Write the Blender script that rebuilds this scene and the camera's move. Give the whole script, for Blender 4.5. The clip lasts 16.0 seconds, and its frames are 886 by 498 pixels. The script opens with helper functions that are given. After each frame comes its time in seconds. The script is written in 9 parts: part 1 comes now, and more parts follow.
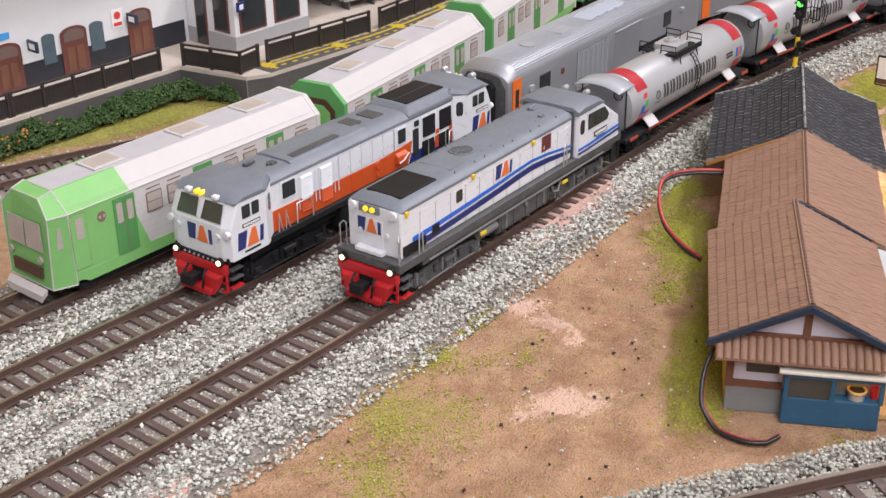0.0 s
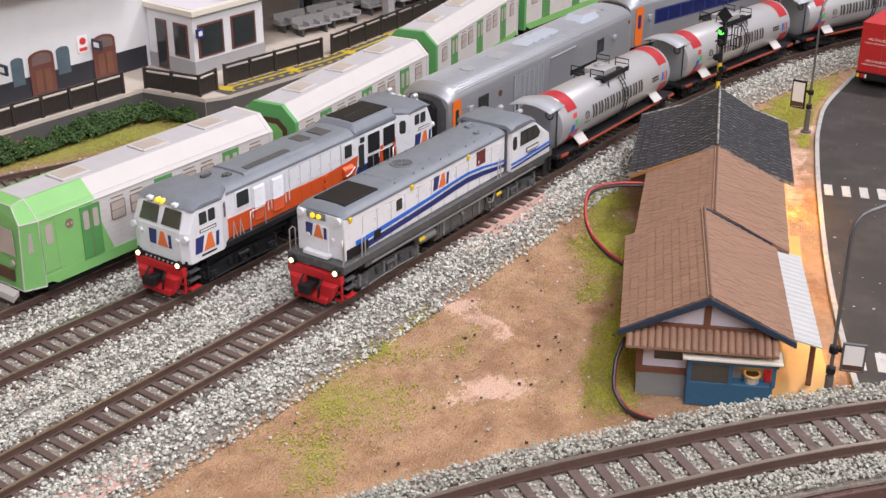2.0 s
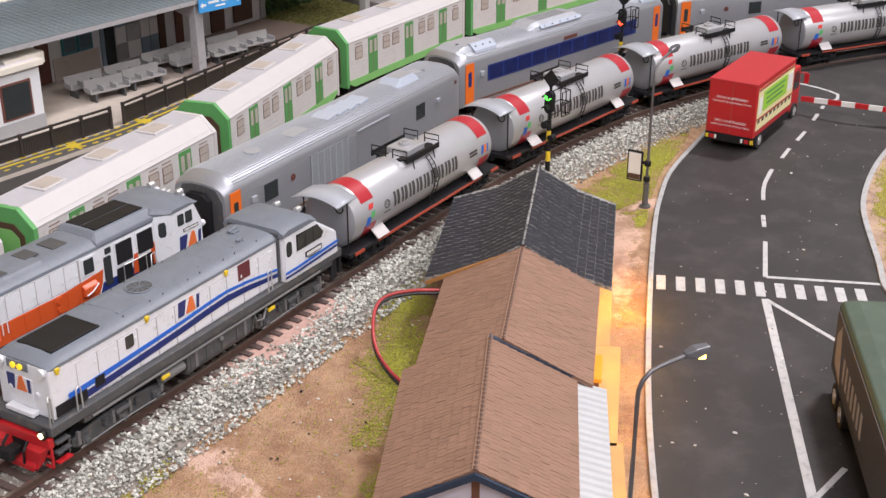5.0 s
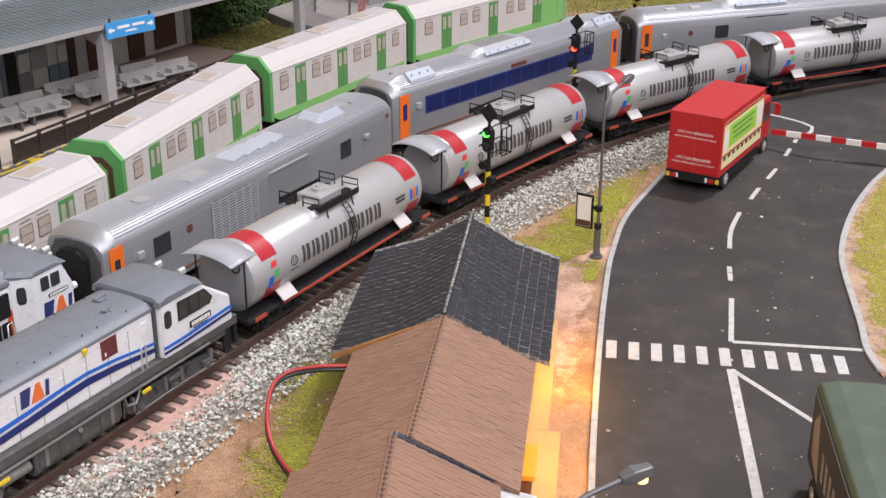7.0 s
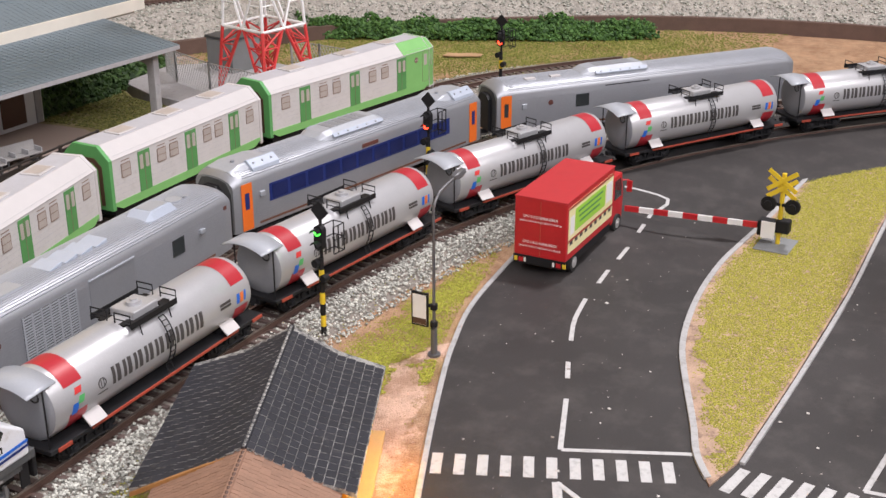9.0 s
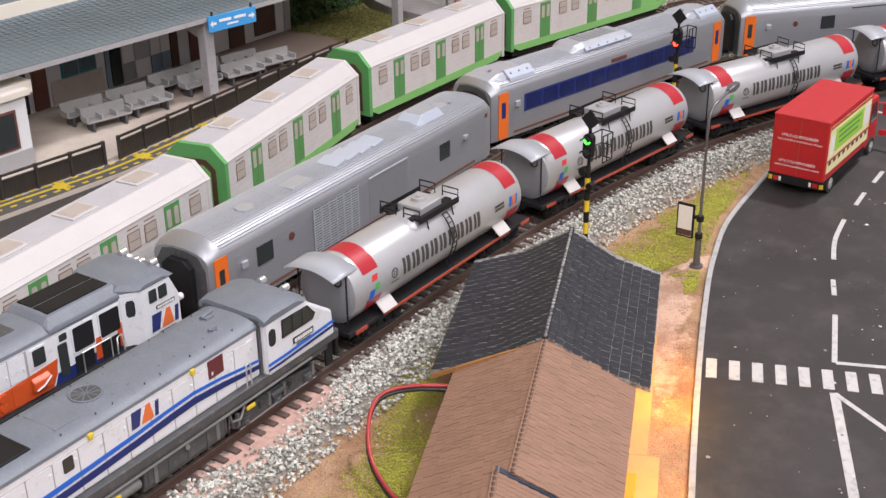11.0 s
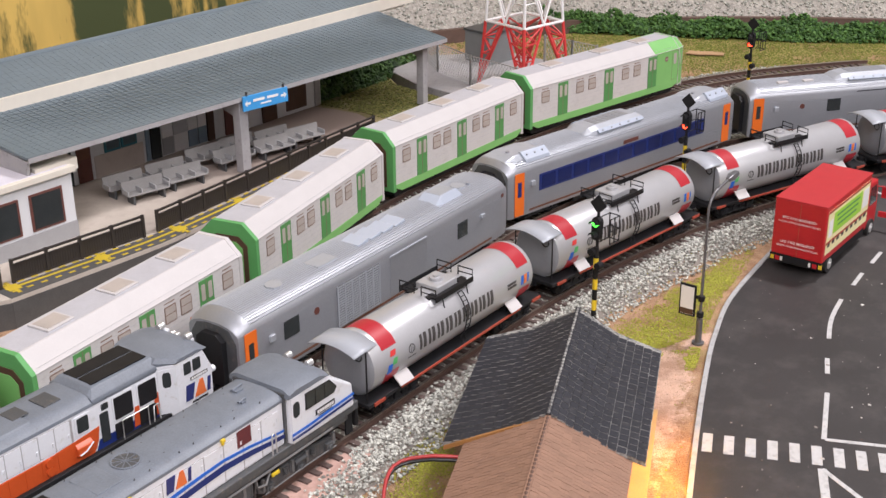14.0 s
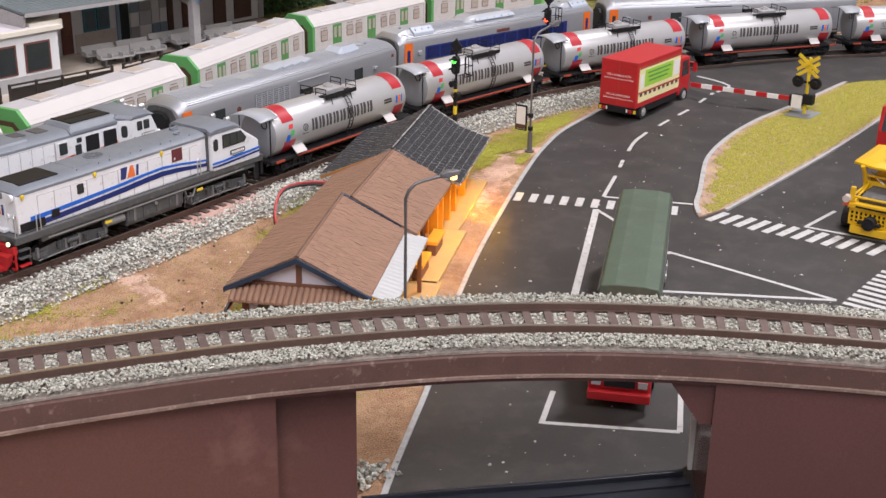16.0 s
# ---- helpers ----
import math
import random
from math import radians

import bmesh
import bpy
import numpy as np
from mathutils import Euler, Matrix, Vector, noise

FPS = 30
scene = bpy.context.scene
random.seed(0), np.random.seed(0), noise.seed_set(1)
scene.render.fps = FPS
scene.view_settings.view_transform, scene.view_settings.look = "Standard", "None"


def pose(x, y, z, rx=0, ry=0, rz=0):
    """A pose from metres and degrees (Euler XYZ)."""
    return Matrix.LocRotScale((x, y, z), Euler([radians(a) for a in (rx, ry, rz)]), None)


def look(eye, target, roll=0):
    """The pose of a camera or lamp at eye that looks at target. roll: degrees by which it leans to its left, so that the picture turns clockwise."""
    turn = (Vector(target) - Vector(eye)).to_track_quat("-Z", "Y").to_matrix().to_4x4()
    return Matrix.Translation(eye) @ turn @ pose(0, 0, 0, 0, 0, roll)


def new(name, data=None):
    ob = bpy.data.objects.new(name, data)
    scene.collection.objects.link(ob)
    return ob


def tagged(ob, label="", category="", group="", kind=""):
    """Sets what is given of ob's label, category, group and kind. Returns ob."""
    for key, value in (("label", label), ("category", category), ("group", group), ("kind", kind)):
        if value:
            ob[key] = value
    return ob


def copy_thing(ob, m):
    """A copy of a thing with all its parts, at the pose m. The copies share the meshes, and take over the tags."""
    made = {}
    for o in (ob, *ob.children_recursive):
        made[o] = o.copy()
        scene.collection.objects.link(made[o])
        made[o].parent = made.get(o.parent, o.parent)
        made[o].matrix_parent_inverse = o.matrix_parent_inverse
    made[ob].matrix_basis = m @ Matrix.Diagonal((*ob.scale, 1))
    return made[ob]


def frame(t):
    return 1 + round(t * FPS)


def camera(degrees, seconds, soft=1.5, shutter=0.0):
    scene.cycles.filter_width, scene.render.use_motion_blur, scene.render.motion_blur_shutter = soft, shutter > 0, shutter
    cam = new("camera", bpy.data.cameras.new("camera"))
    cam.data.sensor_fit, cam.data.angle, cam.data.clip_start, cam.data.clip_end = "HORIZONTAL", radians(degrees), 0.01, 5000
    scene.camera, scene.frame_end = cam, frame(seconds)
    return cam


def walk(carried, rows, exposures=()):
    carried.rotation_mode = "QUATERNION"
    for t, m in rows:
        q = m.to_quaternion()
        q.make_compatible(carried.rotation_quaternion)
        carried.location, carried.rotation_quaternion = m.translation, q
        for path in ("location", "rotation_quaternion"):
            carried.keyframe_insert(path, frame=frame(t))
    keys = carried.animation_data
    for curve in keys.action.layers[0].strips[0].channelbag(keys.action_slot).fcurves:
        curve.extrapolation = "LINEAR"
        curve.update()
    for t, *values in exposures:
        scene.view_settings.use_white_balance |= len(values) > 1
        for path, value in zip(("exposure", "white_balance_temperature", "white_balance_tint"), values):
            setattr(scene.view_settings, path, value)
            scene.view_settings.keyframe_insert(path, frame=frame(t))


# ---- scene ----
CM = 0.01  # the layout is measured in centimetres: an H0 model railway

cam = camera(39.13, 16.0)
# seconds, eye (cm), heading, pitch and roll in degrees
PATH = [
    (0, (-27.970, -29.003, 23.631), 39.825, -26.402, -0.61),
    (0.5, (-27.875, -29.127, 23.616), 39.569, -26.207, -0.43),
    (1, (-28.288, -29.768, 23.726), 39.294, -25.842, -0.29),
    (1.5, (-29.426, -30.999, 24.139), 38.639, -25.376, -0.10),
    (2, (-30.854, -32.587, 24.617), 37.936, -25.020, 0.07),
    (2.5, (-31.303, -33.970, 24.657), 36.969, -24.800, 0.14),
    (3, (-30.853, -35.299, 25.027), 36.046, -24.779, 0.20),
    (3.5, (-28.652, -34.769, 25.459), 35.432, -24.610, 0.03),
    (4, (-25.533, -33.901, 25.680), 34.829, -24.699, -0.09),
    (4.5, (-22.141, -33.005, 25.514), 34.361, -24.752, -0.04),
    (4.7, (-20.972, -32.557, 25.487), 34.208, -24.697, -0.01),
    (5.2, (-18.409, -31.582, 25.046), 33.993, -24.634, 0.07),
    (5.75, (-15.818, -30.352, 24.163), 33.913, -24.447, 0.19),
    (6.3, (-13.668, -29.462, 23.444), 33.729, -24.175, 0.29),
    (6.8, (-12.274, -29.390, 23.437), 33.240, -23.888, 0.32),
    (7, (-11.686, -29.709, 23.558), 32.945, -23.650, 0.20),
    (7.5, (-9.773, -30.360, 24.509), 31.570, -23.200, 0.26),
    (8, (-7.956, -31.326, 25.352), 30.032, -22.665, 0.13),
    (8.2, (-7.204, -31.801, 25.676), 29.440, -22.436, 0.12),
    (8.6, (-6.711, -32.117, 25.999), 29.044, -22.321, 0.05),
    (9, (-7.064, -31.998, 26.093), 29.426, -22.525, -0.04),
    (9.4, (-7.923, -31.576, 26.038), 30.381, -22.956, -0.15),
    (9.85, (-9.071, -30.900, 25.903), 31.888, -23.593, -0.27),
    (10.3, (-9.948, -30.191, 25.804), 33.573, -24.265, -0.39),
    (10.5, (-10.817, -29.692, 25.422), 34.784, -24.760, -0.55),
    (11, (-11.234, -28.717, 25.711), 37.302, -25.698, -0.66),
    (11.5, (-10.725, -28.354, 26.439), 38.876, -26.293, -0.65),
    (12, (-10.744, -28.336, 26.380), 39.615, -26.380, -0.57),
    (12.5, (-10.945, -28.841, 26.408), 39.805, -25.937, -0.48),
    (13, (-11.494, -29.112, 26.968), 39.714, -25.027, -0.48),
    (13.5, (-11.845, -29.483, 27.723), 39.309, -24.104, -0.47),
    (14, (-13.158, -30.937, 28.331), 38.710, -23.320, -0.47),
    (14.5, (-16.498, -33.533, 29.380), 37.885, -22.906, -0.41),
    (15, (-23.156, -39.283, 29.128), 37.138, -22.758, 0.13),
    (15.3, (-26.9, -43.5, 28.0), 36.96, -22.64, 0.6),
    (15.5, (-28.257, -45.901, 27.593), 36.714, -22.531, 0.83),
    (16, (-27.914, -49.726, 23.522), 37.621, -21.463, 0.99),
]


def aim(eye, heading, pitch, roll):
    e = Vector(eye) * CM
    a, p = radians(heading), radians(pitch)
    return look(e, e + Vector((math.cos(a) * math.cos(p), math.sin(a) * math.cos(p), math.sin(p))), roll)


walk(cam, [(t, aim(eye, h, p, r)) for t, eye, h, p, r in PATH])


# ---- world and light ----
world = bpy.data.worlds.new("world")
scene.world = world
world.use_nodes = True
world.node_tree.nodes["Background"].inputs[0].default_value = (0.86, 0.90, 1.0, 1)
world.node_tree.nodes["Background"].inputs[1].default_value = 0.35


def ceiling_panel(name, eye, target, sx, sy, watts, colour):
    lamp = bpy.data.lights.new(name, "AREA")
    lamp.shape, lamp.size, lamp.size_y = "RECTANGLE", sx, sy
    lamp.energy, lamp.color = watts, colour
    ob = new(name, lamp)
    ob.matrix_world = look(eye, target)
    return ob


# hall lights above and in front of the layout: rows of daylight tubes
ceiling_panel("hall_light", (1.05, -0.28, 1.45), (0.2, -0.1, 0), 0.22, 0.16, 19, (1.0, 0.945, 0.965))
ceiling_panel("hall_light", (0.35, -1.4, 1.35), (0.3, 0.05, 0), 1.2, 0.4, 18, (1.0, 0.945, 0.955))
ceiling_panel("hall_light", (-0.75, -0.8, 1.35), (0.12, -0.02, 0), 0.6, 1.2, 23.5, (1.0, 0.945, 0.99))
scene.view_settings.exposure = 0.0


# ---- mesh helpers, all in centimetres ----
class Geo:
    def __init__(self):
        self.v, self.f = [], []

    def add(self, verts, faces, m=None):
        n = len(self.v)
        self.v += [tuple(m @ Vector(p)) for p in verts] if m is not None else [tuple(p) for p in verts]
        self.f += [tuple(i + n for i in f) for f in faces]
        return self

    def box(self, x0, x1, y0, y1, z0, z1, m=None):
        v = [(x, y, z) for z in (z0, z1) for x, y in ((x0, y0), (x1, y0), (x1, y1), (x0, y1))]
        return self.add(v, [(3, 2, 1, 0), (4, 5, 6, 7), (0, 1, 5, 4), (1, 2, 6, 5), (2, 3, 7, 6), (3, 0, 4, 7)], m)

    def loft(self, rings, cap=True, m=None):
        n = len(rings[0])
        v = [p for r in rings for p in r]
        f = [(k * n + i, k * n + (i + 1) % n, (k + 1) * n + (i + 1) % n, (k + 1) * n + i) for k in range(len(rings) - 1) for i in range(n)]
        if cap:
            f += [tuple(range(n - 1, -1, -1)), tuple(range((len(rings) - 1) * n, len(rings) * n))]
        return self.add(v, f, m)

    def along_x(self, prof, x0, x1, m=None):
        return self.loft([[(x0, y, z) for y, z in prof], [(x1, y, z) for y, z in prof]], m=m)

    def along_y(self, prof, y0, y1, m=None):
        return self.loft([[(x, y0, z) for x, z in prof], [(x, y1, z) for x, z in prof]], m=m)

    def along_z(self, prof, z0, z1, m=None):
        return self.loft([[(x, y, z0) for x, y in prof], [(x, y, z1) for x, y in prof]], m=m)

    def cyl(self, p0, p1, r0, n=14, r1=None, m=None):
        p0, p1 = Vector(p0), Vector(p1)
        q = (p1 - p0).to_track_quat("Z", "Y").to_matrix()
        r1 = r0 if r1 is None else r1
        ring = [(math.cos(2 * math.pi * i / n), math.sin(2 * math.pi * i / n)) for i in range(n)]
        return self.loft([[p + q @ Vector((a * r, b * r, 0)) for a, b in ring] for p, r in ((p0, r0), (p1, r1))], m=m)

    def tube(self, pts, r, n=6, m=None):
        pts = [Vector(p) for p in pts]
        rings = []
        for i, p in enumerate(pts):
            d = (pts[min(i + 1, len(pts) - 1)] - pts[max(i - 1, 0)]).normalized()
            a = d.cross(Vector((0, 0, 1)))
            a = (a if a.length > 1e-3 else d.cross(Vector((0, 1, 0)))).normalized()
            b = d.cross(a)
            rings.append([p + r * (math.cos(2 * math.pi * k / n) * a + math.sin(2 * math.pi * k / n) * b) for k in range(n)])
        return self.loft(rings, m=m)

    def lathe(self, prof, n=24, m=None):
        """prof: (x, radius) pairs, turned about the x axis."""
        return self.loft([[(x, r * math.cos(2 * math.pi * k / n), r * math.sin(2 * math.pi * k / n)) for k in range(n)] for x, r in prof], m=m)


def mesh_of(geo, name, recalc=True):
    me = bpy.data.meshes.new(name)
    me.from_pydata([(x * CM, y * CM, z * CM) for x, y, z in geo.v], [], geo.f)
    if recalc:
        bm = bmesh.new()
        bm.from_mesh(me)
        bmesh.ops.recalc_face_normals(bm, faces=bm.faces)
        bm.to_mesh(me)
        bm.free()
    return me


def part(name, geo, material, parent=None, label="", bevel=0.0, smooth=0, recalc=True, at=None, kind=""):
    me = mesh_of(geo, name, recalc) if isinstance(geo, Geo) else geo
    if not me.materials:
        me.materials.append(material)
    if smooth:
        me.polygons.foreach_set("use_smooth", [True] * len(me.polygons))
        me.set_sharp_from_angle(angle=radians(smooth))
    ob = new(name, me)
    if parent is not None:
        ob.parent = parent
    if at is not None:
        ob.matrix_basis = at
    if bevel:
        mod = ob.modifiers.new("edge", "BEVEL")
        mod.width, mod.segments, mod.limit_method = bevel * CM, 2, "ANGLE"
    return tagged(ob, label, kind=kind)


def cm(x, y, z, rz=0, rx=0, ry=0):
    return pose(x * CM, y * CM, z * CM, rx, ry, rz)


def thing(name, m, label, category, group=""):
    ob = new(name)
    ob.empty_display_size = 0.01
    ob.matrix_basis = m
    return tagged(ob, label, category, group)


class Line:
    """A smooth line through plan points, followed by its length."""

    def __init__(self, pts, step=0.25):
        p = np.array([pts[0]] + list(pts) + [pts[-1]], float)
        out = []
        for i in range(1, len(p) - 2):
            n = max(2, int(np.linalg.norm(p[i + 1] - p[i]) / step))
            for u in np.arange(n) / n:
                a, b, c, d = p[i - 1], p[i], p[i + 1], p[i + 2]
                out.append(0.5 * (2 * b + (c - a) * u + (2 * a - 5 * b + 4 * c - d) * u**2 + (3 * b - 3 * c + d - a) * u**3))
        out.append(p[-2])
        self.p = np.array(out)
        self.s = np.r_[0, np.cumsum(np.linalg.norm(np.diff(self.p, axis=0), axis=1))]

    def at(self, s):
        x, y = np.interp(s, self.s, self.p[:, 0]), np.interp(s, self.s, self.p[:, 1])
        e = 0.4
        dx = np.interp(s + e, self.s, self.p[:, 0]) - np.interp(s - e, self.s, self.p[:, 0])
        dy = np.interp(s + e, self.s, self.p[:, 1]) - np.interp(s - e, self.s, self.p[:, 1])
        return float(x), float(y), math.atan2(dy, dx)

    def y(self, x):
        return float(np.interp(x, self.p[:, 0], self.p[:, 1]))

    def s_of(self, x):
        return float(np.interp(x, self.p[:, 0], self.s))

    def near(self, x, y):
        """Distance of many points from the line."""
        q = self.p[::3]
        best = np.full(np.shape(x), 1e9)
        for a, b in q:
            best = np.minimum(best, (x - a) ** 2 + (y - b) ** 2)
        return np.sqrt(best)


# ---- materials ----
def material(name, colour, rough=0.6, metal=0.0, vary=0.12, fine=1500, coarse=120, bump=0.15, depth=0.00008, stain=None, stain_at=(0.55, 0.75), glow=None, power=0.0, spec=0.5, piece=0.0):
    m = bpy.data.materials.new(name)
    m.use_nodes = True
    t = m.node_tree
    b = t.nodes["Principled BSDF"]
    b.inputs["Roughness"].default_value, b.inputs["Metallic"].default_value = rough, metal
    b.inputs["Specular IOR Level"].default_value = spec
    geo = t.nodes.new("ShaderNodeNewGeometry")
    small, large = t.nodes.new("ShaderNodeTexNoise"), t.nodes.new("ShaderNodeTexNoise")
    for n, s, d in ((small, fine, 3), (large, coarse, 4)):
        n.inputs["Scale"].default_value, n.inputs["Detail"].default_value = s, d
        t.links.new(geo.outputs["Position"], n.inputs["Vector"])
    both = t.nodes.new("ShaderNodeMath")
    both.operation = "ADD"
    t.links.new(small.outputs[0], both.inputs[0])
    t.links.new(large.outputs[0], both.inputs[1])
    top = both
    if piece:
        info, k = t.nodes.new("ShaderNodeObjectInfo"), t.nodes.new("ShaderNodeMath")
        k.operation = "MULTIPLY_ADD"
        k.inputs[1].default_value = piece
        t.links.new(info.outputs["Random"], k.inputs[0])
        t.links.new(both.outputs[0], k.inputs[2])
        top = k
    ramp = t.nodes.new("ShaderNodeMapRange")
    ramp.inputs[1].default_value, ramp.inputs[2].default_value = 0.6 + piece * 0.2, 1.4 + piece * 0.8
    t.links.new(top.outputs[0], ramp.inputs[0])
    mix = t.nodes.new("ShaderNodeMix")
    mix.data_type = "RGBA"
    mix.inputs["A"].default_value = (*[c * (1 - vary) for c in colour], 1)
    mix.inputs["B"].default_value = (*[min(1, c * (1 + vary)) for c in colour], 1)
    t.links.new(ramp.outputs[0], mix.inputs["Factor"])
    last = mix
    if stain:
        s, r, k = t.nodes.new("ShaderNodeTexNoise"), t.nodes.new("ShaderNodeMapRange"), t.nodes.new("ShaderNodeMix")
        s.inputs["Scale"].default_value, s.inputs["Detail"].default_value, s.inputs["Roughness"].default_value = coarse * 2.5, 6, 0.65
        t.links.new(geo.outputs["Position"], s.inputs["Vector"])
        r.inputs[1].default_value, r.inputs[2].default_value = stain_at
        t.links.new(s.outputs[0], r.inputs[0])
        k.data_type = "RGBA"
        k.inputs["B"].default_value = (*stain, 1)
        t.links.new(r.outputs[0], k.inputs["Factor"])
        t.links.new(mix.outputs["Result"], k.inputs["A"])
        last = k
    t.links.new(last.outputs["Result"], b.inputs["Base Color"])
    if bump:
        n = t.nodes.new("ShaderNodeBump")
        n.inputs["Strength"].default_value, n.inputs["Distance"].default_value = bump, depth
        t.links.new(small.outputs[0], n.inputs["Height"])
        t.links.new(n.outputs[0], b.inputs["Normal"])
    if power:
        b.inputs["Emission Color"].default_value, b.inputs["Emission Strength"].default_value = (*(glow or colour), 1), power
    return m


def island_random(m, lo, hi):
    """Vary a heap's grains from one to the next."""
    t = m.node_tree
    b = t.nodes["Principled BSDF"]
    geo = next(n for n in t.nodes if n.type == "NEW_GEOMETRY")
    mix, k = t.nodes.new("ShaderNodeMix"), t.nodes.new("ShaderNodeMix")
    mix.data_type = k.data_type = "RGBA"
    mix.inputs["A"].default_value, mix.inputs["B"].default_value = (*lo, 1), (*hi, 1)
    t.links.new(geo.outputs["Random Per Island"], mix.inputs["Factor"])
    k.blend_type = "MULTIPLY"
    k.inputs["Factor"].default_value = 0.25
    t.links.new(mix.outputs["Result"], k.inputs["A"])
    t.links.new(next(n for n in t.nodes if n.type == "MIX").outputs["Result"], k.inputs["B"])
    t.links.new(k.outputs["Result"], b.inputs["Base Color"])
    return m


WHITE = material("white_paint", (0.71, 0.73, 0.775), 0.32, vary=0.05, stain=(0.50, 0.485, 0.46), stain_at=(0.57, 0.8), bump=0.04)
ROOF_GREY = material("grey_roof_paint", (0.165, 0.187, 0.222), 0.5, vary=0.16, stain=(0.12, 0.13, 0.15), stain_at=(0.6, 0.85), bump=0.08)
DECK_GREY = material("dark_grey_paint", (0.072, 0.075, 0.08), 0.55, vary=0.2, stain=(0.16, 0.14, 0.12), bump=0.1)
UNDER_GREY = material("underframe_grey", (0.15, 0.15, 0.152), 0.5, vary=0.2, stain=(0.22, 0.19, 0.165), stain_at=(0.55, 0.8), bump=0.1)
BLACK = material("black_plastic", (0.014, 0.014, 0.016), 0.55, vary=0.3, bump=0.05, spec=0.25)
GLASS = material("dark_glass", (0.035, 0.04, 0.042), 0.12, vary=0.2, bump=0, spec=0.7)
GREY_GLASS = material("smoky_glass", (0.05, 0.055, 0.052), 0.15, vary=0.25, bump=0, spec=0.7)
RED = material("red_paint", (0.47, 0.016, 0.022), 0.42, vary=0.12, bump=0.04)
ORANGE = material("orange_paint", (0.56, 0.085, 0.02), 0.4, vary=0.08, stain=(0.42, 0.07, 0.02), stain_at=(0.66, 0.9), bump=0.04)
DOOR_ORANGE = material("door_orange", (0.78, 0.16, 0.02), 0.4, vary=0.06, bump=0.02)
BLUE = material("stripe_blue", (0.018, 0.13, 0.58), 0.4, vary=0.06, bump=0.02)
NAVY = material("stripe_navy", (0.012, 0.027, 0.15), 0.4, vary=0.06, bump=0.02)
LOGO_NAVY = material("logo_navy", (0.03, 0.04, 0.16), 0.4, vary=0.03, bump=0)
LOGO_ORANGE = material("logo_orange", (0.72, 0.17, 0.05), 0.4, vary=0.03, bump=0)
LOGO_RED = material("logo_red", (0.62, 0.05, 0.05), 0.4, vary=0.03, bump=0)
LOGO_GREEN = material("logo_green", (0.10, 0.42, 0.14), 0.4, vary=0.03, bump=0)
MAROON = material("maroon_grille", (0.13, 0.03, 0.035), 0.55, vary=0.15)
STEEL = material("handrail_steel", (0.62, 0.62, 0.62), 0.35, 0.6, vary=0.1, bump=0)
SILVER = material("silver_body", (0.38, 0.395, 0.43), 0.46, 0.6, vary=0.06, fine=900, coarse=60, bump=0.04)
SILVER_ROOF = material("silver_roof", (0.43, 0.455, 0.50), 0.38, 0.3, vary=0.08, bump=0.05)
TANK = material("tank_silver_paint", (0.47, 0.475, 0.495), 0.34, 0.35, vary=0.05, stain=(0.40, 0.39, 0.37), stain_at=(0.62, 0.95), bump=0.03)
HOOD_GREY = material("hood_sheet_grey", (0.40, 0.425, 0.47), 0.35, 0.1, vary=0.06, bump=0.02)
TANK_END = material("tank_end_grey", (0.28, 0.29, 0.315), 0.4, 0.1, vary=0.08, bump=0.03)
TANK_RED = material("tank_red_band", (0.40, 0.022, 0.034), 0.38, vary=0.06, bump=0.02)
TEXT_DARK = material("dark_lettering", (0.06, 0.055, 0.055), 0.5, vary=0.05, bump=0)
DECK_RED = material("red_sill", (0.36, 0.06, 0.035), 0.5, vary=0.2, bump=0.05)
GREEN = material("printed_green", (0.20, 0.47, 0.15), 0.55, vary=0.06, bump=0.02)
DARK_GREEN = material("printed_door_green", (0.085, 0.275, 0.085), 0.55, vary=0.08, bump=0.02)
# the printed green again, with the shade of the front ends in its colour
SHADED_RIM_GREEN = material("shaded_card_green", (0.105, 0.34, 0.11), 0.6, vary=0.08, bump=0.02)
CARD = material("white_card", (0.53, 0.51, 0.51), 0.6, vary=0.04, stain=(0.64, 0.60, 0.58), stain_at=(0.62, 0.9), bump=0.04)
CARD_SIDE = material("printed_car_side", (0.56, 0.545, 0.54), 0.6, vary=0.06, stain=(0.44, 0.42, 0.40), stain_at=(0.55, 0.85), bump=0.03)
CARD_ROOF = material("printed_roof_grey", (0.44, 0.44, 0.475), 0.6, vary=0.08, bump=0.03)
PRINT_BROWN = material("printed_window_brown", (0.22, 0.15, 0.12), 0.5, vary=0.1, bump=0)
PRINT_PANE = material("printed_pane", (0.42, 0.375, 0.345), 0.5, vary=0.15, bump=0)
BROWN_DARK = material("gangway_brown", (0.09, 0.045, 0.03), 0.6, vary=0.15)
SLEEPER = material("sleeper_brown", (0.105, 0.072, 0.064), 0.75, vary=0.25, stain=(0.17, 0.14, 0.125), stain_at=(0.55, 0.8), bump=0.3, piece=0.5)
RAIL = material("rusty_rail", (0.120, 0.075, 0.062), 0.5, 0.3, vary=0.2, bump=0.1)
RAIL_TOP = material("polished_rail_head", (0.42, 0.35, 0.30), 0.3, 0.8, vary=0.15, bump=0.03)
STONES = island_random(material("ballast_stone", (0.33, 0.34, 0.335), 0.85, vary=0.2, bump=0.3), (0.20, 0.20, 0.175), (0.84, 0.84, 0.77))
LOOP_STONES = island_random(material("dusty_ballast", (0.33, 0.34, 0.335), 0.9, vary=0.2, bump=0.3), (0.25, 0.25, 0.215), (0.60, 0.60, 0.535))
BED = material("ballast_bed", (0.23, 0.205, 0.18), 0.9, vary=0.3, fine=900, coarse=200, stain=(0.42, 0.31, 0.27), stain_at=(0.57, 0.68), bump=0.6, depth=0.0005)
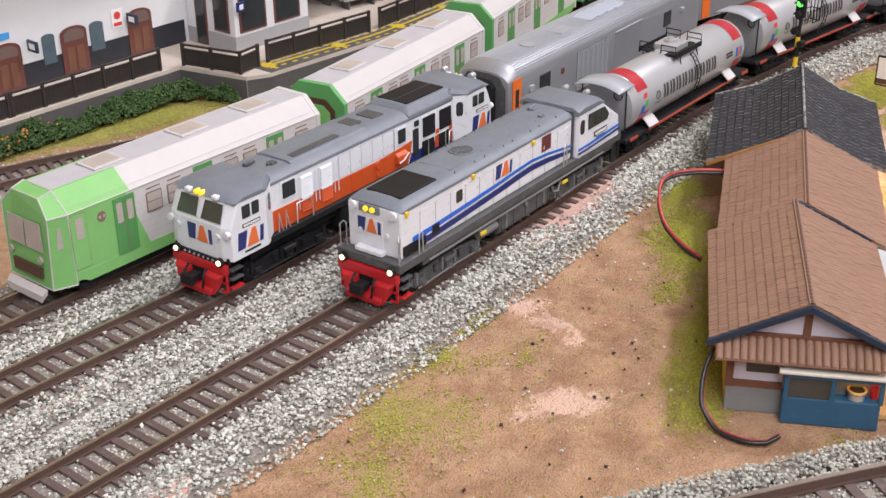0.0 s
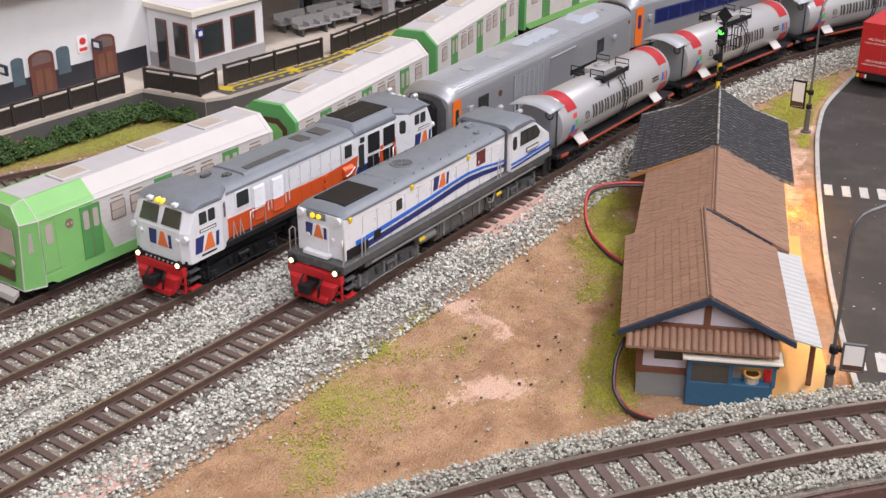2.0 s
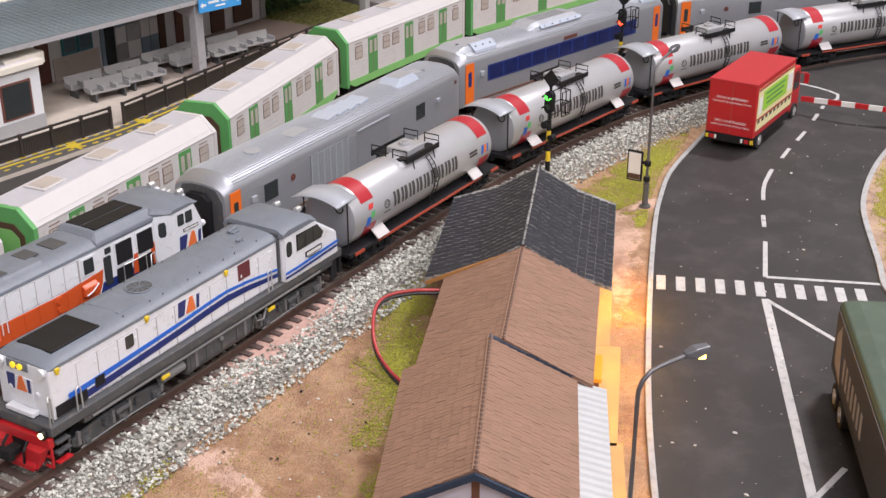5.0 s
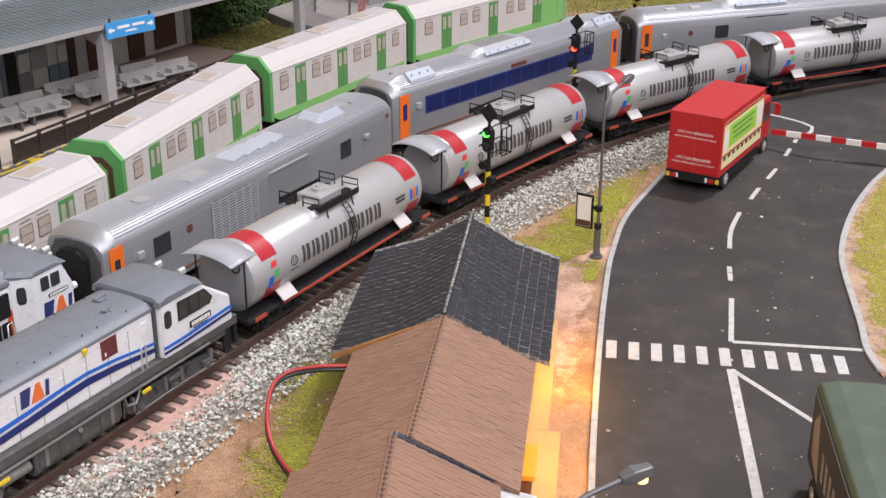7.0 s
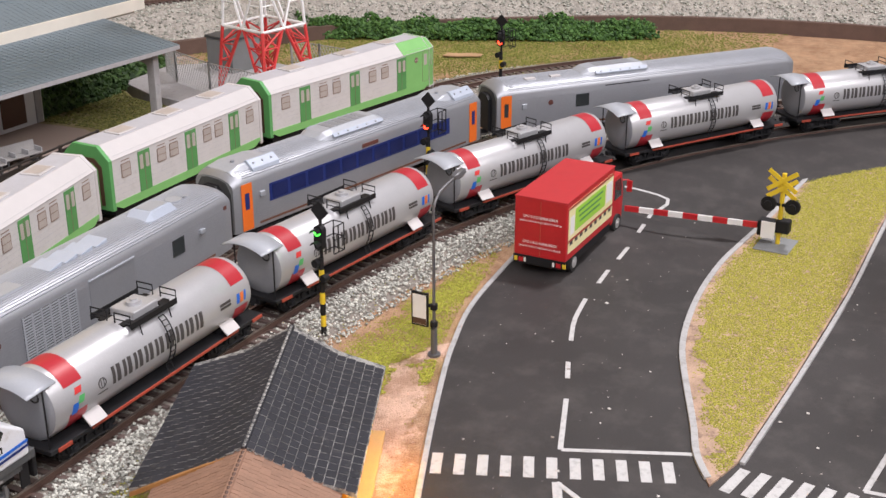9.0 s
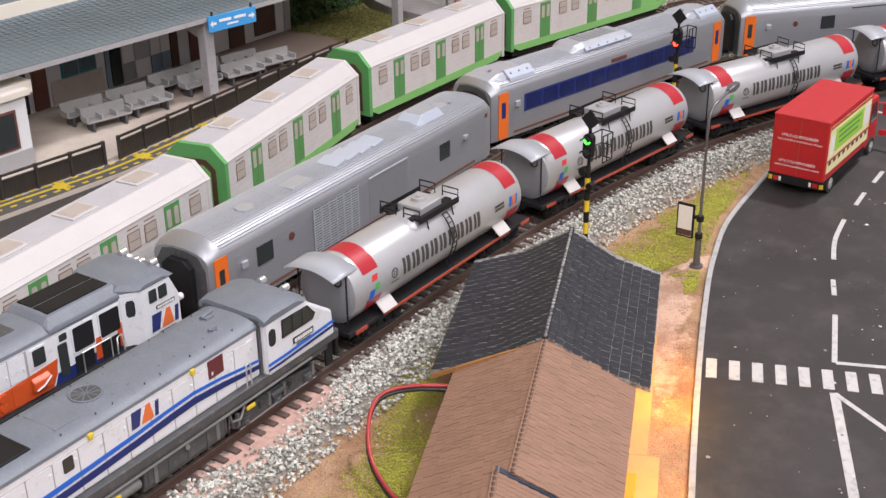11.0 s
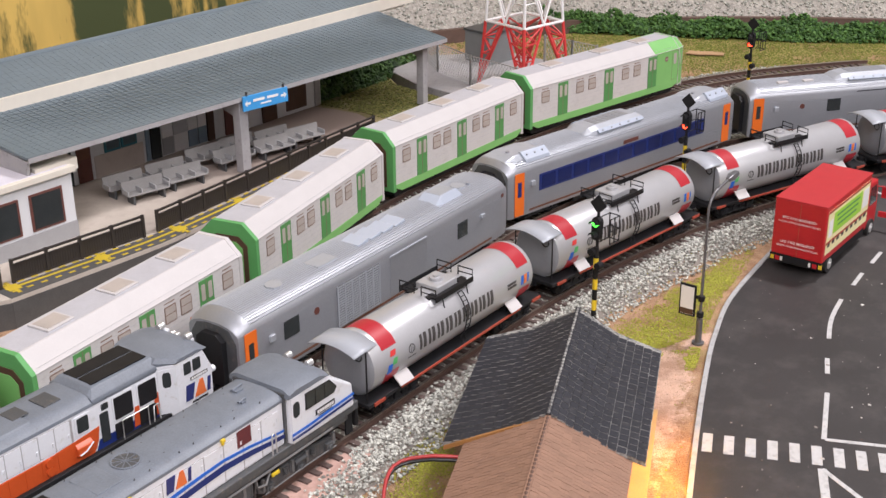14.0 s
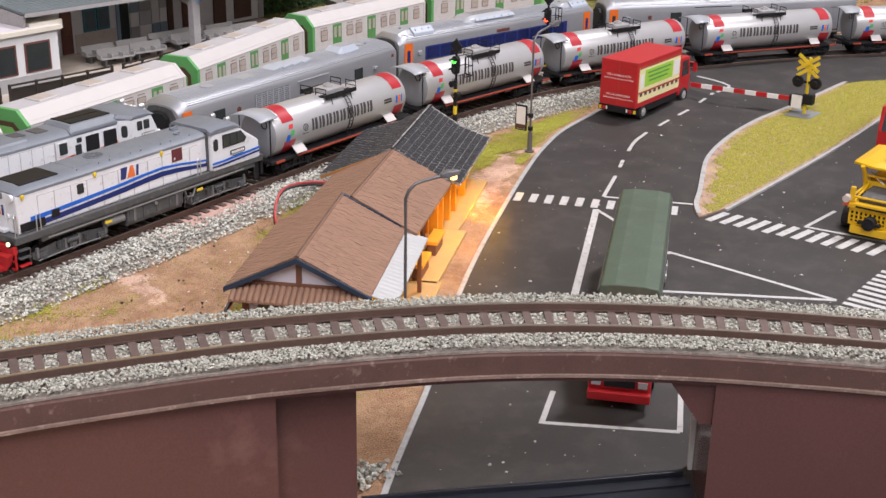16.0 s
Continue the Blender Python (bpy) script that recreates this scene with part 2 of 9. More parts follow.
ASPHALT = material("asphalt", (0.029, 0.0258, 0.0258), 0.62, vary=0.35, fine=2500, coarse=22, stain=(0.058, 0.052, 0.050), stain_at=(0.48, 0.75), bump=0.25, depth=0.0001)
MARKING = material("road_marking_white", (0.50, 0.50, 0.50), 0.6, vary=0.1, stain=(0.30, 0.30, 0.30), stain_at=(0.52, 0.72), bump=0.05)
KERB = material("kerb_grey_white", (0.40, 0.40, 0.405), 0.7, vary=0.12, stain=(0.30, 0.29, 0.28), stain_at=(0.5, 0.7), bump=0.1)
TILE = material("brown_roof_tile", (0.258, 0.148, 0.100), 0.7, vary=0.2, coarse=90, stain=(0.19, 0.11, 0.085), stain_at=(0.58, 0.85), bump=0.3, piece=0.4)
TILE_BLACK = material("black_roof_tile", (0.023, 0.024, 0.031), 0.62, vary=0.3, coarse=110, stain=(0.065, 0.063, 0.063), stain_at=(0.56, 0.75), bump=0.3, piece=0.5, spec=0.3)
NAVY_WOOD = material("navy_bargeboard", (0.020, 0.036, 0.066), 0.5, vary=0.15)
YELLOW_WALL = material("yellow_wall_paint", (0.72, 0.43, 0.04), 0.6, vary=0.08, stain=(0.55, 0.30, 0.04), stain_at=(0.6, 0.85))
SLAB = material("tan_pavement_slab", (0.52, 0.33, 0.13), 0.7, vary=0.1, stain=(0.46, 0.30, 0.15), stain_at=(0.55, 0.8))
TILE_EDGE = material("worn_tile_edge", (0.30, 0.295, 0.28), 0.6, vary=0.6, coarse=160, stain=(0.05, 0.05, 0.052), stain_at=(0.44, 0.62))
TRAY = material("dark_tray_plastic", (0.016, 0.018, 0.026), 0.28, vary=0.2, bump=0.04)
PALE_WALL = material("pale_lilac_wall", (0.66, 0.64, 0.72), 0.6, vary=0.05)
BROWN_WOOD = material("brown_timber", (0.16, 0.068, 0.04), 0.6, vary=0.15)
GREY_WALL = material("grey_wall_paint", (0.21, 0.22, 0.225), 0.65, vary=0.1)
STALL_BLUE = material("stall_blue_paint", (0.025, 0.10, 0.19), 0.5, vary=0.1, stain=(0.04, 0.14, 0.24), stain_at=(0.6, 0.8))
CORRUGATED = material("white_corrugated_sheet", (0.42, 0.43, 0.44), 0.5, vary=0.06, stain=(0.34, 0.34, 0.34), stain_at=(0.6, 0.85))
PLATFORM = material("platform_paving", (0.52, 0.46, 0.42), 0.75, vary=0.1, coarse=40, stain=(0.42, 0.36, 0.33), stain_at=(0.5, 0.8))


def dirt_and_shade_drift(m, x0, x1, colour):
    """Dirt and canopy shade mixed into the paving colour, stronger towards one end."""
    t = m.node_tree
    b = t.nodes["Principled BSDF"]
    was = b.inputs["Base Color"].links[0].from_socket
    geo, noise, sep, add = (t.nodes.new("ShaderNode" + k) for k in ("NewGeometry", "TexNoise", "SeparateXYZ", "Math"))
    noise.inputs["Scale"].default_value, noise.inputs["Detail"].default_value = 45, 6
    t.links.new(geo.outputs["Position"], noise.inputs["Vector"])
    t.links.new(geo.outputs["Position"], sep.inputs[0])
    add.operation = "MULTIPLY_ADD"
    add.inputs[1].default_value = 0.16
    t.links.new(noise.outputs[0], add.inputs[0])
    t.links.new(sep.outputs[0], add.inputs[2])
    r, k = t.nodes.new("ShaderNodeMapRange"), t.nodes.new("ShaderNodeMix")
    r.inputs[1].default_value, r.inputs[2].default_value = x0 + 0.08, x1 + 0.08
    t.links.new(add.outputs[0], r.inputs[0])
    k.data_type = "RGBA"
    k.inputs["B"].default_value = (*colour, 1)
    t.links.new(r.outputs[0], k.inputs["Factor"])
    t.links.new(was, k.inputs["A"])
    t.links.new(k.outputs["Result"], b.inputs["Base Color"])
    return m


# the brown-grey end deepens the canopy's shade on the dirty platform
PAVING = dirt_and_shade_drift(material("dirty_shaded_paving", (0.52, 0.46, 0.40), 0.8, vary=0.12, coarse=40, stain=(0.42, 0.36, 0.31), stain_at=(0.5, 0.8)), 0.27, 0.42, (0.26, 0.20, 0.175))
PLATFORM_DARK = material("platform_dark_strip", (0.085, 0.082, 0.08), 0.7, vary=0.2)
YELLOW = material("yellow_paint", (0.72, 0.52, 0.03), 0.5, vary=0.08)
TRUCK_YELLOW = material("machine_yellow", (0.68, 0.41, 0.012), 0.4, vary=0.06)
GUIDE_YELLOW = material("worn_guide_yellow", (0.56, 0.41, 0.03), 0.6, vary=0.15, stain=(0.30, 0.24, 0.05), stain_at=(0.55, 0.75))
STATION_WHITE = material("station_white_wall", (0.66, 0.67, 0.69), 0.6, vary=0.04)
STATION_GREY = material("station_grey_dado", (0.34, 0.34, 0.35), 0.6, vary=0.08)
STATION_ROOF = material("blue_grey_roof_tile", (0.142, 0.180, 0.205), 0.55, vary=0.1, coarse=60, stain=(0.20, 0.25, 0.28), stain_at=(0.6, 0.85))
CREAM = material("cream_fascia", (0.70, 0.66, 0.58), 0.6, vary=0.06)
CONCRETE = material("concrete_post", (0.36, 0.35, 0.36), 0.75, vary=0.1, stain=(0.25, 0.24, 0.24))
FENCE = material("fence_black", (0.036, 0.030, 0.028), 0.5, vary=0.2)
BENCH = material("bench_grey", (0.27, 0.262, 0.258), 0.6, vary=0.15)
DOOR_BROWN = material("door_brown", (0.13, 0.045, 0.035), 0.5, vary=0.15)
SIGN_BLUE = material("sign_blue", (0.06, 0.33, 0.72), 0.4, vary=0.04, bump=0)
SIGN_WHITE = material("sign_white", (0.80, 0.80, 0.80), 0.45, vary=0.03, bump=0)
WOOD_EDGE = material("varnished_edge_wood", (0.36, 0.17, 0.055), 0.5, vary=0.2)
ARCH_GLASS = material("arched_window_glass", (0.085, 0.12, 0.145), 0.3, vary=0.2)
DADO = material("black_dado", (0.022, 0.024, 0.032), 0.5, vary=0.2)
AMBER = material("amber_paint", (0.80, 0.36, 0.03), 0.5, vary=0.1)
LAWN = island_random(material("lawn_flock", (0.25, 0.27, 0.06), 0.9, vary=0.2), (0.27, 0.29, 0.055), (0.52, 0.52, 0.12))
TEAL = material("teal_window_frame", (0.05, 0.20, 0.25), 0.4, vary=0.1, bump=0)
TILE_PALE = material("pale_grey_wall_tile", (0.50, 0.50, 0.52), 0.4, vary=0.1, bump=0)
TILE_BLUE = material("blue_grey_wall_tile", (0.22, 0.30, 0.38), 0.4, vary=0.12)
LEAF = island_random(material("shrub_leaf", (0.05, 0.10, 0.03), 0.7, vary=0.3), (0.018, 0.050, 0.012), (0.085, 0.17, 0.040))
FLOWER = island_random(material("flower_scrap", (0.5, 0.2, 0.1), 0.7), (0.55, 0.10, 0.03), (0.60, 0.38, 0.10))
TURF = island_random(material("turf_flock", (0.30, 0.33, 0.06), 0.9, vary=0.2), (0.27, 0.28, 0.035), (0.54, 0.52, 0.08))
OLIVE_TURF = island_random(material("olive_flock", (0.12, 0.12, 0.04), 0.9, vary=0.2), (0.085, 0.095, 0.022), (0.26, 0.25, 0.07))
DARK_TURF = island_random(material("moss_flock", (0.2, 0.25, 0.05), 0.9, vary=0.2), (0.13, 0.155, 0.025), (0.32, 0.34, 0.065))
ISLAND_TURF = island_random(material("island_flock", (0.3, 0.28, 0.06), 0.9, vary=0.2), (0.25, 0.24, 0.04), (0.55, 0.51, 0.09))
FAR_LEAF = island_random(material("far_hedge_leaf", (0.05, 0.10, 0.03), 0.7, vary=0.3), (0.03, 0.085, 0.02), (0.11, 0.24, 0.05))
MASONRY = material("viaduct_brown_card", (0.108, 0.050, 0.046), 0.26, vary=0.15, coarse=14, stain=(0.17, 0.09, 0.08), stain_at=(0.6, 0.85), bump=0.06)
TRIM_BROWN = material("viaduct_edge_board", (0.092, 0.048, 0.040), 0.7, vary=0.2, stain=(0.26, 0.19, 0.16), stain_at=(0.6, 0.78))
WIRE_RED = material("red_wire", (0.42, 0.05, 0.05), 0.35, vary=0.1, bump=0)
WIRE_BLACK = material("black_wire", (0.02, 0.02, 0.022), 0.35, vary=0.1, bump=0)
POLE = material("lamp_pole_grey", (0.16, 0.16, 0.17), 0.4, 0.5, vary=0.12, bump=0)
MESH_GREY = material("galvanised_mesh", (0.42, 0.42, 0.41), 0.5, 0.4, vary=0.1, bump=0)
BAR_WHITE = material("barrier_white", (0.76, 0.76, 0.75), 0.45, vary=0.04, bump=0)
LIME = material("poster_lime", (0.33, 0.62, 0.06), 0.5, vary=0.05, bump=0)
CREAM_PRINT = material("poster_cream", (0.80, 0.74, 0.42), 0.5, vary=0.05, bump=0)
BLUE_GLASS = material("blue_tinted_glass", (0.018, 0.025, 0.10), 0.14, vary=0.2, bump=0, spec=0.7)
NAVY_BAND = material("window_band_navy", (0.014, 0.028, 0.15), 0.35, vary=0.08, bump=0)
CHROME = material("chrome_hood", (0.44, 0.49, 0.58), 0.3, 0.1, vary=0.05, bump=0)
TRUCK_GREEN = material("tarpaulin_green", (0.062, 0.090, 0.062), 0.6, vary=0.15, coarse=60, stain=(0.085, 0.115, 0.085), stain_at=(0.52, 0.8), bump=0.1)
TYRE = material("tyre_rubber", (0.02, 0.02, 0.02), 0.8, vary=0.2)
LAMP_WARM = material("lit_headlamp", (1.0, 0.92, 0.72), 0.3, bump=0, glow=(1.0, 0.84, 0.42), power=2.6)
LAMP_YELLOW = material("lit_yellow_lamp", (1.0, 0.75, 0.05), 0.3, bump=0, glow=(1.0, 0.62, 0.02), power=0.7)
LAMP_GREEN = material("lit_green_signal", (0.1, 1.0, 0.1), 0.3, bump=0, glow=(0.06, 1.0, 0.05), power=5)
LAMP_RED = material("lit_red_signal", (1.0, 0.1, 0.05), 0.3, bump=0, glow=(1.0, 0.05, 0.02), power=6)
LAMP_BULB = material("lit_street_bulb", (1.0, 0.7, 0.3), 0.3, bump=0, glow=(1.0, 0.55, 0.12), power=5)


# ---- plan of the layout (cm; x along the tracks, z = 0 at the road) ----
RAIL_Z = 0.8
BLUE_LINE = Line([(-45, -0.6), (-25, -0.5), (-13, -0.45), (-3, -0.35), (3, -0.15), (11, 0.3), (19, 0.85), (27, 1.3), (34, 1.45), (41, 1.15), (48, 0.25), (55, -1.6), (62, -4.1), (69, -7.6), (77, -12.9), (85, -19.6), (92, -27), (100, -38)])
ORANGE_LINE = Line([(-45, 6.0), (-20, 5.65), (-10, 5.55), (-1.5, 5.42), (5, 5.65), (12, 6.05), (20, 6.7), (30, 7.45), (38, 8.05), (44, 8.4), (50, 8.1), (57, 6.8), (63, 4.55), (70, 0.6), (77, -4.8), (83, -10.5), (92, -19), (102, -31)])
GREEN_LINE = Line([(-45, 10.5), (-20, 10.2), (-8, 10.1), (0, 10.2), (9, 10.4), (16, 11.2), (23, 12.7), (31, 15), (39, 16.95), (47, 17.7), (54, 17.65), (63, 16.9), (71, 15.4), (80, 12), (90, 5), (100, -5)])
SIDING_LINE = Line([(-45, 23.4), (-20, 23.6), (-5, 23.2), (0.7, 22.4), (4.5, 21.3), (10, 19.5), (17, 17.8), (24, 17.0), (31, 17.2), (39, 18.5)])
FAR_LINE = Line([(30, 62), (60, 56), (85, 44), (100, 30), (112, 12), (118, -6), (120, -25)])
LOOP_LINE = Line([(-34, -9.0), (-26, -11.9), (-18, -15.2), (-12.6, -17.85), (-9.6, -19.4), (-6.8, -21.1), (-3.9, -23.0), (-1.15, -25.15), (1.5, -27.45), (3.95, -30.1), (6.15, -33.05), (8.05, -36.15), (9.5, -38.75), (11.6, -43), (14, -50), (15.5, -59)])
LOOP_Z = 6.7
HOUSE_AXIS = (6.2, -15.8, 25.8)
KERB_LEFT = Line([(-30, -41), (-14, -33.2), (-6, -29), (1.5, -24.9), (7.6, -21.7), (12.9, -18.6), (19.4, -15.2), (28.4, -11.0), (34.6, -8.3), (38, -7.0), (42.2, -5.75), (48.7, -4.85), (54, -4.3), (60, -4.0)])
ISLAND = [(80, -15.6), (70, -15.4), (60, -15.2), (56, -15.0), (53.2, -14.9), (49.5, -15.1), (46.0, -15.6), (43, -16.3), (40.6, -17.2), (36.3, -19.1), (34.1, -20.0), (32.3, -21.2), (34.4, -21.65), (42, -21.75), (52.3, -21.7), (62, -21.3), (72, -21), (86, -21), (86, -17)]


def smooth_step(a, b, v):
    u = np.clip((v - a) / (b - a), 0, 1)
    return u * u * (3 - 2 * u)


def wobble(x, y, scale, seed=0.0):
    return np.array([noise.noise((a * scale + seed, b * scale - seed, seed)) for a, b in zip(np.ravel(x), np.ravel(y))]).reshape(np.shape(x))


def blob(x, y, cx, cy, rx, ry, turn=0):
    c, s = math.cos(radians(turn)), math.sin(radians(turn))
    u, v = ((x - cx) * c + (y - cy) * s) / rx, (-(x - cx) * s + (y - cy) * c) / ry
    return 1 - np.sqrt(u * u + v * v)


def inside(poly, x, y):
    x, y = np.asarray(x, float), np.asarray(y, float)
    hit = np.zeros(x.shape, bool)
    for (ax, ay), (bx, by) in zip(poly, poly[1:] + poly[:1]):
        cross = ((ay > y) != (by > y)) & (x < (bx - ax) * (y - ay) / (by - ay + 1e-12) + ax)
        hit ^= cross
    return hit


def flat_polygon(poly, z0, z1):
    return Geo().along_z(poly, z0, z1)


def strip(line, s0, s1, y0, y1, z0, z1, step=0.7):
    """A band that follows a line, between two offsets to its left."""
    g, rings = Geo(), []
    for s in np.linspace(s0, s1, max(2, int((s1 - s0) / step))):
        x, y, a = line.at(s)
        n = (-math.sin(a), math.cos(a))
        rings.append([(x + n[0] * o, y + n[1] * o, z) for o, z in ((y0, z0), (y1, z0), (y1, z1), (y0, z1))])
    return g.loft(rings)


def turf_amount(x, y):
    """Where flock grass lies on the open ground."""
    g = np.maximum.reduce([
        1.25 * blob(x, y, 15.5, -6.2, 5.5, 1.6, 30), 1.3 * blob(x, y, 11.5, -10.5, 5, 1.5, 26), blob(x, y, 20, -3.2, 4, 1.4, 20), 1.05 * blob(x, y, -2.3, -5.2, 2.7, 1.5, 20), 0.85 * blob(x, y, -5.4, -7.3, 3.0, 1.1, 28), 0.8 * blob(x, y, 1.6, -3.9, 3.6, 0.7, 6), 0.5 * blob(x, y, 4.4, -3.7, 1.0, 0.6, 0), 0.45 * blob(x, y, 4.6, -6.0, 1.2, 0.9, 0), 0.42 * blob(x, y, -2.0, -6.2, 5.0, 2.6, 15),
        blob(x, y, 33, -4.7, 9.5, 2.7, -10), blob(x, y, 42, -4.2, 6.5, 1.3, 2), blob(x, y, 34, -7.0, 4.5, 1.0, -24), 0.6 * blob(x, y, 12, -7.7, 2.2, 0.8, 20),
        0.6 * blob(x, y, 4.7, -3.6, 1.2, 0.6, 0), 1.4 * blob(x, y, 7, -11.8, 6, 1.4, 26), blob(x, y, 3, -20, 5, 1.6, 28), blob(x, y, 9.5, 24.6, 8, 1.7, -18), blob(x, y, 66, 25, 14, 7, -20), 1.5 * blob(x, y, 89, 21, 26, 12, -58), 1.2 * blob(x, y, 98, 8, 14, 8, -58)])
    return g + 0.42 * wobble(x, y, 0.5, 3.1) + 0.25 * wobble(x, y, 1.7, 8.2)


def bare_amount(x, y):
    """Pale plaster showing through the soil."""
    g = np.maximum.reduce([0.85 * blob(x, y, 6.9, -4.1, 1.3, 0.75, -30), 0.8 * blob(x, y, 6.3, -5.9, 0.5, 1.2, 10), 0.75 * blob(x, y, 5.7, -7.1, 0.7, 0.5, 0), 0.8 * blob(x, y, 2.2, -9.3, 1.7, 0.8, -38), 0.6 * blob(x, y, 0.8, -8.6, 0.8, 0.6, 0), 0.85 * blob(x, y, 13.5, -1.6, 5, 0.7, 8), blob(x, y, -11.0, -2.4, 2.6, 0.9, -12), blob(x, y, -9, 2.7, 6, 0.35, 2), blob(x, y, -4, 2.3, 6, 0.25, 2), blob(x, y, 38.5, -7.4, 5, 0.6, -22), 0.8 * blob(x, y, 31, -8.2, 6, 1.1, 25), blob(x, y, 62, -15.3, 14, 1.0, 0), blob(x, y, 50, 30, 8, 5, 0)])
    return g + 0.35 * wobble(x, y, 0.6, 5.5) + 0.3 * wobble(x, y, 1.9, 1.2)


# ---- ground ----
def build_ground():
    xs, ys = np.arange(-60, 175.1, 0.6), np.arange(-72, 74.1, 0.6)
    x, y = np.meshgrid(xs, ys)
    z = 0.05 * wobble(x, y, 0.35) + 0.03 * wobble(x, y, 1.1, 4.0) - 0.03
    road = y < np.interp(x, KERB_LEFT.p[:, 0], KERB_LEFT.p[:, 1]) + 0.2
    road |= (x > 57) & (x < 82) & (y < 6)
    z = np.where(road, -0.12, z)
    z += 3.0 * smooth_step(48, 60, y)
    nx, ny = len(xs), len(ys)
    me = bpy.data.meshes.new("ground")
    me.from_pydata([(a * CM, b * CM, c * CM) for a, b, c in zip(x.ravel(), y.ravel(), z.ravel())], [], [(j * nx + i, j * nx + i + 1, (j + 1) * nx + i + 1, (j + 1) * nx + i) for j in range(ny - 1) for i in range(nx - 1)])
    me.polygons.foreach_set("use_smooth", [True] * len(me.polygons))
    for name, value in (("turf", turf_amount(x, y)), ("bare", bare_amount(x, y))):
        me.attributes.new(name, "FLOAT", "POINT").data.foreach_set("value", value.ravel().astype(np.float32))
    m = material("soil", (0.43, 0.258, 0.152), 0.9, vary=0.34, fine=1400, coarse=70, stain=(0.50, 0.33, 0.20), stain_at=(0.45, 0.7), bump=1.0, depth=0.0012)
    t = m.node_tree
    b = t.nodes["Principled BSDF"]
    below = b.inputs["Base Color"].links[0].from_socket
    fine = t.nodes.new("ShaderNodeTexNoise")
    fine.inputs["Scale"].default_value, fine.inputs["Detail"].default_value, fine.inputs["Roughness"].default_value = 260, 8, 0.75
    t.links.new(next(n for n in t.nodes if n.type == "NEW_GEOMETRY").outputs["Position"], fine.inputs["Vector"])
    for name, lo, hi, colour in (("turf", 0.15, 0.9, (0.34, 0.29, 0.09)), ("bare", 0.0, 0.3, (0.72, 0.49, 0.38))):
        a, add, r, k = t.nodes.new("ShaderNodeAttribute"), t.nodes.new("ShaderNodeMath"), t.nodes.new("ShaderNodeMapRange"), t.nodes.new("ShaderNodeMix")
        a.attribute_name = name
        add.operation = "MULTIPLY_ADD"
        add.inputs[1].default_value = 2.4
        t.links.new(fine.outputs[0], add.inputs[0])
        t.links.new(a.outputs["Fac"], add.inputs[2])
        r.inputs[1].default_value, r.inputs[2].default_value = lo + 1.2, hi + 1.2
        r.inputs[4].default_value = 0.9
        t.links.new(add.outputs[0], r.inputs[0])
        k.data_type = "RGBA"
        k.inputs["B"].default_value = (*colour, 1)
        t.links.new(r.outputs[0], k.inputs["Factor"])
        t.links.new(below, k.inputs["A"])
        below = k.outputs["Result"]
    # darker red-brown earth in drifts
    drift, span, k = t.nodes.new("ShaderNodeTexNoise"), t.nodes.new("ShaderNodeMapRange"), t.nodes.new("ShaderNodeMix")
    drift.inputs["Scale"].default_value, drift.inputs["Detail"].default_value, drift.inputs["Roughness"].default_value = 32, 9, 0.72
    t.links.new(next(n for n in t.nodes if n.type == "NEW_GEOMETRY").outputs["Position"], drift.inputs["Vector"])
    span.inputs[1].default_value, span.inputs[2].default_value, span.inputs[4].default_value = 0.48, 0.62, 0.6
    t.links.new(drift.outputs[0], span.inputs[0])
    k.data_type = "RGBA"
    k.inputs["B"].default_value = (0.24, 0.115, 0.06, 1)
    t.links.new(span.outputs[0], k.inputs["Factor"])
    t.links.new(below, k.inputs["A"])
    t.links.new(k.outputs["Result"], b.inputs["Base Color"])
    me.materials.append(m)
    tagged(new("ground", me), "brown sandy soil of the model layout with grass patches", "ground", kind="structure")


build_ground()


def road_z(x, y):
    d = BLUE_LINE.near(np.asarray(x, float), np.asarray(y, float))
    rise = 1 - smooth_step(2.2, 9.0, d)
    return 0.03 + 0.62 * rise * (np.asarray(x) > 50)


def build_road():
    xs = np.arange(-30, 140.1, 1.0)
    rows = []
    for a in xs:
        top = KERB_LEFT.y(a) if a < 57 else (7.5 if a < 86 else -15.0)
        ys = np.linspace(-72, top, 70)
        rows.append(np.c_[np.full(70, a), ys, road_z(np.full(70, a), ys)])
    v = np.concatenate(rows) * CM
    f = [(i * 70 + j, (i + 1) * 70 + j, (i + 1) * 70 + j + 1, i * 70 + j + 1) for i in range(len(xs) - 1) for j in range(69)]
    me = bpy.data.meshes.new("road")
    me.from_pydata(v.tolist(), [], f)
    me.materials.append(ASPHALT)
    me.polygons.foreach_set("use_smooth", [True] * len(me.polygons))
    tagged(new("road", me), "dark grey model asphalt road with scuffs and dust", "road", kind="structure")


build_road()
kerb = part("kerb", strip(KERB_LEFT, KERB_LEFT.s_of(-20), KERB_LEFT.s_of(52), -0.24, 0.0, -0.1, 0.10), KERB, bevel=0.03)
tagged(kerb, "worn grey-white kerb along the road", "kerb", kind="structure")
isl = part("traffic_island", flat_polygon(ISLAND, -0.1, 0.12), material("island_soil", (0.42, 0.29, 0.21), 0.9, vary=0.3, coarse=60, stain=(0.24, 0.16, 0.12), stain_at=(0.5, 0.62), bump=0.5))
tagged(isl, "grass traffic island with sandy edges between two roads", "island", kind="structure")
ISLAND_EDGE = Line(ISLAND[:12])
part("kerb", strip(ISLAND_EDGE, 0, ISLAND_EDGE.s[-1] - 0.5, -0.05, 0.24, 0.0, 0.17), KERB, isl, bevel=0.03)
ISLAND_BACK = Line(ISLAND[12:18])
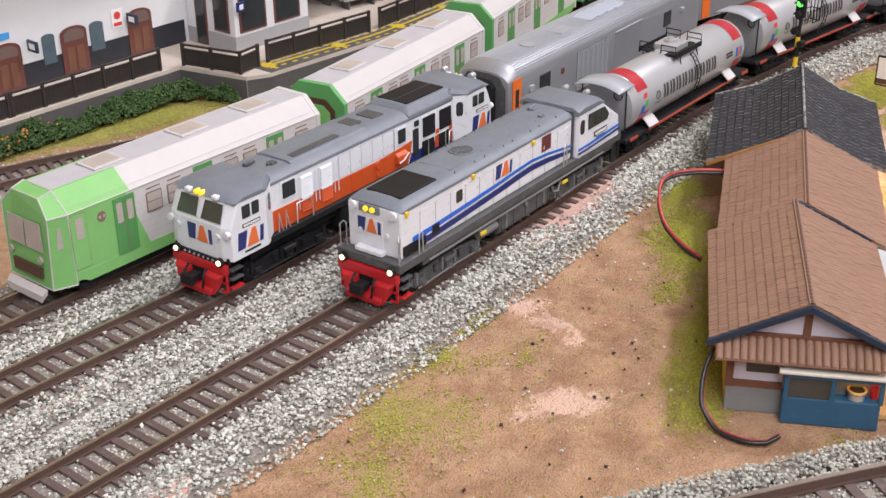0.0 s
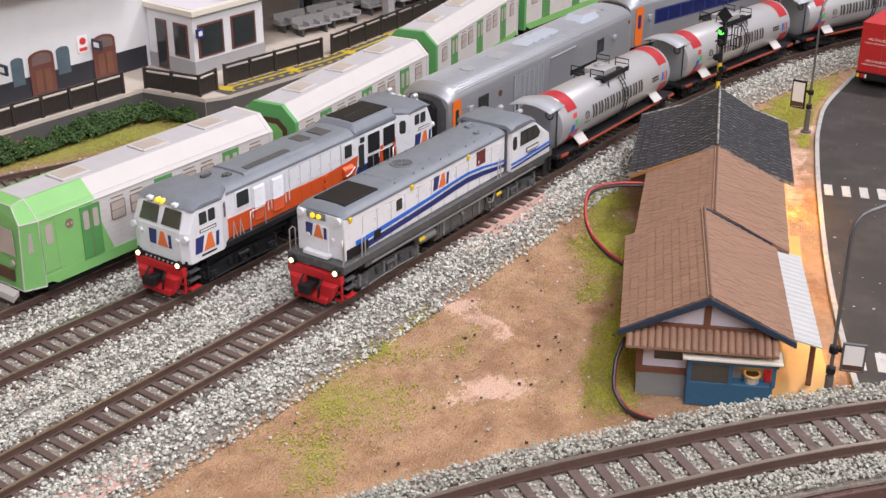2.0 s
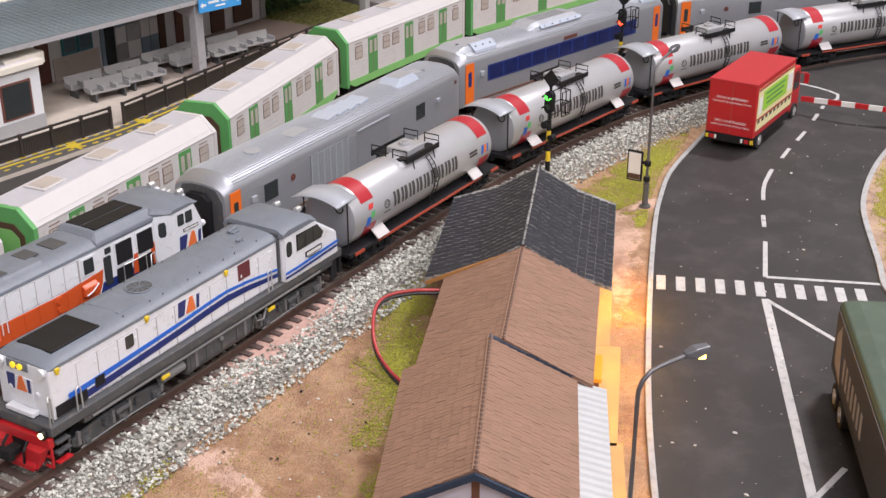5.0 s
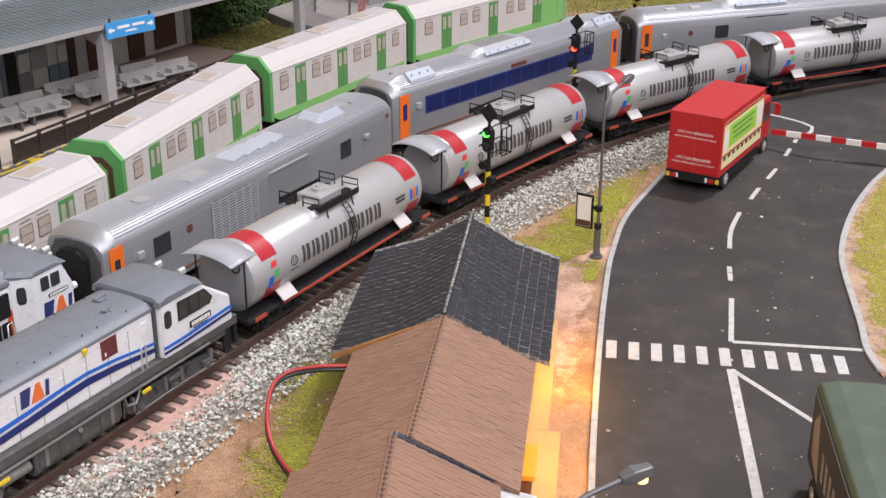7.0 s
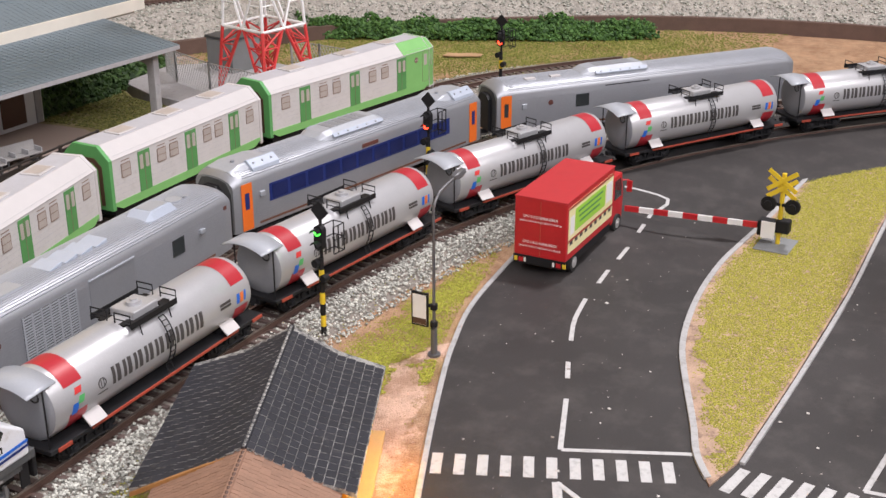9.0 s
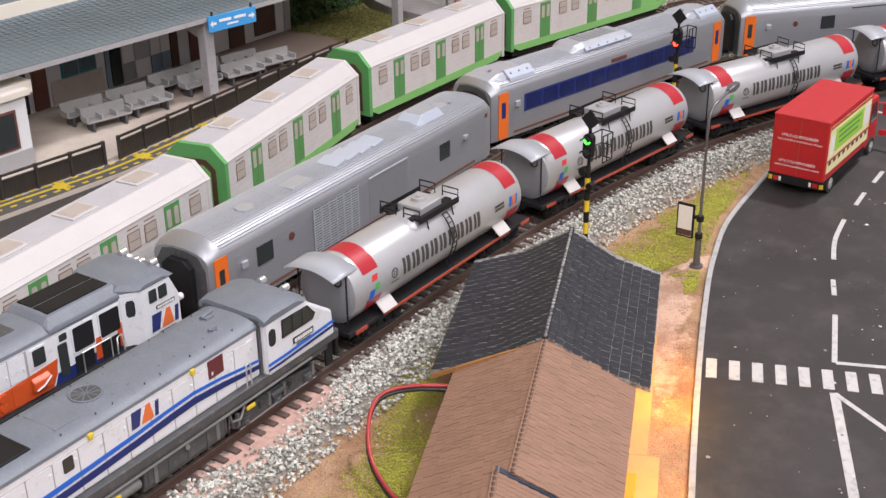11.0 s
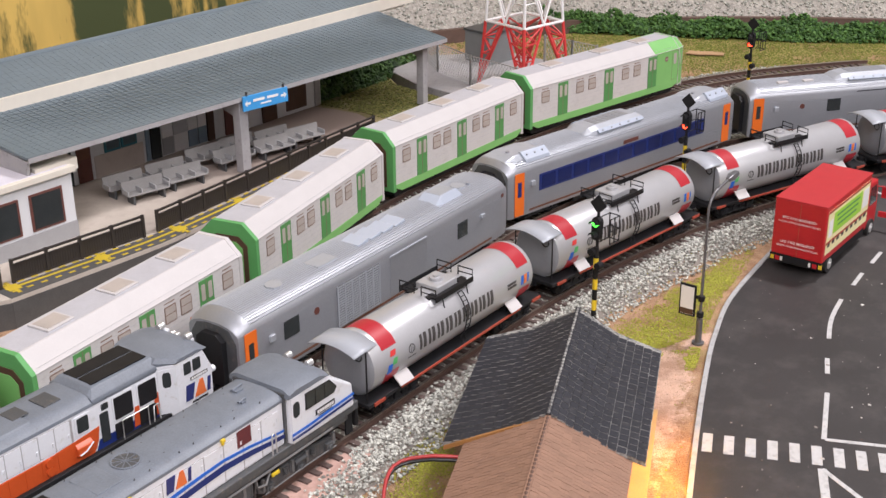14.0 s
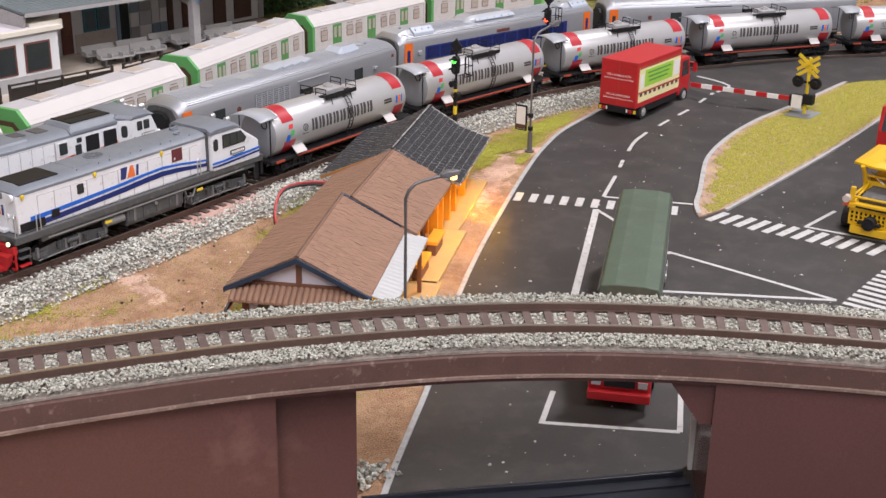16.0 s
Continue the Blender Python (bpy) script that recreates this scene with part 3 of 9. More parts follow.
part("kerb", strip(ISLAND_BACK, 0, ISLAND_BACK.s[-1], -0.27, -0.05, 0.0, 0.16), KERB, isl, bevel=0.03)


MARKS = []


def mark(pts, width=0.28, name="road_marking", lift=0.012):
    """A painted line through plan points."""
    MARKS.append(name)
    lift += 0.004 * (len(MARKS) % 4)
    line = Line(pts) if len(pts) > 2 else None
    if line is None:
        (ax, ay), (bx, by) = pts
        line = Line([(ax, ay), ((ax + bx) / 2, (ay + by) / 2), (bx, by)])
    g, rings = Geo(), []
    for s in np.linspace(0, line.s[-1], max(2, int(line.s[-1] / 0.6))):
        x, y, a = line.at(s)
        n = (-math.sin(a) * width / 2, math.cos(a) * width / 2)
        z = float(road_z(np.array([x]), np.array([y]))[0])
        rings.append([(x - n[0], y - n[1], z - 0.02), (x + n[0], y + n[1], z - 0.02), (x + n[0], y + n[1], z + lift), (x - n[0], y - n[1], z + lift)])
    g.loft(rings)
    ob = part(name, g, MARKING)
    return tagged(ob, "white painted road line", "marking", kind="structure")


for pts in ([(32.0, -15.25), (35.8, -13.8)], [(37.5, -13.1), (38.9, -12.5)], [(40.9, -11.75), (43, -11.0), (45.5, -10.5)], [(47.6, -10.3), (49.4, -10.1)], [(51.0, -10.0), (52.8, -9.85)], [(55.0, -9.6), (57.8, -9.3)], [(58.2, -9.4), (60.3, -9.4), (60.4, -6.6)],
            [(32.0, -15.3), (34.2, -19.9)], [(29.8, -16.1), (26.4, -22.6)], [(26.6, -22.4), (26.2, -31.5)], [(21.8, -24.6), (26.2, -31.5)], [(16.3, -22.9), (18.8, -23.2)], [(7.5, -27.3), (10.0, -26.2)], [(7.6, -27.3), (10.3, -31.7)], [(10.3, -31.7), (13.6, -30.0)], [(34.85, -26.35), (38.4, -26.6)], [(34.85, -26.3), (35.5, -31.0)]):
    mark(pts, 0.22)
mark([(29.8, -16.1), (16.3, -22.9)], 0.36)


def crossing(a, b, count, length, width, along=None):
    """Zebra stripes from a to b, each turned across the walk or along a given direction."""
    (ax, ay), (bx, by) = a, b
    d = Vector((bx - ax, by - ay)).normalized()
    n = Vector(along).normalized() if along else Vector((-d.y, d.x))
    for i in range(count):
        u = i / (count - 1)
        c = Vector((ax + (bx - ax) * u, ay + (by - ay) * u))
        mark([tuple(c - n * length / 2), tuple(c + n * length / 2)], width, "zebra_stripe")


crossing((28.75, -11.5), (32.5, -19.55), 11, 1.45, 0.42)
crossing((12.6, -19.4), (15.9, -26.2), 10, 1.5, 0.42)
crossing((33.2, -21.9), (33.95, -30.7), 12, 1.85, 0.42, (1.8, -0.25))
crossing((24.9, -33.35), (31.2, -33.35), 11, 3.0, 0.32)


# ---- railway ----
def build_track(line, s0, s1, z, name, label, spacing=0.66, wide=3.0):
    t = thing(name, Matrix(), label, "track", "model railway tracks")
    length = s1 - s0
    for o in (-0.87, 0.87):
        part("rail", strip(line, s0, s1, o - 0.05, o + 0.05, z - 0.26, z - 0.025, 0.8), RAIL, t)
        part("rail_head", strip(line, s0, s1, o - 0.058, o + 0.058, z - 0.026, z, 0.8), RAIL_TOP, t)
        part("rail_foot", strip(line, s0, s1, o - 0.13, o + 0.13, z - 0.27, z - 0.235, 0.8), RAIL, t)
    me = mesh_of(Geo().along_y([(-0.15, -0.17), (0.15, -0.17), (0.13, 0.0), (-0.13, 0.0)], -wide / 2, wide / 2), "sleeper")
    me.materials.append(SLEEPER)
    for i in range(int(length / spacing)):
        x, y, a = line.at(s0 + (i + 0.5) * spacing)
        part("sleeper", me, SLEEPER, t, at=cm(x, y, z - 0.25, math.degrees(a) + random.uniform(-1.2, 1.2)))
    return t


build_track(BLUE_LINE, BLUE_LINE.s_of(-42), BLUE_LINE.s_of(95), RAIL_Z, "rail_track", "brown model railway track with worn sleepers and bright rail heads")
build_track(ORANGE_LINE, ORANGE_LINE.s_of(-42), ORANGE_LINE.s_of(92), RAIL_Z, "rail_track", "brown model railway track on grey ballast")
build_track(GREEN_LINE, GREEN_LINE.s_of(-42), GREEN_LINE.s_of(90), RAIL_Z, "rail_track", "brown model railway track under the green commuter train")
build_track(SIDING_LINE, SIDING_LINE.s_of(-30), SIDING_LINE.s_of(38), 0.55, "rail_track", "brown siding track beside the platform grass")
build_track(FAR_LINE, 0, FAR_LINE.s[-1], 3.6, "rail_track", "distant rail track on a gravel bank")


def bed(line, s0, s1, half, top, label, bottom=-0.1, flare=0.9, mat=BED):
    g, rings = Geo(), []
    for s in np.linspace(s0, s1, int((s1 - s0) / 0.8)):
        x, y, a = line.at(s)
        n = (-math.sin(a), math.cos(a))
        rings.append([(x + n[0] * o, y + n[1] * o, z) for o, z in ((-half - flare, bottom), (half + flare, bottom), (half, top), (-half, top))])
    g.loft(rings)
    return tagged(part("ballast_bed", g, mat), label, "ballast", kind="structure")


bed(BLUE_LINE, BLUE_LINE.s_of(-43), BLUE_LINE.s_of(58), 2.2, RAIL_Z - 0.36, "grey gravel ballast bed", flare=1.2)
bed(ORANGE_LINE, ORANGE_LINE.s_of(-43), ORANGE_LINE.s_of(92), 2.3, RAIL_Z - 0.365, "grey gravel ballast bed")
bed(GREEN_LINE, GREEN_LINE.s_of(-43), GREEN_LINE.s_of(90), 2.3, RAIL_Z - 0.37, "grey gravel ballast bed")
bed(SIDING_LINE, SIDING_LINE.s_of(-33), SIDING_LINE.s_of(38), 1.7, 0.16, "grey gravel ballast bed", flare=0.5)
bed(FAR_LINE, 0, FAR_LINE.s[-1], 4.0, 3.2, "gravel bank of the far track", flare=4.0, mat=material("grey_gravel_bank", (0.36, 0.335, 0.30), 0.9, vary=0.45, fine=500, coarse=120, stain=(0.22, 0.20, 0.175), stain_at=(0.5, 0.7), bump=0.8, depth=0.0012))


def heap(name, xyz, sizes, mat, label, category, squash=0.75, sides=0):
    """Thousands of small lumps as one sheet of loose stuff."""
    n = len(xyz)
    base = np.array([(1, 0, 0), (-1, 0, 0), (0, 1, 0), (0, -1, 0), (0, 0, 1), (0, 0, -1)]) * 0.95
    tri = np.array([(0, 2, 4), (2, 1, 4), (1, 3, 4), (3, 0, 4), (2, 0, 5), (1, 2, 5), (3, 1, 5), (0, 3, 5)])
    rng = np.random.default_rng(len(name) + n)
    q = rng.normal(size=(n, 4))
    q /= np.linalg.norm(q, axis=1)[:, None]
    w, a, b, c = q.T
    r = np.stack([np.stack([1 - 2 * (b * b + c * c), 2 * (a * b - c * w), 2 * (a * c + b * w)], -1), np.stack([2 * (a * b + c * w), 1 - 2 * (a * a + c * c), 2 * (b * c - a * w)], -1), np.stack([2 * (a * c - b * w), 2 * (b * c + a * w), 1 - 2 * (a * a + b * b)], -1)], 1)
    shape = base[None] * rng.uniform(0.75, 1.2, (n, 6, 3)) * np.asarray(sizes)[:, None, None]
    v = np.einsum("nij,nkj->nki", r, shape)
    v[:, :, 2] *= squash
    v = (v + np.asarray(xyz)[:, None]) * CM
    f = (tri[None] + 6 * np.arange(n)[:, None, None]).reshape(-1, 3)
    me = bpy.data.meshes.new(name)
    me.from_pydata(v.reshape(-1, 3).tolist(), [], f.tolist())
    me.materials.append(mat)
    return tagged(new(name, me), label, category, kind="stuff")


def bed_height(x, y):
    z = np.zeros(x.shape)
    for line, half, top, flare, lo, hi in ((BLUE_LINE, 2.2, 0.44, 1.2, -43, 56.5), (ORANGE_LINE, 2.3, 0.44, 0.9, -43, 92), (GREEN_LINE, 2.3, 0.44, 0.9, -43, 90), (SIDING_LINE, 1.7, 0.16, 0.5, -33, 38)):
        d = line.near(x, y)
        ok = (x > lo) & (x < hi)
        z = np.maximum(z, np.where(ok, top * np.clip((half + flare - d) / flare, 0, 1), 0))
    return z


def scatter_ballast():
    rng = np.random.default_rng(5)
    out, size = [], []
    for line, lo, hi, half, per in ((BLUE_LINE, -24, 24, 3.9, 1100), (BLUE_LINE, 24, 56.5, 3.9, 760), (ORANGE_LINE, -22, 16, 3.4, 840), (ORANGE_LINE, 16, 88, 3.4, 330), (GREEN_LINE, -18, 84, 3.0, 220), (SIDING_LINE, -10, 36, 2.2, 110)):
        s0, s1 = line.s_of(lo), line.s_of(hi)
        n = int((s1 - s0) * per)
        s, o = rng.uniform(s0, s1, n), rng.uniform(-half, half, n)
        x, y = np.interp(s, line.s, line.p[:, 0]), np.interp(s, line.s, line.p[:, 1])
        dx, dy = np.interp(s + 0.4, line.s, line.p[:, 0]) - x, np.interp(s + 0.4, line.s, line.p[:, 1]) - y
        h = np.hypot(dx, dy) + 1e-9
        x, y = x - dy / h * o, y + dx / h * o
        keep = (np.abs(o) > 1.5) | ((np.abs(o) < 0.7) & (rng.uniform(size=n) < 0.35)) | ((np.abs(o) > 1.05) & (rng.uniform(size=n) < 0.3))
        keep &= ~((np.abs(o) > half - 1.0) & (rng.uniform(size=n) < 0.55)) & ~(bare_amount(x, y) > 0.72)
        if line is BLUE_LINE:
            keep &= ~((x > 8.5) & (x < 19.4) & (o < -0.9) & (y > np.interp(x, [8.5, 11.0, 13.0, 15.0, 17.5, 19.4], [-0.5, -0.95, -1.55, -1.6, -1.4, 0.0]) + rng.normal(0, 0.16, n)) & (rng.uniform(size=n) < 0.985))
        keep &= np.min([np.where(other is line, 9, other.near(x, y)) for other in (BLUE_LINE, ORANGE_LINE, GREEN_LINE)], axis=0) > 1.3
        x, y = x[keep], y[keep]
        r = rng.uniform(0.045, 0.108, len(x)) * rng.choice([0.8, 1.0, 1.0, 1.15], len(x))
        mid = line.near(x, y) < 0.75
        r[mid] *= 0.7
        out.append(np.c_[x, y, bed_height(x, y) + r * 0.3 + np.where(mid, 0, rng.uniform(0, 0.1, len(x)))])
        size.append(r)
    heap("ballast_stones", np.concatenate(out), np.concatenate(size), STONES, "loose grey and white ballast stones", "gravel")


scatter_ballast()


PLASTER = material("pale_pink_plaster", (0.52, 0.335, 0.285), 0.9, vary=0.2, coarse=150, stain=(0.40, 0.25, 0.20), stain_at=(0.5, 0.7), bump=0.5, depth=0.0004)


def plaster_drift(line, a, b, o0, o1):
    """An uneven patch that lies on the slope of the ballast bed."""
    rng = np.random.default_rng(int(100 + a))
    n = int((b - a) / 0.22)
    rows, faces = [], []
    for i in range(n + 1):
        u = i / n
        x, y, h = line.at(line.s_of(a + (b - a) * u))
        grow = min(1, 5 * u, 5 * (1 - u)) ** 0.5
        mid, half = (o0 + o1) / 2 + rng.normal(0, 0.05), max(0.02, (o1 - o0) / 2 * grow * rng.uniform(0.72, 1.15))
        for o in np.linspace(mid - half, mid + half, 6):
            rows.append((x - math.sin(h) * o, y + math.cos(h) * o))
    p = np.array(rows)
    z = bed_height(p[:, 0], p[:, 1]) + 0.03
    for i in range(n):
        faces += [(i * 6 + k, i * 6 + 6 + k, i * 6 + 7 + k, i * 6 + 1 + k) for k in range(5)]
    me = bpy.data.meshes.new("plaster_drift")
    me.from_pydata((np.c_[p, z] * CM).tolist(), [], faces)
    me.materials.append(PLASTER)
    tagged(new("plaster_drift", me), "bare pink plaster showing beside the track", "plaster", kind="structure")


plaster_drift(BLUE_LINE, 9.5, 19.4, -2.6, -1.0)
plaster_drift(BLUE_LINE, -13, -9.0, -3.1, -1.9)
plaster_drift(ORANGE_LINE, -12.5, -6.0, -2.3, -1.7)


def scatter_grit():
    rng = np.random.default_rng(9)
    for name, n, lo, hi, dark, pale, label, box in (
            ("loose_grit", 30000, 0.010, 0.028, (0.16, 0.085, 0.05), (0.60, 0.42, 0.30), "fine crumbs of soil and sand", (-12, 50, -24, -1.5)),
            ("white_stones", 210, 0.04, 0.085, (0.45, 0.42, 0.38), (0.85, 0.83, 0.80), "stray white ballast stones on the soil", (-10, 20, -16, -2.5)),
            ("dark_scraps", 46, 0.05, 0.11, (0.02, 0.018, 0.02), (0.09, 0.06, 0.045), "dark scraps lying on the soil", (-6, 14, -13, -4))):
        x, y = rng.uniform(box[0], box[1], n), rng.uniform(box[2], box[3], n)
        keep = (y > np.interp(x, KERB_LEFT.p[:, 0], KERB_LEFT.p[:, 1]) + 0.3)
        x, y = x[keep], y[keep]
        r = rng.uniform(lo, hi, len(x))
        heap(name, np.c_[x, y, 0.004 + r * 0.3], r, island_random(material(name, (0.4, 0.33, 0.25), 0.9), dark, pale), label, "grit", squash=0.7)


scatter_grit()


def road_litter():
    rng = np.random.default_rng(19)
    n = 900
    x, y = rng.uniform(-4, 60, n), rng.uniform(-36, -5, n)
    keep = y < np.interp(x, KERB_LEFT.p[:, 0], KERB_LEFT.p[:, 1]) - 0.5
    x, y = x[keep], y[keep]
    heap("road_crumbs", np.c_[x, y, np.full(len(x), 0.05)], rng.uniform(0.015, 0.04, len(x)) * rng.choice([1, 1, 1, 1, 2, 3], len(x)), island_random(material("pale_crumb", (0.6, 0.58, 0.55), 0.9), (0.25, 0.22, 0.2), (0.8, 0.78, 0.75)), "pale crumbs and flakes lying on the road", "grit", squash=0.4)


road_litter()


def scatter_turf():
    rng = np.random.default_rng(12)
    for name, mat, box, count, cut, extra in (("turf", TURF, (-14, 56, -24, 0), 290000, 0.12, None), ("turf", TURF, (1, 24, -14, -2), 90000, 0.25, None), ("turf", TURF, (27, 52, -9, -1), 90000, 0.12, None), ("turf", ISLAND_TURF, (32, 88, -22, -15), 170000, None, ISLAND), ("turf", LAWN, (-14, 20, 17, 29), 120000, -0.45, None), ("turf", DARK_TURF, (66, 118, -4, 44), 120000, -0.1, None)):
        x, y = rng.uniform(box[0], box[1], count), rng.uniform(box[2], box[3], count)
        if extra:
            keep = inside(extra, x, y) & (ISLAND_EDGE.near(x, y) > 0.35 + 0.6 * rng.uniform(size=count)) & (y > np.interp(x, ISLAND_BACK.p[:, 0], ISLAND_BACK.p[:, 1]) + 0.1 + 0.35 * rng.uniform(size=count) ** 2)
            keep &= wobble(x, y, 0.8, 2.2) + 0.6 * wobble(x, y, 2.1, 5.0) > -1.0 + 0.5 * rng.uniform(size=count)
            keep &= ~((ISLAND_EDGE.near(x, y) < 0.85 + 0.7 * wobble(x, y, 0.9, 7.0)) & (x < 46) & (rng.uniform(size=count) < 0.93))
            z = 0.12
        else:
            keep = ((turf_amount(x, y) > cut + rng.uniform(-0.15, 1.0, count)) | (rng.uniform(size=count) < 0.012)) & ((bed_height(x, y) < 0.12) | (rng.uniform(size=count) < 0.3)) & (bare_amount(x, y) < 0.2) & (BLUE_LINE.near(x, y) > 1.8)
            keep &= y > np.interp(x, KERB_LEFT.p[:, 0], KERB_LEFT.p[:, 1]) + 0.35
            if mat is LAWN:
                keep &= y > np.interp(x, [-14, 2.3, 6.2, 10, 15.3], [30, 24.9, 23.5, 22.5, 22.2]) + rng.normal(0, 0.35, count)
            z = 0.0
        x, y = x[keep], y[keep]
        if not extra:
            z = bed_height(x, y) * 1.12
        r = rng.uniform(0.022, 0.058, len(x)) * (1.7 if mat is DARK_TURF else 1)
        heap(name, np.c_[x, y, z + r * 0.25], r, mat, "yellow-green flock grass turf", "grass", squash=0.6)


scatter_turf()


# ---- rolling stock; each is built with its front towards -x, z = 0 at the rail head ----
def on_line(line, x0, x1, z=RAIL_Z):
    """The pose of a vehicle whose two ends lie over the line at x0 and x1."""
    a, b = (x0, line.y(x0)), (x1, line.y(x1))
    mx, my = line.at((line.s_of(x0) + line.s_of(x1)) / 2)[:2]
    ex, ey = (a[0] + b[0]) / 2, (a[1] + b[1]) / 2
    return cm(0.4 * ex + 0.6 * mx, 0.4 * ey + 0.6 * my, z, math.degrees(math.atan2(b[1] - a[1], b[0] - a[0])))


def mirrored(pts):
    return pts + [(-y, z) for y, z in reversed(pts)]


def plate(poly, y, thick=0.018, side=-1):
    """A thin shape standing in the x-z plane on a flank."""
    return Geo().along_y(poly, y, y + side * thick)


def rect(x0, x1, z0, z1, r=0.0, n=3):
    if not r:
        return [(x0, z0), (x1, z0), (x1, z1), (x0, z1)]
    out = []
    for cx, cz, a0 in ((x1 - r, z0 + r, -90), (x1 - r, z1 - r, 0), (x0 + r, z1 - r, 90), (x0 + r, z0 + r, 180)):
        out += [(cx + r * math.cos(radians(a0 + 90 * k / n)), cz + r * math.sin(radians(a0 + 90 * k / n))) for k in range(n + 1)]
    return out


def wheel(parent, x, y, r, mat=BLACK):
    s = 1 if y > 0 else -1
    g = Geo().cyl((x, y - 0.12 * s, r), (x, y + 0.12 * s, r), r, 18).cyl((x, y + 0.1 * s, r), (x, y + 0.17 * s, r), r * 0.45, 12)
    g.cyl((x, y - 0.16 * s, r), (x, y - 0.10 * s, r), r * 1.12, 18)
    return part("wheel", g, mat, parent, smooth=40)


def bogie(parent, x, axles, mat, half=1.05, r=0.52):
    """A truck with side frames, axle boxes, springs and wheels."""
    b = part("bogie", Geo().box(x - 0.5, x + 0.5, -half + 0.15, half - 0.15, 0.62, 0.9), mat, parent)
    span = (axles[-1] - axles[0]) / 2 + 0.55
    for s in (-1, 1):
        g = Geo().along_y([(x - span, 0.5), (x - span + 0.3, 0.32), (x + span - 0.3, 0.32), (x + span, 0.5), (x + span, 0.78), (x + span * 0.4, 0.95), (x - span * 0.4, 0.95), (x - span, 0.78)], s * half, s * (half + 0.14))
        part("side_frame", g, mat, b, bevel=0.03)
        for a in axles:
            part("axle_box", Geo().box(x + a - 0.2, x + a + 0.2, s * (half + 0.12), s * (half + 0.3), 0.36, 0.72).cyl((x + a, s * (half + 0.28), 0.52), (x + a, s * (half + 0.38), 0.52), 0.13, 10), mat, b, bevel=0.03)
            wheel(b, x + a, s * 0.78, r)
        for a in (-span * 0.35, span * 0.35):
            g = Geo()
            for k in range(4):
                g.cyl((x + a, s * (half + 0.2), 0.62 + k * 0.08), (x + a, s * (half + 0.2), 0.67 + k * 0.08), 0.11, 10)
            part("spring", g, mat, b)
        light = UNDER_GREY if mat is DECK_GREY else mat
        part("brake_rod", Geo().tube([(x - span + 0.2, s * (half + 0.32), 0.42), (x - 0.3, s * (half + 0.36), 0.5), (x + 0.3, s * (half + 0.36), 0.5), (x + span - 0.2, s * (half + 0.32), 0.42)], 0.035, 5), light, b)
        for a in (-span + 0.25, -span * 0.18, span * 0.18, span - 0.25):
            part("brake_hanger", Geo().box(x + a - 0.06, x + a + 0.06, s * (half + 0.14), s * (half + 0.26), 0.5, 1.02), light, b)
        part("sand_pipe", Geo().tube([(x - span - 0.05, s * (half + 0.1), 1.0), (x - span - 0.12, s * (half + 0.12), 0.6), (x - span + 0.05, s * (half - 0.1), 0.2)], 0.035, 5), light, b)
        part("brake_cylinder", Geo().cyl((x - 0.35, s * (half + 0.26), 0.86), (x + 0.3, s * (half + 0.26), 0.86), 0.11, 12), mat, b, smooth=40)
    return b


def mark_shapes(h):
    """A company mark kept to plain shapes: a slanted block, a wedge and a bar."""
    w = h * 0.74
    return ((LOGO_NAVY, [(0, 0), (w * 0.72, 0), (w * 0.92, h), (0, h)]), (LOGO_ORANGE, [(w * 0.95, 0), (w * 2.15, 0), (w * 1.75, h), (w * 1.4, h)]), (LOGO_NAVY, [(w * 2.28, 0), (w * 2.6, 0), (w * 2.6, h * 0.9), (w * 2.28, h * 0.9)]))


def glyphs(parent, x, z, h, y, side=-1):
    for mat, poly in mark_shapes(h):
        part("logo_mark", plate([(x + a + c * 0.1, z + c) for a, c in poly], y, 0.02, side), mat, parent)


def glyphs_front(parent, x, y, z, h):
    """The same mark on a front, read across -y."""
    for mat, poly in mark_shapes(h):
        part("logo_mark", Geo().along_x([(y - a, z + c) for a, c in poly], x - 0.02, x), mat, parent)


def number_bars(parent, x0, x1, z, h, y, count=5, mat=SIGN_WHITE, side=-1):
    step = (x1 - x0) / count
    for k in range(count):
        part("number_bar", plate(rect(x0 + k * step + step * 0.12, x0 + (k + 1) * step - step * 0.12, z, z + h), y, 0.012, side), mat, parent)


def handrail(parent, pts, r=0.03, mat=STEEL):
    return part("handrail", Geo().tube(pts, r, 6), mat, parent, smooth=60)


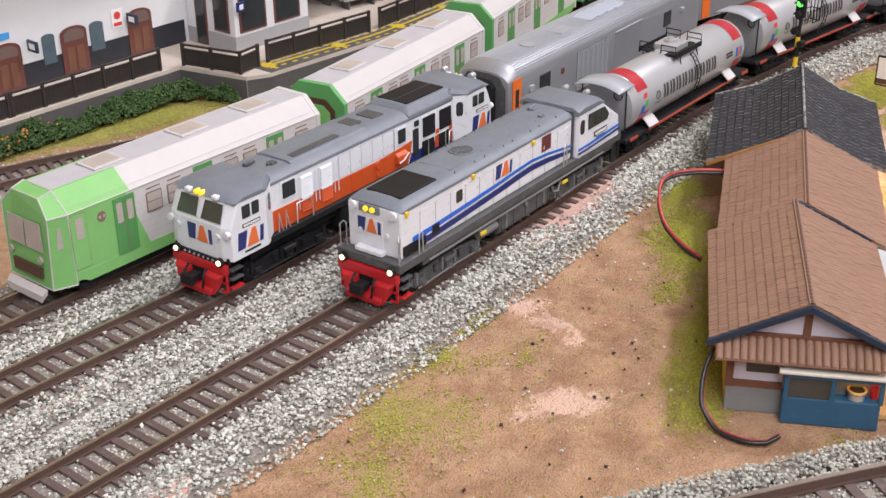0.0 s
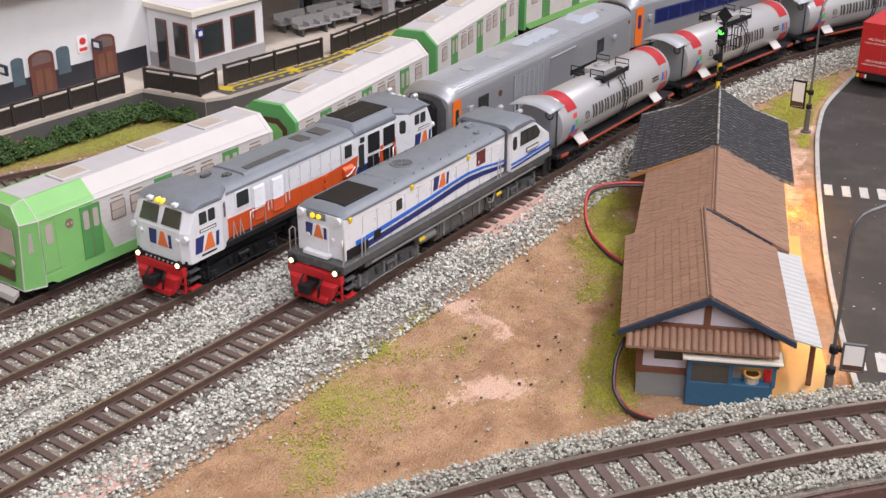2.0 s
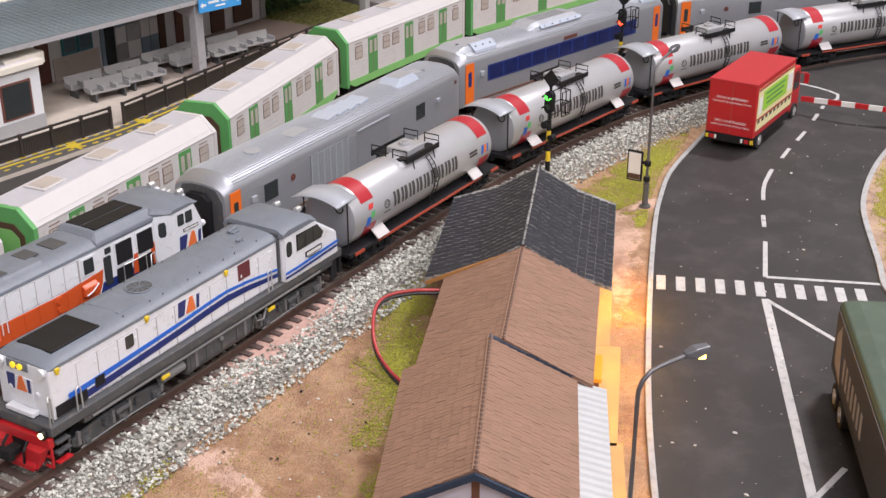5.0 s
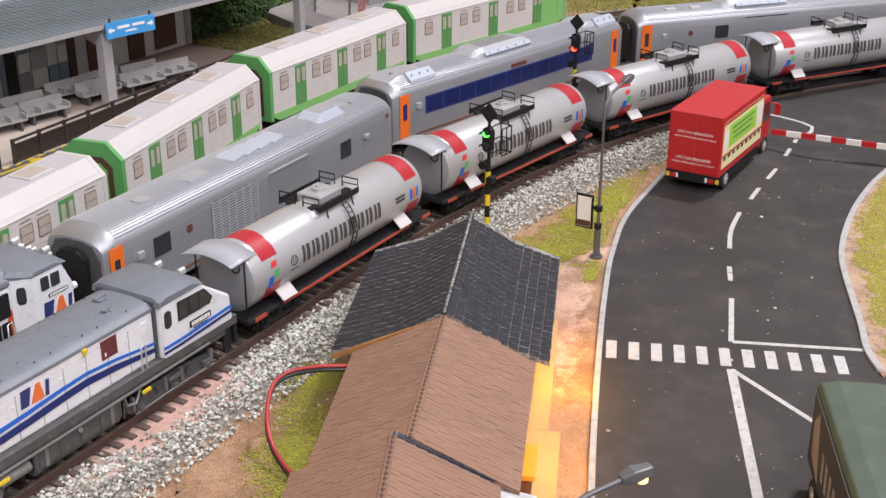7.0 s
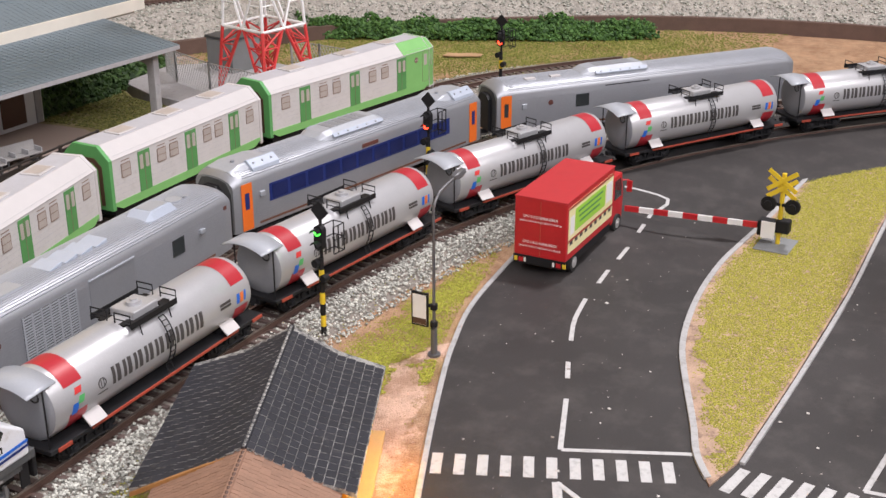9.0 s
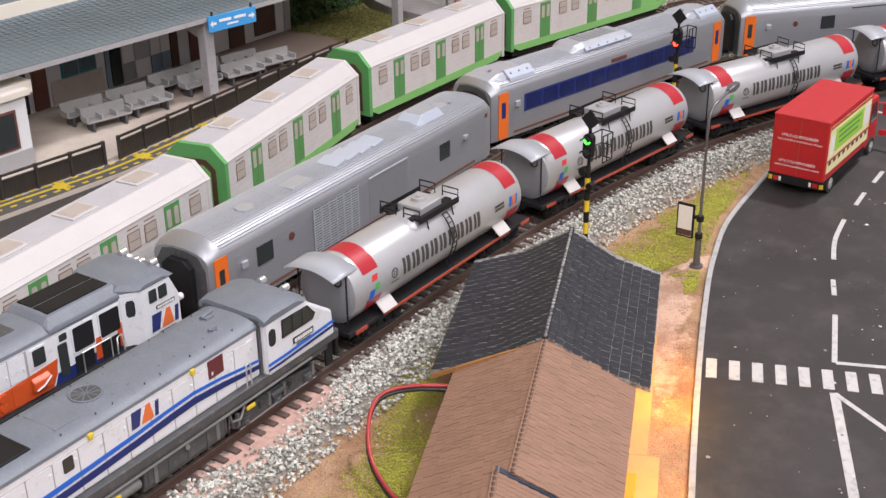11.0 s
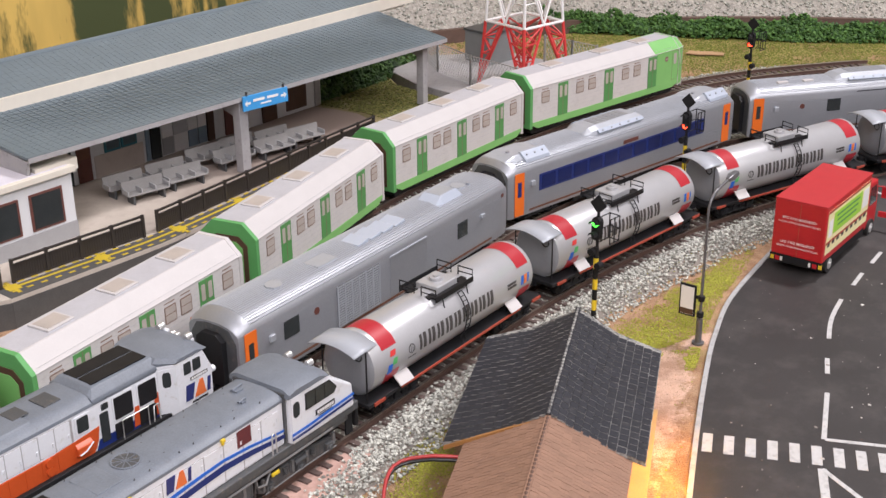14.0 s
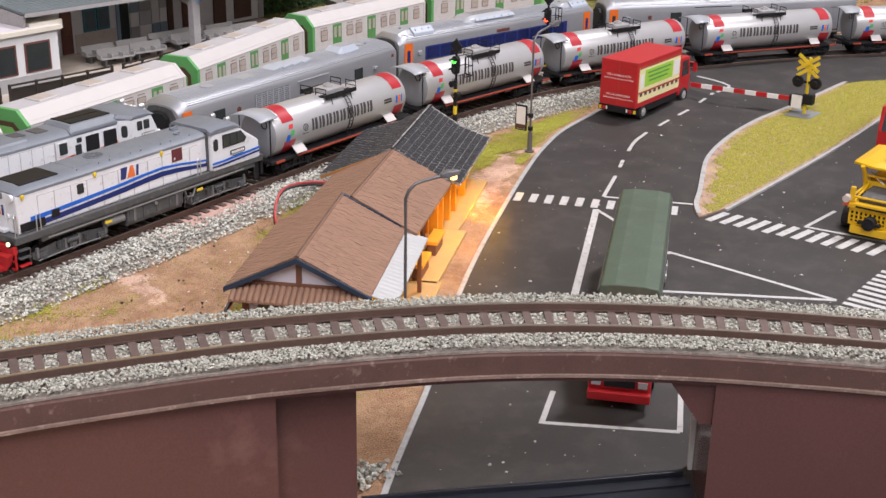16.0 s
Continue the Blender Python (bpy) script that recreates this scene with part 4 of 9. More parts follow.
def pilot(parent, x, face=-1):
    """Red buffer beam with stepped plough, coupler and hoses."""
    f = face
    beam = part("buffer_beam", Geo().box(x - 0.12, x + 0.12, -1.42, 1.42, 1.12, 1.5), RED, parent, bevel=0.04)
    part("plough", Geo().loft([[(x + f * 0.05, y, z) for y, z in ((-0.95, 0.55), (0.95, 0.55), (0.95, 0.75), (-0.95, 0.75))], [(x + f * 0.4, y, z) for y, z in ((-0.8, 0.2), (0.8, 0.2), (0.85, 0.42), (-0.85, 0.42))]]), RED, parent, bevel=0.03)
    part("draw_box", Geo().box(x - f * 0.1, x + f * 0.06, -0.95, 0.95, 0.45, 1.14), BLACK, parent)
    for s in (-1, 1):
        part("plough_side", Geo().loft([[(x + f * 0.02, s * y, z) for y, z in ((0.42, 0.5), (1.0, 0.5), (1.34, 1.16), (0.42, 1.16))], [(x + f * 0.3, s * y, z) for y, z in ((0.45, 0.24), (0.9, 0.24), (1.12, 1.0), (0.45, 1.0))]]), RED, parent, bevel=0.03)
        part("step_frame", Geo().box(x - 0.02, x + 0.06, s * 1.3, s * 1.38, 0.3, 1.2).box(x - 0.02, x + 0.06, s * 1.0, s * 1.38, 0.3, 0.38).box(x - 0.02, x + 0.06, s * 1.0, s * 1.38, 0.7, 0.76), RED, parent)
    part("coupler", Geo().box(x + f * 0.2, x + f * 0.75, -0.22, 0.22, 0.72, 1.02).box(x + f * 0.62, x + f * 0.85, -0.3, 0.3, 0.66, 1.08), BLACK, parent, bevel=0.05)
    for s in (-1, 1):
        handrail(parent, [(x + f * 0.2, s * 0.45, 1.2), (x + f * 0.42, s * 0.5, 0.95), (x + f * 0.45, s * 0.48, 0.6), (x + f * 0.38, s * 0.4, 0.45)], 0.05, BLACK)
        for k in range(3):
            part("step", Geo().box(x - f * 0.15, x - f * 0.75, s * 1.3, s * 1.52, 0.45 + k * 0.38, 0.51 + k * 0.38), RED if k == 0 else DECK_GREY, parent)
        lamp = part("headlamp", Geo().cyl((x + f * 0.1, s * 1.15, 1.62), (x + f * 0.2, s * 1.15, 1.62), 0.105, 16), LAMP_WARM, parent, "lit white headlamp", smooth=40)
        part("lamp_rim", Geo().cyl((x + f * 0.02, s * 1.15, 1.62), (x + f * 0.15, s * 1.15, 1.62), 0.19, 16), BLACK, lamp)


def blue_locomotive(m):
    t = thing("diesel_locomotive", m, "white model diesel locomotive with blue stripes, grey roof, red front", "locomotive", "diesel locomotives")
    x0, x1 = -8.35, 8.42
    part("frame_deck", Geo().box(x0, x1, -1.5, 1.5, 1.55, 1.92), DECK_GREY, t, "dark grey running board", bevel=0.04)
    part("sill", Geo().box(x0 + 1.5, x1 - 0.6, -1.44, 1.44, 1.3, 1.56), DECK_GREY, t, bevel=0.03)
    pilot(t, x0)
    part("rear_beam", Geo().box(x1 - 0.1, x1 + 0.1, -1.4, 1.4, 0.7, 1.6), BLACK, t, bevel=0.05)
    tank = [(-1.25, 0.45), (1.25, 0.45), (1.4, 0.75), (1.4, 1.35), (-1.4, 1.35), (-1.4, 0.75)]
    part("fuel_tank", Geo().along_x(tank, -1.6, 2.3), DECK_GREY, t, bevel=0.08)
    for k in range(5):
        part("tank_rib", Geo().box(-1.45 + k * 0.9, -1.4 + k * 0.9, -1.43, 1.43, 0.7, 1.34), DECK_GREY, t)
    part("air_pipe", Geo().tube([(-6.5, -1.47, 1.42), (6.8, -1.47, 1.42)], 0.05), UNDER_GREY, t)
    for s in (-1, 1):
        part("air_tank", Geo().cyl((-3.0, s * 1.3, 1.05), (-1.8, s * 1.3, 1.05), 0.2, 14), UNDER_GREY, t, "grey air reservoir", smooth=40)
        part("drain_pipe", Geo().tube([(2.4, s * 1.42, 1.4), (2.45, s * 1.45, 1.0), (2.9, s * 1.45, 0.9), (3.2, s * 1.4, 1.3)], 0.05, 6), UNDER_GREY, t, smooth=60)
        part("tank_strap", Geo().box(-1.2, -1.05, s * 1.4, s * 1.45, 0.7, 1.35).box(1.7, 1.85, s * 1.4, s * 1.45, 0.7, 1.35), UNDER_GREY, t)
        part("filler", Geo().cyl((0.3, s * 1.38, 1.22), (0.3, s * 1.5, 1.26), 0.1, 10), UNDER_GREY, t, smooth=40)
    part("underframe", Geo().box(x0 + 0.5, x1 - 0.4, -0.7, 0.7, 0.55, 1.5).box(x0 + 1.6, x1 - 0.8, -1.0, 1.0, 1.0, 1.5), BLACK, t)
    bogie(t, -5.0, (-1.75, 0, 1.75), DECK_GREY)
    bogie(t, 5.0, (-1.75, 0, 1.75), DECK_GREY)
    hx0, hx1 = x0 + 0.42, 4.28
    part("hood", Geo().along_x(mirrored([(-1.24, 1.92), (-1.24, 3.78), (-1.12, 3.84)]), hx0, hx1), WHITE, t, "white engine hood", bevel=0.06)
    roof = mirrored([(-1.255, 3.74), (-1.25, 3.86), (-1.1, 3.99), (-0.8, 4.06), (-0.4, 4.1)])
    rings = []
    for x, k in ((hx0 + 0.02, 0.9), (hx0 + 0.25, 0.985), (hx0 + 0.5, 1.0), (hx1, 1.0)):
        rings.append([(x, y * (0.97 if k < 0.95 else 1), 3.72 + (z - 3.72) * (0.45 if k < 0.95 else (0.85 if k < 1 else 1))) for y, z in roof])
    part("roof", Geo().loft(rings), ROOF_GREY, t, "grey roof", smooth=35)
    part("radiator_grille", Geo().box(hx0 + 0.6, hx0 + 2.85, -0.82, 0.82, 4.04, 4.13), BLACK, t, "dark radiator mesh", bevel=0.04)
    for k in range(24):
        for y in (-0.95, 0.95):
            if k % 3:
                part("roof_bolt", Geo().cyl((hx0 + 3.5 + k * 0.34, y * (0.6 + 0.4 * (k % 2)), 4.0), (hx0 + 3.5 + k * 0.34, y * (0.6 + 0.4 * (k % 2)), 4.095), 0.022, 6), DECK_GREY, t)
    fan = part("roof_fan", Geo().cyl((hx0 + 5.75, 0.1, 4.06), (hx0 + 5.75, 0.1, 4.125), 0.52, 28), DECK_GREY, t, "dark round roof fan", smooth=40)
    part("fan_ring", Geo().tube([(hx0 + 5.75 + 0.5 * math.cos(q), 0.1 + 0.5 * math.sin(q), 4.125) for q in np.linspace(0, 2 * math.pi, 25)], 0.03, 6), ROOF_GREY, fan)
    for k in range(5):
        part("fan_bar", Geo().box(hx0 + 5.75 - 0.46, hx0 + 5.75 + 0.46, 0.1 - 0.012, 0.1 + 0.012, 4.125, 4.14), ROOF_GREY, fan, at=Matrix.Translation(Vector((hx0 + 5.75, 0.1, 0)) * CM) @ Matrix.Rotation(radians(36 * k), 4, "Z") @ Matrix.Translation(Vector((-hx0 - 5.75, -0.1, 0)) * CM))
    part("roof_hatch", Geo().box(hx0 + 3.85, hx0 + 4.95, -0.7, 0.75, 4.05, 4.11), ROOF_GREY, t, bevel=0.03)
    part("horn", Geo().cyl((hx1 - 1.0, 0.35, 4.19), (hx1 - 0.45, 0.4, 4.21), 0.06, 8).box(hx1 - 0.95, hx1 - 0.6, 0.15, 0.5, 4.07, 4.17), ROOF_GREY, t)
    part("horn", Geo().cyl((hx1 - 1.5, -0.45, 4.17), (hx1 - 1.1, -0.42, 4.18), 0.05, 8).box(hx1 - 1.4, hx1 - 1.2, -0.55, -0.35, 4.06, 4.16), ROOF_GREY, t)
    for x in (hx0 + 0.35, hx0 + 4.62, hx0 + 9.0):
        part("lifting_lug", Geo().box(x - 0.09, x + 0.09, -1.34, -1.2, 3.64, 3.78).box(x - 0.05, x + 0.05, -1.32, -1.2, 3.54, 3.64), YELLOW, t, "yellow lifting lug", bevel=0.02)
    for s in (-1, 1):
        part("seam_backing", plate(rect(hx0 + 1.18, hx1 - 0.6, 1.98, 3.52), s * 1.24, 0.006, s), CONCRETE, t)
    for i, x in enumerate(np.arange(hx0 + 1.2, hx1 - 0.6, 0.98)):
        for s in (-1, 1):
            part("hood_door", plate(rect(x, x + 0.93, 2.0, 3.5, 0.05), s * 1.24, 0.018, s), WHITE, t)
            part("door_latch", Geo().box(x + 0.8, x + 0.88, s * 1.25, s * 1.28, 3.1, 3.24), WHITE, t)
    part("side_window", plate(rect(hx0 + 3.5, hx0 + 3.9, 2.95, 3.45, 0.06), -1.258, 0.02), GLASS, t)
    part("side_grille", plate(rect(1.78, 2.5, 3.0, 3.68), -1.258, 0.02), MAROON, t, "maroon grille")
    for a, b, z0, z1 in ((hx0 + 0.1, hx0 + 1.5, 2.0, 2.42), (hx0 + 1.9, hx0 + 2.35, 2.22, 2.62)):
        part("vent", plate(rect(a, b, z0, z1), -1.262, 0.03), BLACK, t)
    # stripes rise along the hood, crest near the rear grille and dip to the cab
    rise = ((0.0, 0.0), (2.0, 0.05), (4.0, 0.12), (6.0, 0.20), (7.6, 0.30), (8.8, 0.34), (10.2, 0.22), (11.4, 0.05), (hx1 - hx0, -0.04))
    up = [(hx0 + 0.7 + u * 0.94, 2.62 + k) for u, k in rise] + [(hx0 + 0.7 + u * 0.94, 2.40 + k + 0.01 * u) for u, k in reversed(rise)]
    lo = [(hx0 + 0.7 + u * 0.94, 2.31 + k + 0.008 * u) for u, k in rise] + [(hx0 + 0.7 + u * 0.94, 2.04 + k * 0.8 + 0.016 * u) for u, k in reversed(rise)]
    for s in (-1, 1):
        part("blue_stripe", plate(up, s * 1.27, 0.014, s), BLUE, t, "bright blue stripe")
        part("navy_stripe", plate(lo, s * 1.27, 0.014, s), NAVY, t, "navy stripe")
    glyphs(t, hx0 + 6.22, 2.96, 0.6, -1.262)
    # front of the hood
    part("front_door", Geo().box(hx0 - 0.03, hx0 + 0.02, -0.42, 0.5, 2.15, 3.25), WHITE, t, bevel=0.02)
    part("end_step", Geo().box(hx0 - 0.3, hx0 + 0.02, -0.55, 0.75, 1.95, 2.12), WHITE, t, bevel=0.03)
    glyphs_front(t, hx0 - 0.03, 0.74, 2.72, 0.56)
    for y in (0.12, 0.44):
        part("marker_lamp", Geo().cyl((hx0 - 0.1, y - 0.1, 3.66), (hx0 + 0.05, y - 0.1, 3.66), 0.11, 16), LAMP_YELLOW, t, "lit yellow lamp", smooth=40)
    part("number_box", Geo().box(hx0 - 0.04, hx0 + 0.1, -0.3, 0.7, 3.5, 3.82), ROOF_GREY, t, bevel=0.03)
    for s in (-1, 1):
        part("corner_lamp", Geo().cyl((hx0 - 0.12, s * 0.95, 3.66), (hx0 + 0.1, s * 0.95, 3.66), 0.17, 14), WHITE, t, smooth=40)
        part("number_shield", Geo().cyl((hx0 - 0.08, s * 0.62, 2.75), (hx0, s * 0.62, 2.75), 0.1, 12), WHITE, t)
        handrail(t, [(x0 + 0.1, s * 1.4, 1.9), (x0 + 0.1, s * 1.4, 2.85), (x0 + 0.2, s * 1.3, 2.98), (x0 + 0.32, s * 1.28, 2.85), (x0 + 0.32, s * 1.28, 1.9)])
        handrail(t, [(x0 + 1.3, s * 1.42, 1.9), (x0 + 1.32, s * 1.42, 2.7), (x0 + 1.42, s * 1.42, 2.8), (x0 + 1.52, s * 1.42, 2.7), (x0 + 1.54, s * 1.42, 1.9)])
        handrail(t, [(3.4, s * 1.42, 1.9), (3.42, s * 1.42, 2.75), (3.52, s * 1.42, 2.85), (3.62, s * 1.42, 2.75), (3.64, s * 1.42, 1.9)])
        part("yellow_tag", Geo().box(-3.1, -2.7, s * 1.46, s * 1.53, 1.1, 1.22).box(3.2, 3.6, s * 1.46, s * 1.53, 1.1, 1.22), YELLOW, t)
    # cab with a raked end
    c0 = 4.4
    cab = [(c0, 1.75), (c0, 3.9), (c0 + 0.35, 3.96), (c0 + 1.75, 3.94), (c0 + 2.2, 3.86), (x1 - 0.32, 2.85), (x1 - 0.22, 1.75)]
    part("cab", Geo().along_y(cab, -1.5, 1.5), WHITE, t, "white driver's cab", bevel=0.1)
    rf = [(c0 - 0.08, 3.88), (c0 - 0.02, 4.2), (c0 + 0.4, 4.3), (c0 + 1.75, 4.26), (c0 + 2.3, 4.02), (c0 + 2.18, 3.9)]
    roofcab = Geo().loft([[(x, y, z if abs(y) < 1.2 else z - 0.17 * (z > 4)) for x, z in rf] for y in (-1.53, -1.18, 1.18, 1.53)])
    part("cab_roof", roofcab, ROOF_GREY, t, "grey cab roof", smooth=30)
    part("cab_gasket", Geo().box(c0 - 0.12, c0 + 0.02, -1.3, 1.3, 1.95, 4.05), DECK_GREY, t)
    part("cab_door", plate(rect(c0 + 0.05, c0 + 0.62, 1.95, 3.85, 0.08), -1.5, 0.025), WHITE, t)
    part("door_window", plate(rect(c0 + 0.14, c0 + 0.5, 2.95, 3.62, 0.16, 4), -1.52, 0.02), GLASS, t)
    part("window_frame", plate([(c0 + 0.85, 2.98), (c0 + 2.55, 2.98), (c0 + 2.72, 3.2), (c0 + 2.3, 3.68), (c0 + 0.85, 3.72)], -1.5, 0.03), BLACK, t, bevel=0.02)
    for a, b, top in ((0.9, 1.38, 3.66), (1.44, 1.92, 3.66), (1.98, 2.6, 3.6)):
        poly = rect(c0 + a, c0 + b, 3.04, top) if a < 1.9 else [(c0 + a, 3.04), (c0 + 2.52, 3.04), (c0 + 2.64, 3.2), (c0 + 2.27, 3.62), (c0 + a, 3.66)]
        part("pane", plate(poly, -1.528, 0.014), GREY_GLASS, t)
    part("number_plate", plate(rect(c0 + 1.42, c0 + 2.55, 2.48, 2.72), -1.5, 0.03), BLACK, t)
    number_bars(t, c0 + 1.48, c0 + 2.49, 2.53, 0.14, -1.53, 7)
    part("number_line", plate(rect(c0 + 1.6, c0 + 2.4, 2.38, 2.42), -1.5, 0.02), TEXT_DARK, t)
    for z0, z1, mat in ((2.22, 2.34, BLUE), (2.04, 2.14, NAVY)):
        for s in (-1, 1):
            part("cab_stripe", plate([(c0 + 0.02, z0), (c0 + 0.9, z0), (x1 - 0.3, z0 + 0.12), (x1 - 0.3, z1 + 0.12), (c0 + 0.9, z1), (c0 + 0.02, z1)], s * 1.528, 0.012, s), mat, t)
    for s in (-1, 1):
        part("roof_lamp", Geo().cyl((c0 + 2.1, s * 0.55, 4.14), (c0 + 2.4, s * 0.55, 4.14), 0.13, 14), STEEL, t, smooth=40)
    for s in (-1, 1):
        part("steps", Geo().box(x1 - 0.75, x1 - 0.35, s * 1.36, s * 1.44, 0.6, 1.6), BLACK, t)
    return t


def orange_locomotive(m):
    t = thing("diesel_locomotive", m, "white and orange model diesel locomotive with grey roof and two cabs", "locomotive", "diesel locomotives")
    x0, x1 = -8.72, 8.72
    part("frame_deck", Geo().box(x0 + 0.1, x1 - 0.1, -1.46, 1.46, 1.5, 1.78), BLACK, t, bevel=0.04)
    pilot(t, x0)
    part("rear_beam", Geo().box(x1 - 0.12, x1 + 0.1, -1.4, 1.4, 0.5, 1.5), RED, t, bevel=0.05)
    part("fuel_tank", Geo().along_x([(-1.2, 0.45), (1.2, 0.45), (1.35, 0.75), (1.35, 1.4), (-1.35, 1.4), (-1.35, 0.75)], -2.0, 2.2), BLACK, t, bevel=0.08)
    part("underframe", Geo().box(x0 + 0.5, x1 - 0.4, -0.7, 0.7, 0.55, 1.5).box(x0 + 1.6, x1 - 1.6, -1.05, 1.05, 1.0, 1.5), BLACK, t)
    bogie(t, -5.2, (-1.8, 0, 1.8), BLACK)
    bogie(t, 5.2, (-1.8, 0, 1.8), BLACK)
    # cabs: wide ends with raked windscreens
    for f, name in ((-1, "front_cab"), (1, "rear_cab")):
        c = x0 + 0.05 if f < 0 else x1 - 0.05
        # full-width box at the end, narrowing at the door corner to the hood
        cab = part("cab", Geo().loft([[(c - f * (a + front), y, z) for a, z in ((0, 1.62), (0, 3.0), (0.42, 3.9), (0.64, 3.95), (back - front, 3.95), (back - front, 1.62))] for y, front, back in ((-1.62, 0.16, 2.05), (-1.2, 0.0, 2.8), (1.2, 0.0, 2.8), (1.62, 0.16, 2.05))]), WHITE, t, "white driver's cab", bevel=0.05)
        part("cab_roof", Geo().loft([[(c - f * a, y, z - low * (z > 3.95)) for a, z in ((0.36, 3.93), (0.52, 4.12), (0.9, 4.26), (back - 0.18, 4.26), (back + 0.04, 4.1), (back + 0.04, 3.93))] for y, low, back in ((-1.64, 0.2, 2.05), (-1.15, 0.0, 2.8), (1.15, 0.0, 2.8), (1.64, 0.2, 2.05))]), ROOF_GREY, cab, "grey cab roof", smooth=30)
        # windscreen panes lie on the raked face
        for y0, y1 in ((-1.2, -0.18), (0.08, 1.1)):
            def scr(y, k):
                return (c - f * (0.42 * k) + f * 0.03, y, 3.03 + k * 0.98)
            part("windscreen", Geo().loft([[scr(y0, 0.14), scr(y1, 0.14), scr(y1 - 0.05, 0.82), scr(y0 + 0.05, 0.82)], [tuple(np.add(p, (f * 0.03, 0, 0.012))) for p in (scr(y0, 0.14), scr(y1, 0.14), scr(y1 - 0.05, 0.82), scr(y0 + 0.05, 0.82))]]), GREY_GLASS, cab, "smoky windscreen")
        for y in (0.02, 0.28):
            part("marker_lamp", Geo().cyl((c - f * 0.28, y - 0.15 + 0.15, 4.02), (c - f * 0.5, y, 4.02), 0.1, 14), LAMP_YELLOW if f < 0 else STEEL, cab, "lit yellow lamp" if f < 0 else "", smooth=40)
        for s in (-1, 1):
            part("wiper_box", Geo().box(c - f * 0.25, c - f * 0.5, s * 0.72 - 0.14, s * 0.72 + 0.14, 3.92, 4.1), WHITE, cab, bevel=0.05)
            part("lamp_bracket", Geo().cyl((c + f * 0.08, s * 1.05, 2.62), (c - f * 0.1, s * 1.05, 2.62), 0.12, 12), WHITE, cab, smooth=40)
            for a, b in ((0.76, 1.18), (1.28, 1.66)):
                part("side_window", plate(rect(min(c - f * a, c - f * b), max(c - f * a, c - f * b), 3.2, 3.72, 0.05), s * 1.62, 0.02, s), GLASS, cab)

            def slant(u, z, out=0.0):
                return (c - f * (2.08 + 0.69 * u - out * 0.5), s * (1.605 - 0.385 * u + out), z)
            for nm, u0, u1, z0, z1, out, mat in (("door", 0.06, 0.94, 1.9, 3.75, 0.02, WHITE), ("door_window", 0.3, 0.72, 2.95, 3.62, 0.035, GLASS)):
                ring = [(u0, z0 + 0.12), (u0 + 0.08, z0), (u1 - 0.08, z0), (u1, z0 + 0.12), (u1, z1 - 0.12), (u1 - 0.08, z1), (u0 + 0.08, z1), (u0, z1 - 0.12)]
                part(nm, Geo().loft([[slant(u, z, -0.01) for u, z in ring], [slant(u, z, out) for u, z in ring]]), mat, cab)
            part("tail_light", Geo().cyl((c - f * 0.12, s * 1.5, 2.78), (c + f * 0.05, s * 1.5, 2.78), 0.14, 12), WHITE, cab, smooth=40)
            glyph_x = c + 0.42 if f < 0 else c - 1.68
            if s < 0:
                glyphs(cab, glyph_x, 2.0, 0.7, -1.622)
                part("number_plate", plate(rect(glyph_x + 0.32, glyph_x + 1.26, 2.84, 2.99), -1.622, 0.015), BLACK, cab)
                number_bars(cab, glyph_x + 0.36, glyph_x + 1.22, 2.87, 0.09, -1.637, 7)
                part("number_line", plate(rect(glyph_x + 0.35, glyph_x + 1.2, 1.8, 1.88), -1.622, 0.012), BLACK, cab)
        if f < 0:
            glyphs_front(cab, c - 0.01, 0.55, 2.2, 0.66)
            part("chin_grille", Geo().box(c - 0.1, c + 0.1, -1.2, 1.2, 1.5, 1.68), BLACK, cab)
            g = Geo()
            for k in range(7):
                g.cyl((c - 0.14, -0.75 + k * 0.25, 1.6), (c - 0.08, -0.75 + k * 0.25, 1.6), 0.05, 8)
            part("cable_sockets", g, STEEL, cab)
        else:
            part("exhaust_lamp", Geo().cyl((c - 0.7, -0.8, 4.24), (c - 0.4, -0.8, 4.26), 0.15, 12), STEEL, cab, smooth=40)
            part("exhaust_lamp", Geo().cyl((c - 0.7, 0.8, 4.24), (c - 0.4, 0.8, 4.26), 0.15, 12), STEEL, cab, smooth=40)
    # the hood between the cabs
    h0, h1 = x0 + 2.8, x1 - 2.8
    part("hood", Geo().box(h0 - 0.05, h1 + 0.05, -1.22, 1.22, 1.75, 3.84), WHITE, t, "white upper body", bevel=0.05)
    for s in (-1, 1):
        part("orange_band", plate([(h0, 1.78), (2.62, 1.78), (2.85, 2.2), (2.95, 2.78), (1.9, 2.68), (0.6, 2.6), (h0, 2.66)], s * 1.22, 0.014, s), ORANGE, t, "orange lower body band")
        part("hood_stripe", plate([(2.72, 1.78), (h1, 1.78), (h1, 2.2), (2.9, 2.2)], s * 1.22, 0.014, s), NAVY, t)
        part("orange_patch", plate([(4.6, 1.9), (4.92, 1.9), (4.92, 2.75), (4.68, 2.75)], s * 1.236, 0.014, s), ORANGE, t)
        part("orange_patch", plate([(5.62, 1.9), (h1, 1.9), (h1, 2.85), (5.72, 2.85)], s * 1.236, 0.014, s), ORANGE, t)
    roof = mirrored([(-1.24, 3.74), (-1.22, 3.86), (-0.97, 4.06), (-0.6, 4.12)])
    part("roof", Geo().along_x(roof, h0 - 0.02, h1 + 0.05), ROOF_GREY, t, "grey roof", smooth=30)
    part("roof_ridge", Geo().along_x(mirrored([(-1.05, 3.96), (-0.85, 4.17), (-0.4, 4.21)]), h0 + 1.5, h0 + 6.2), ROOF_GREY, t, bevel=0.04)
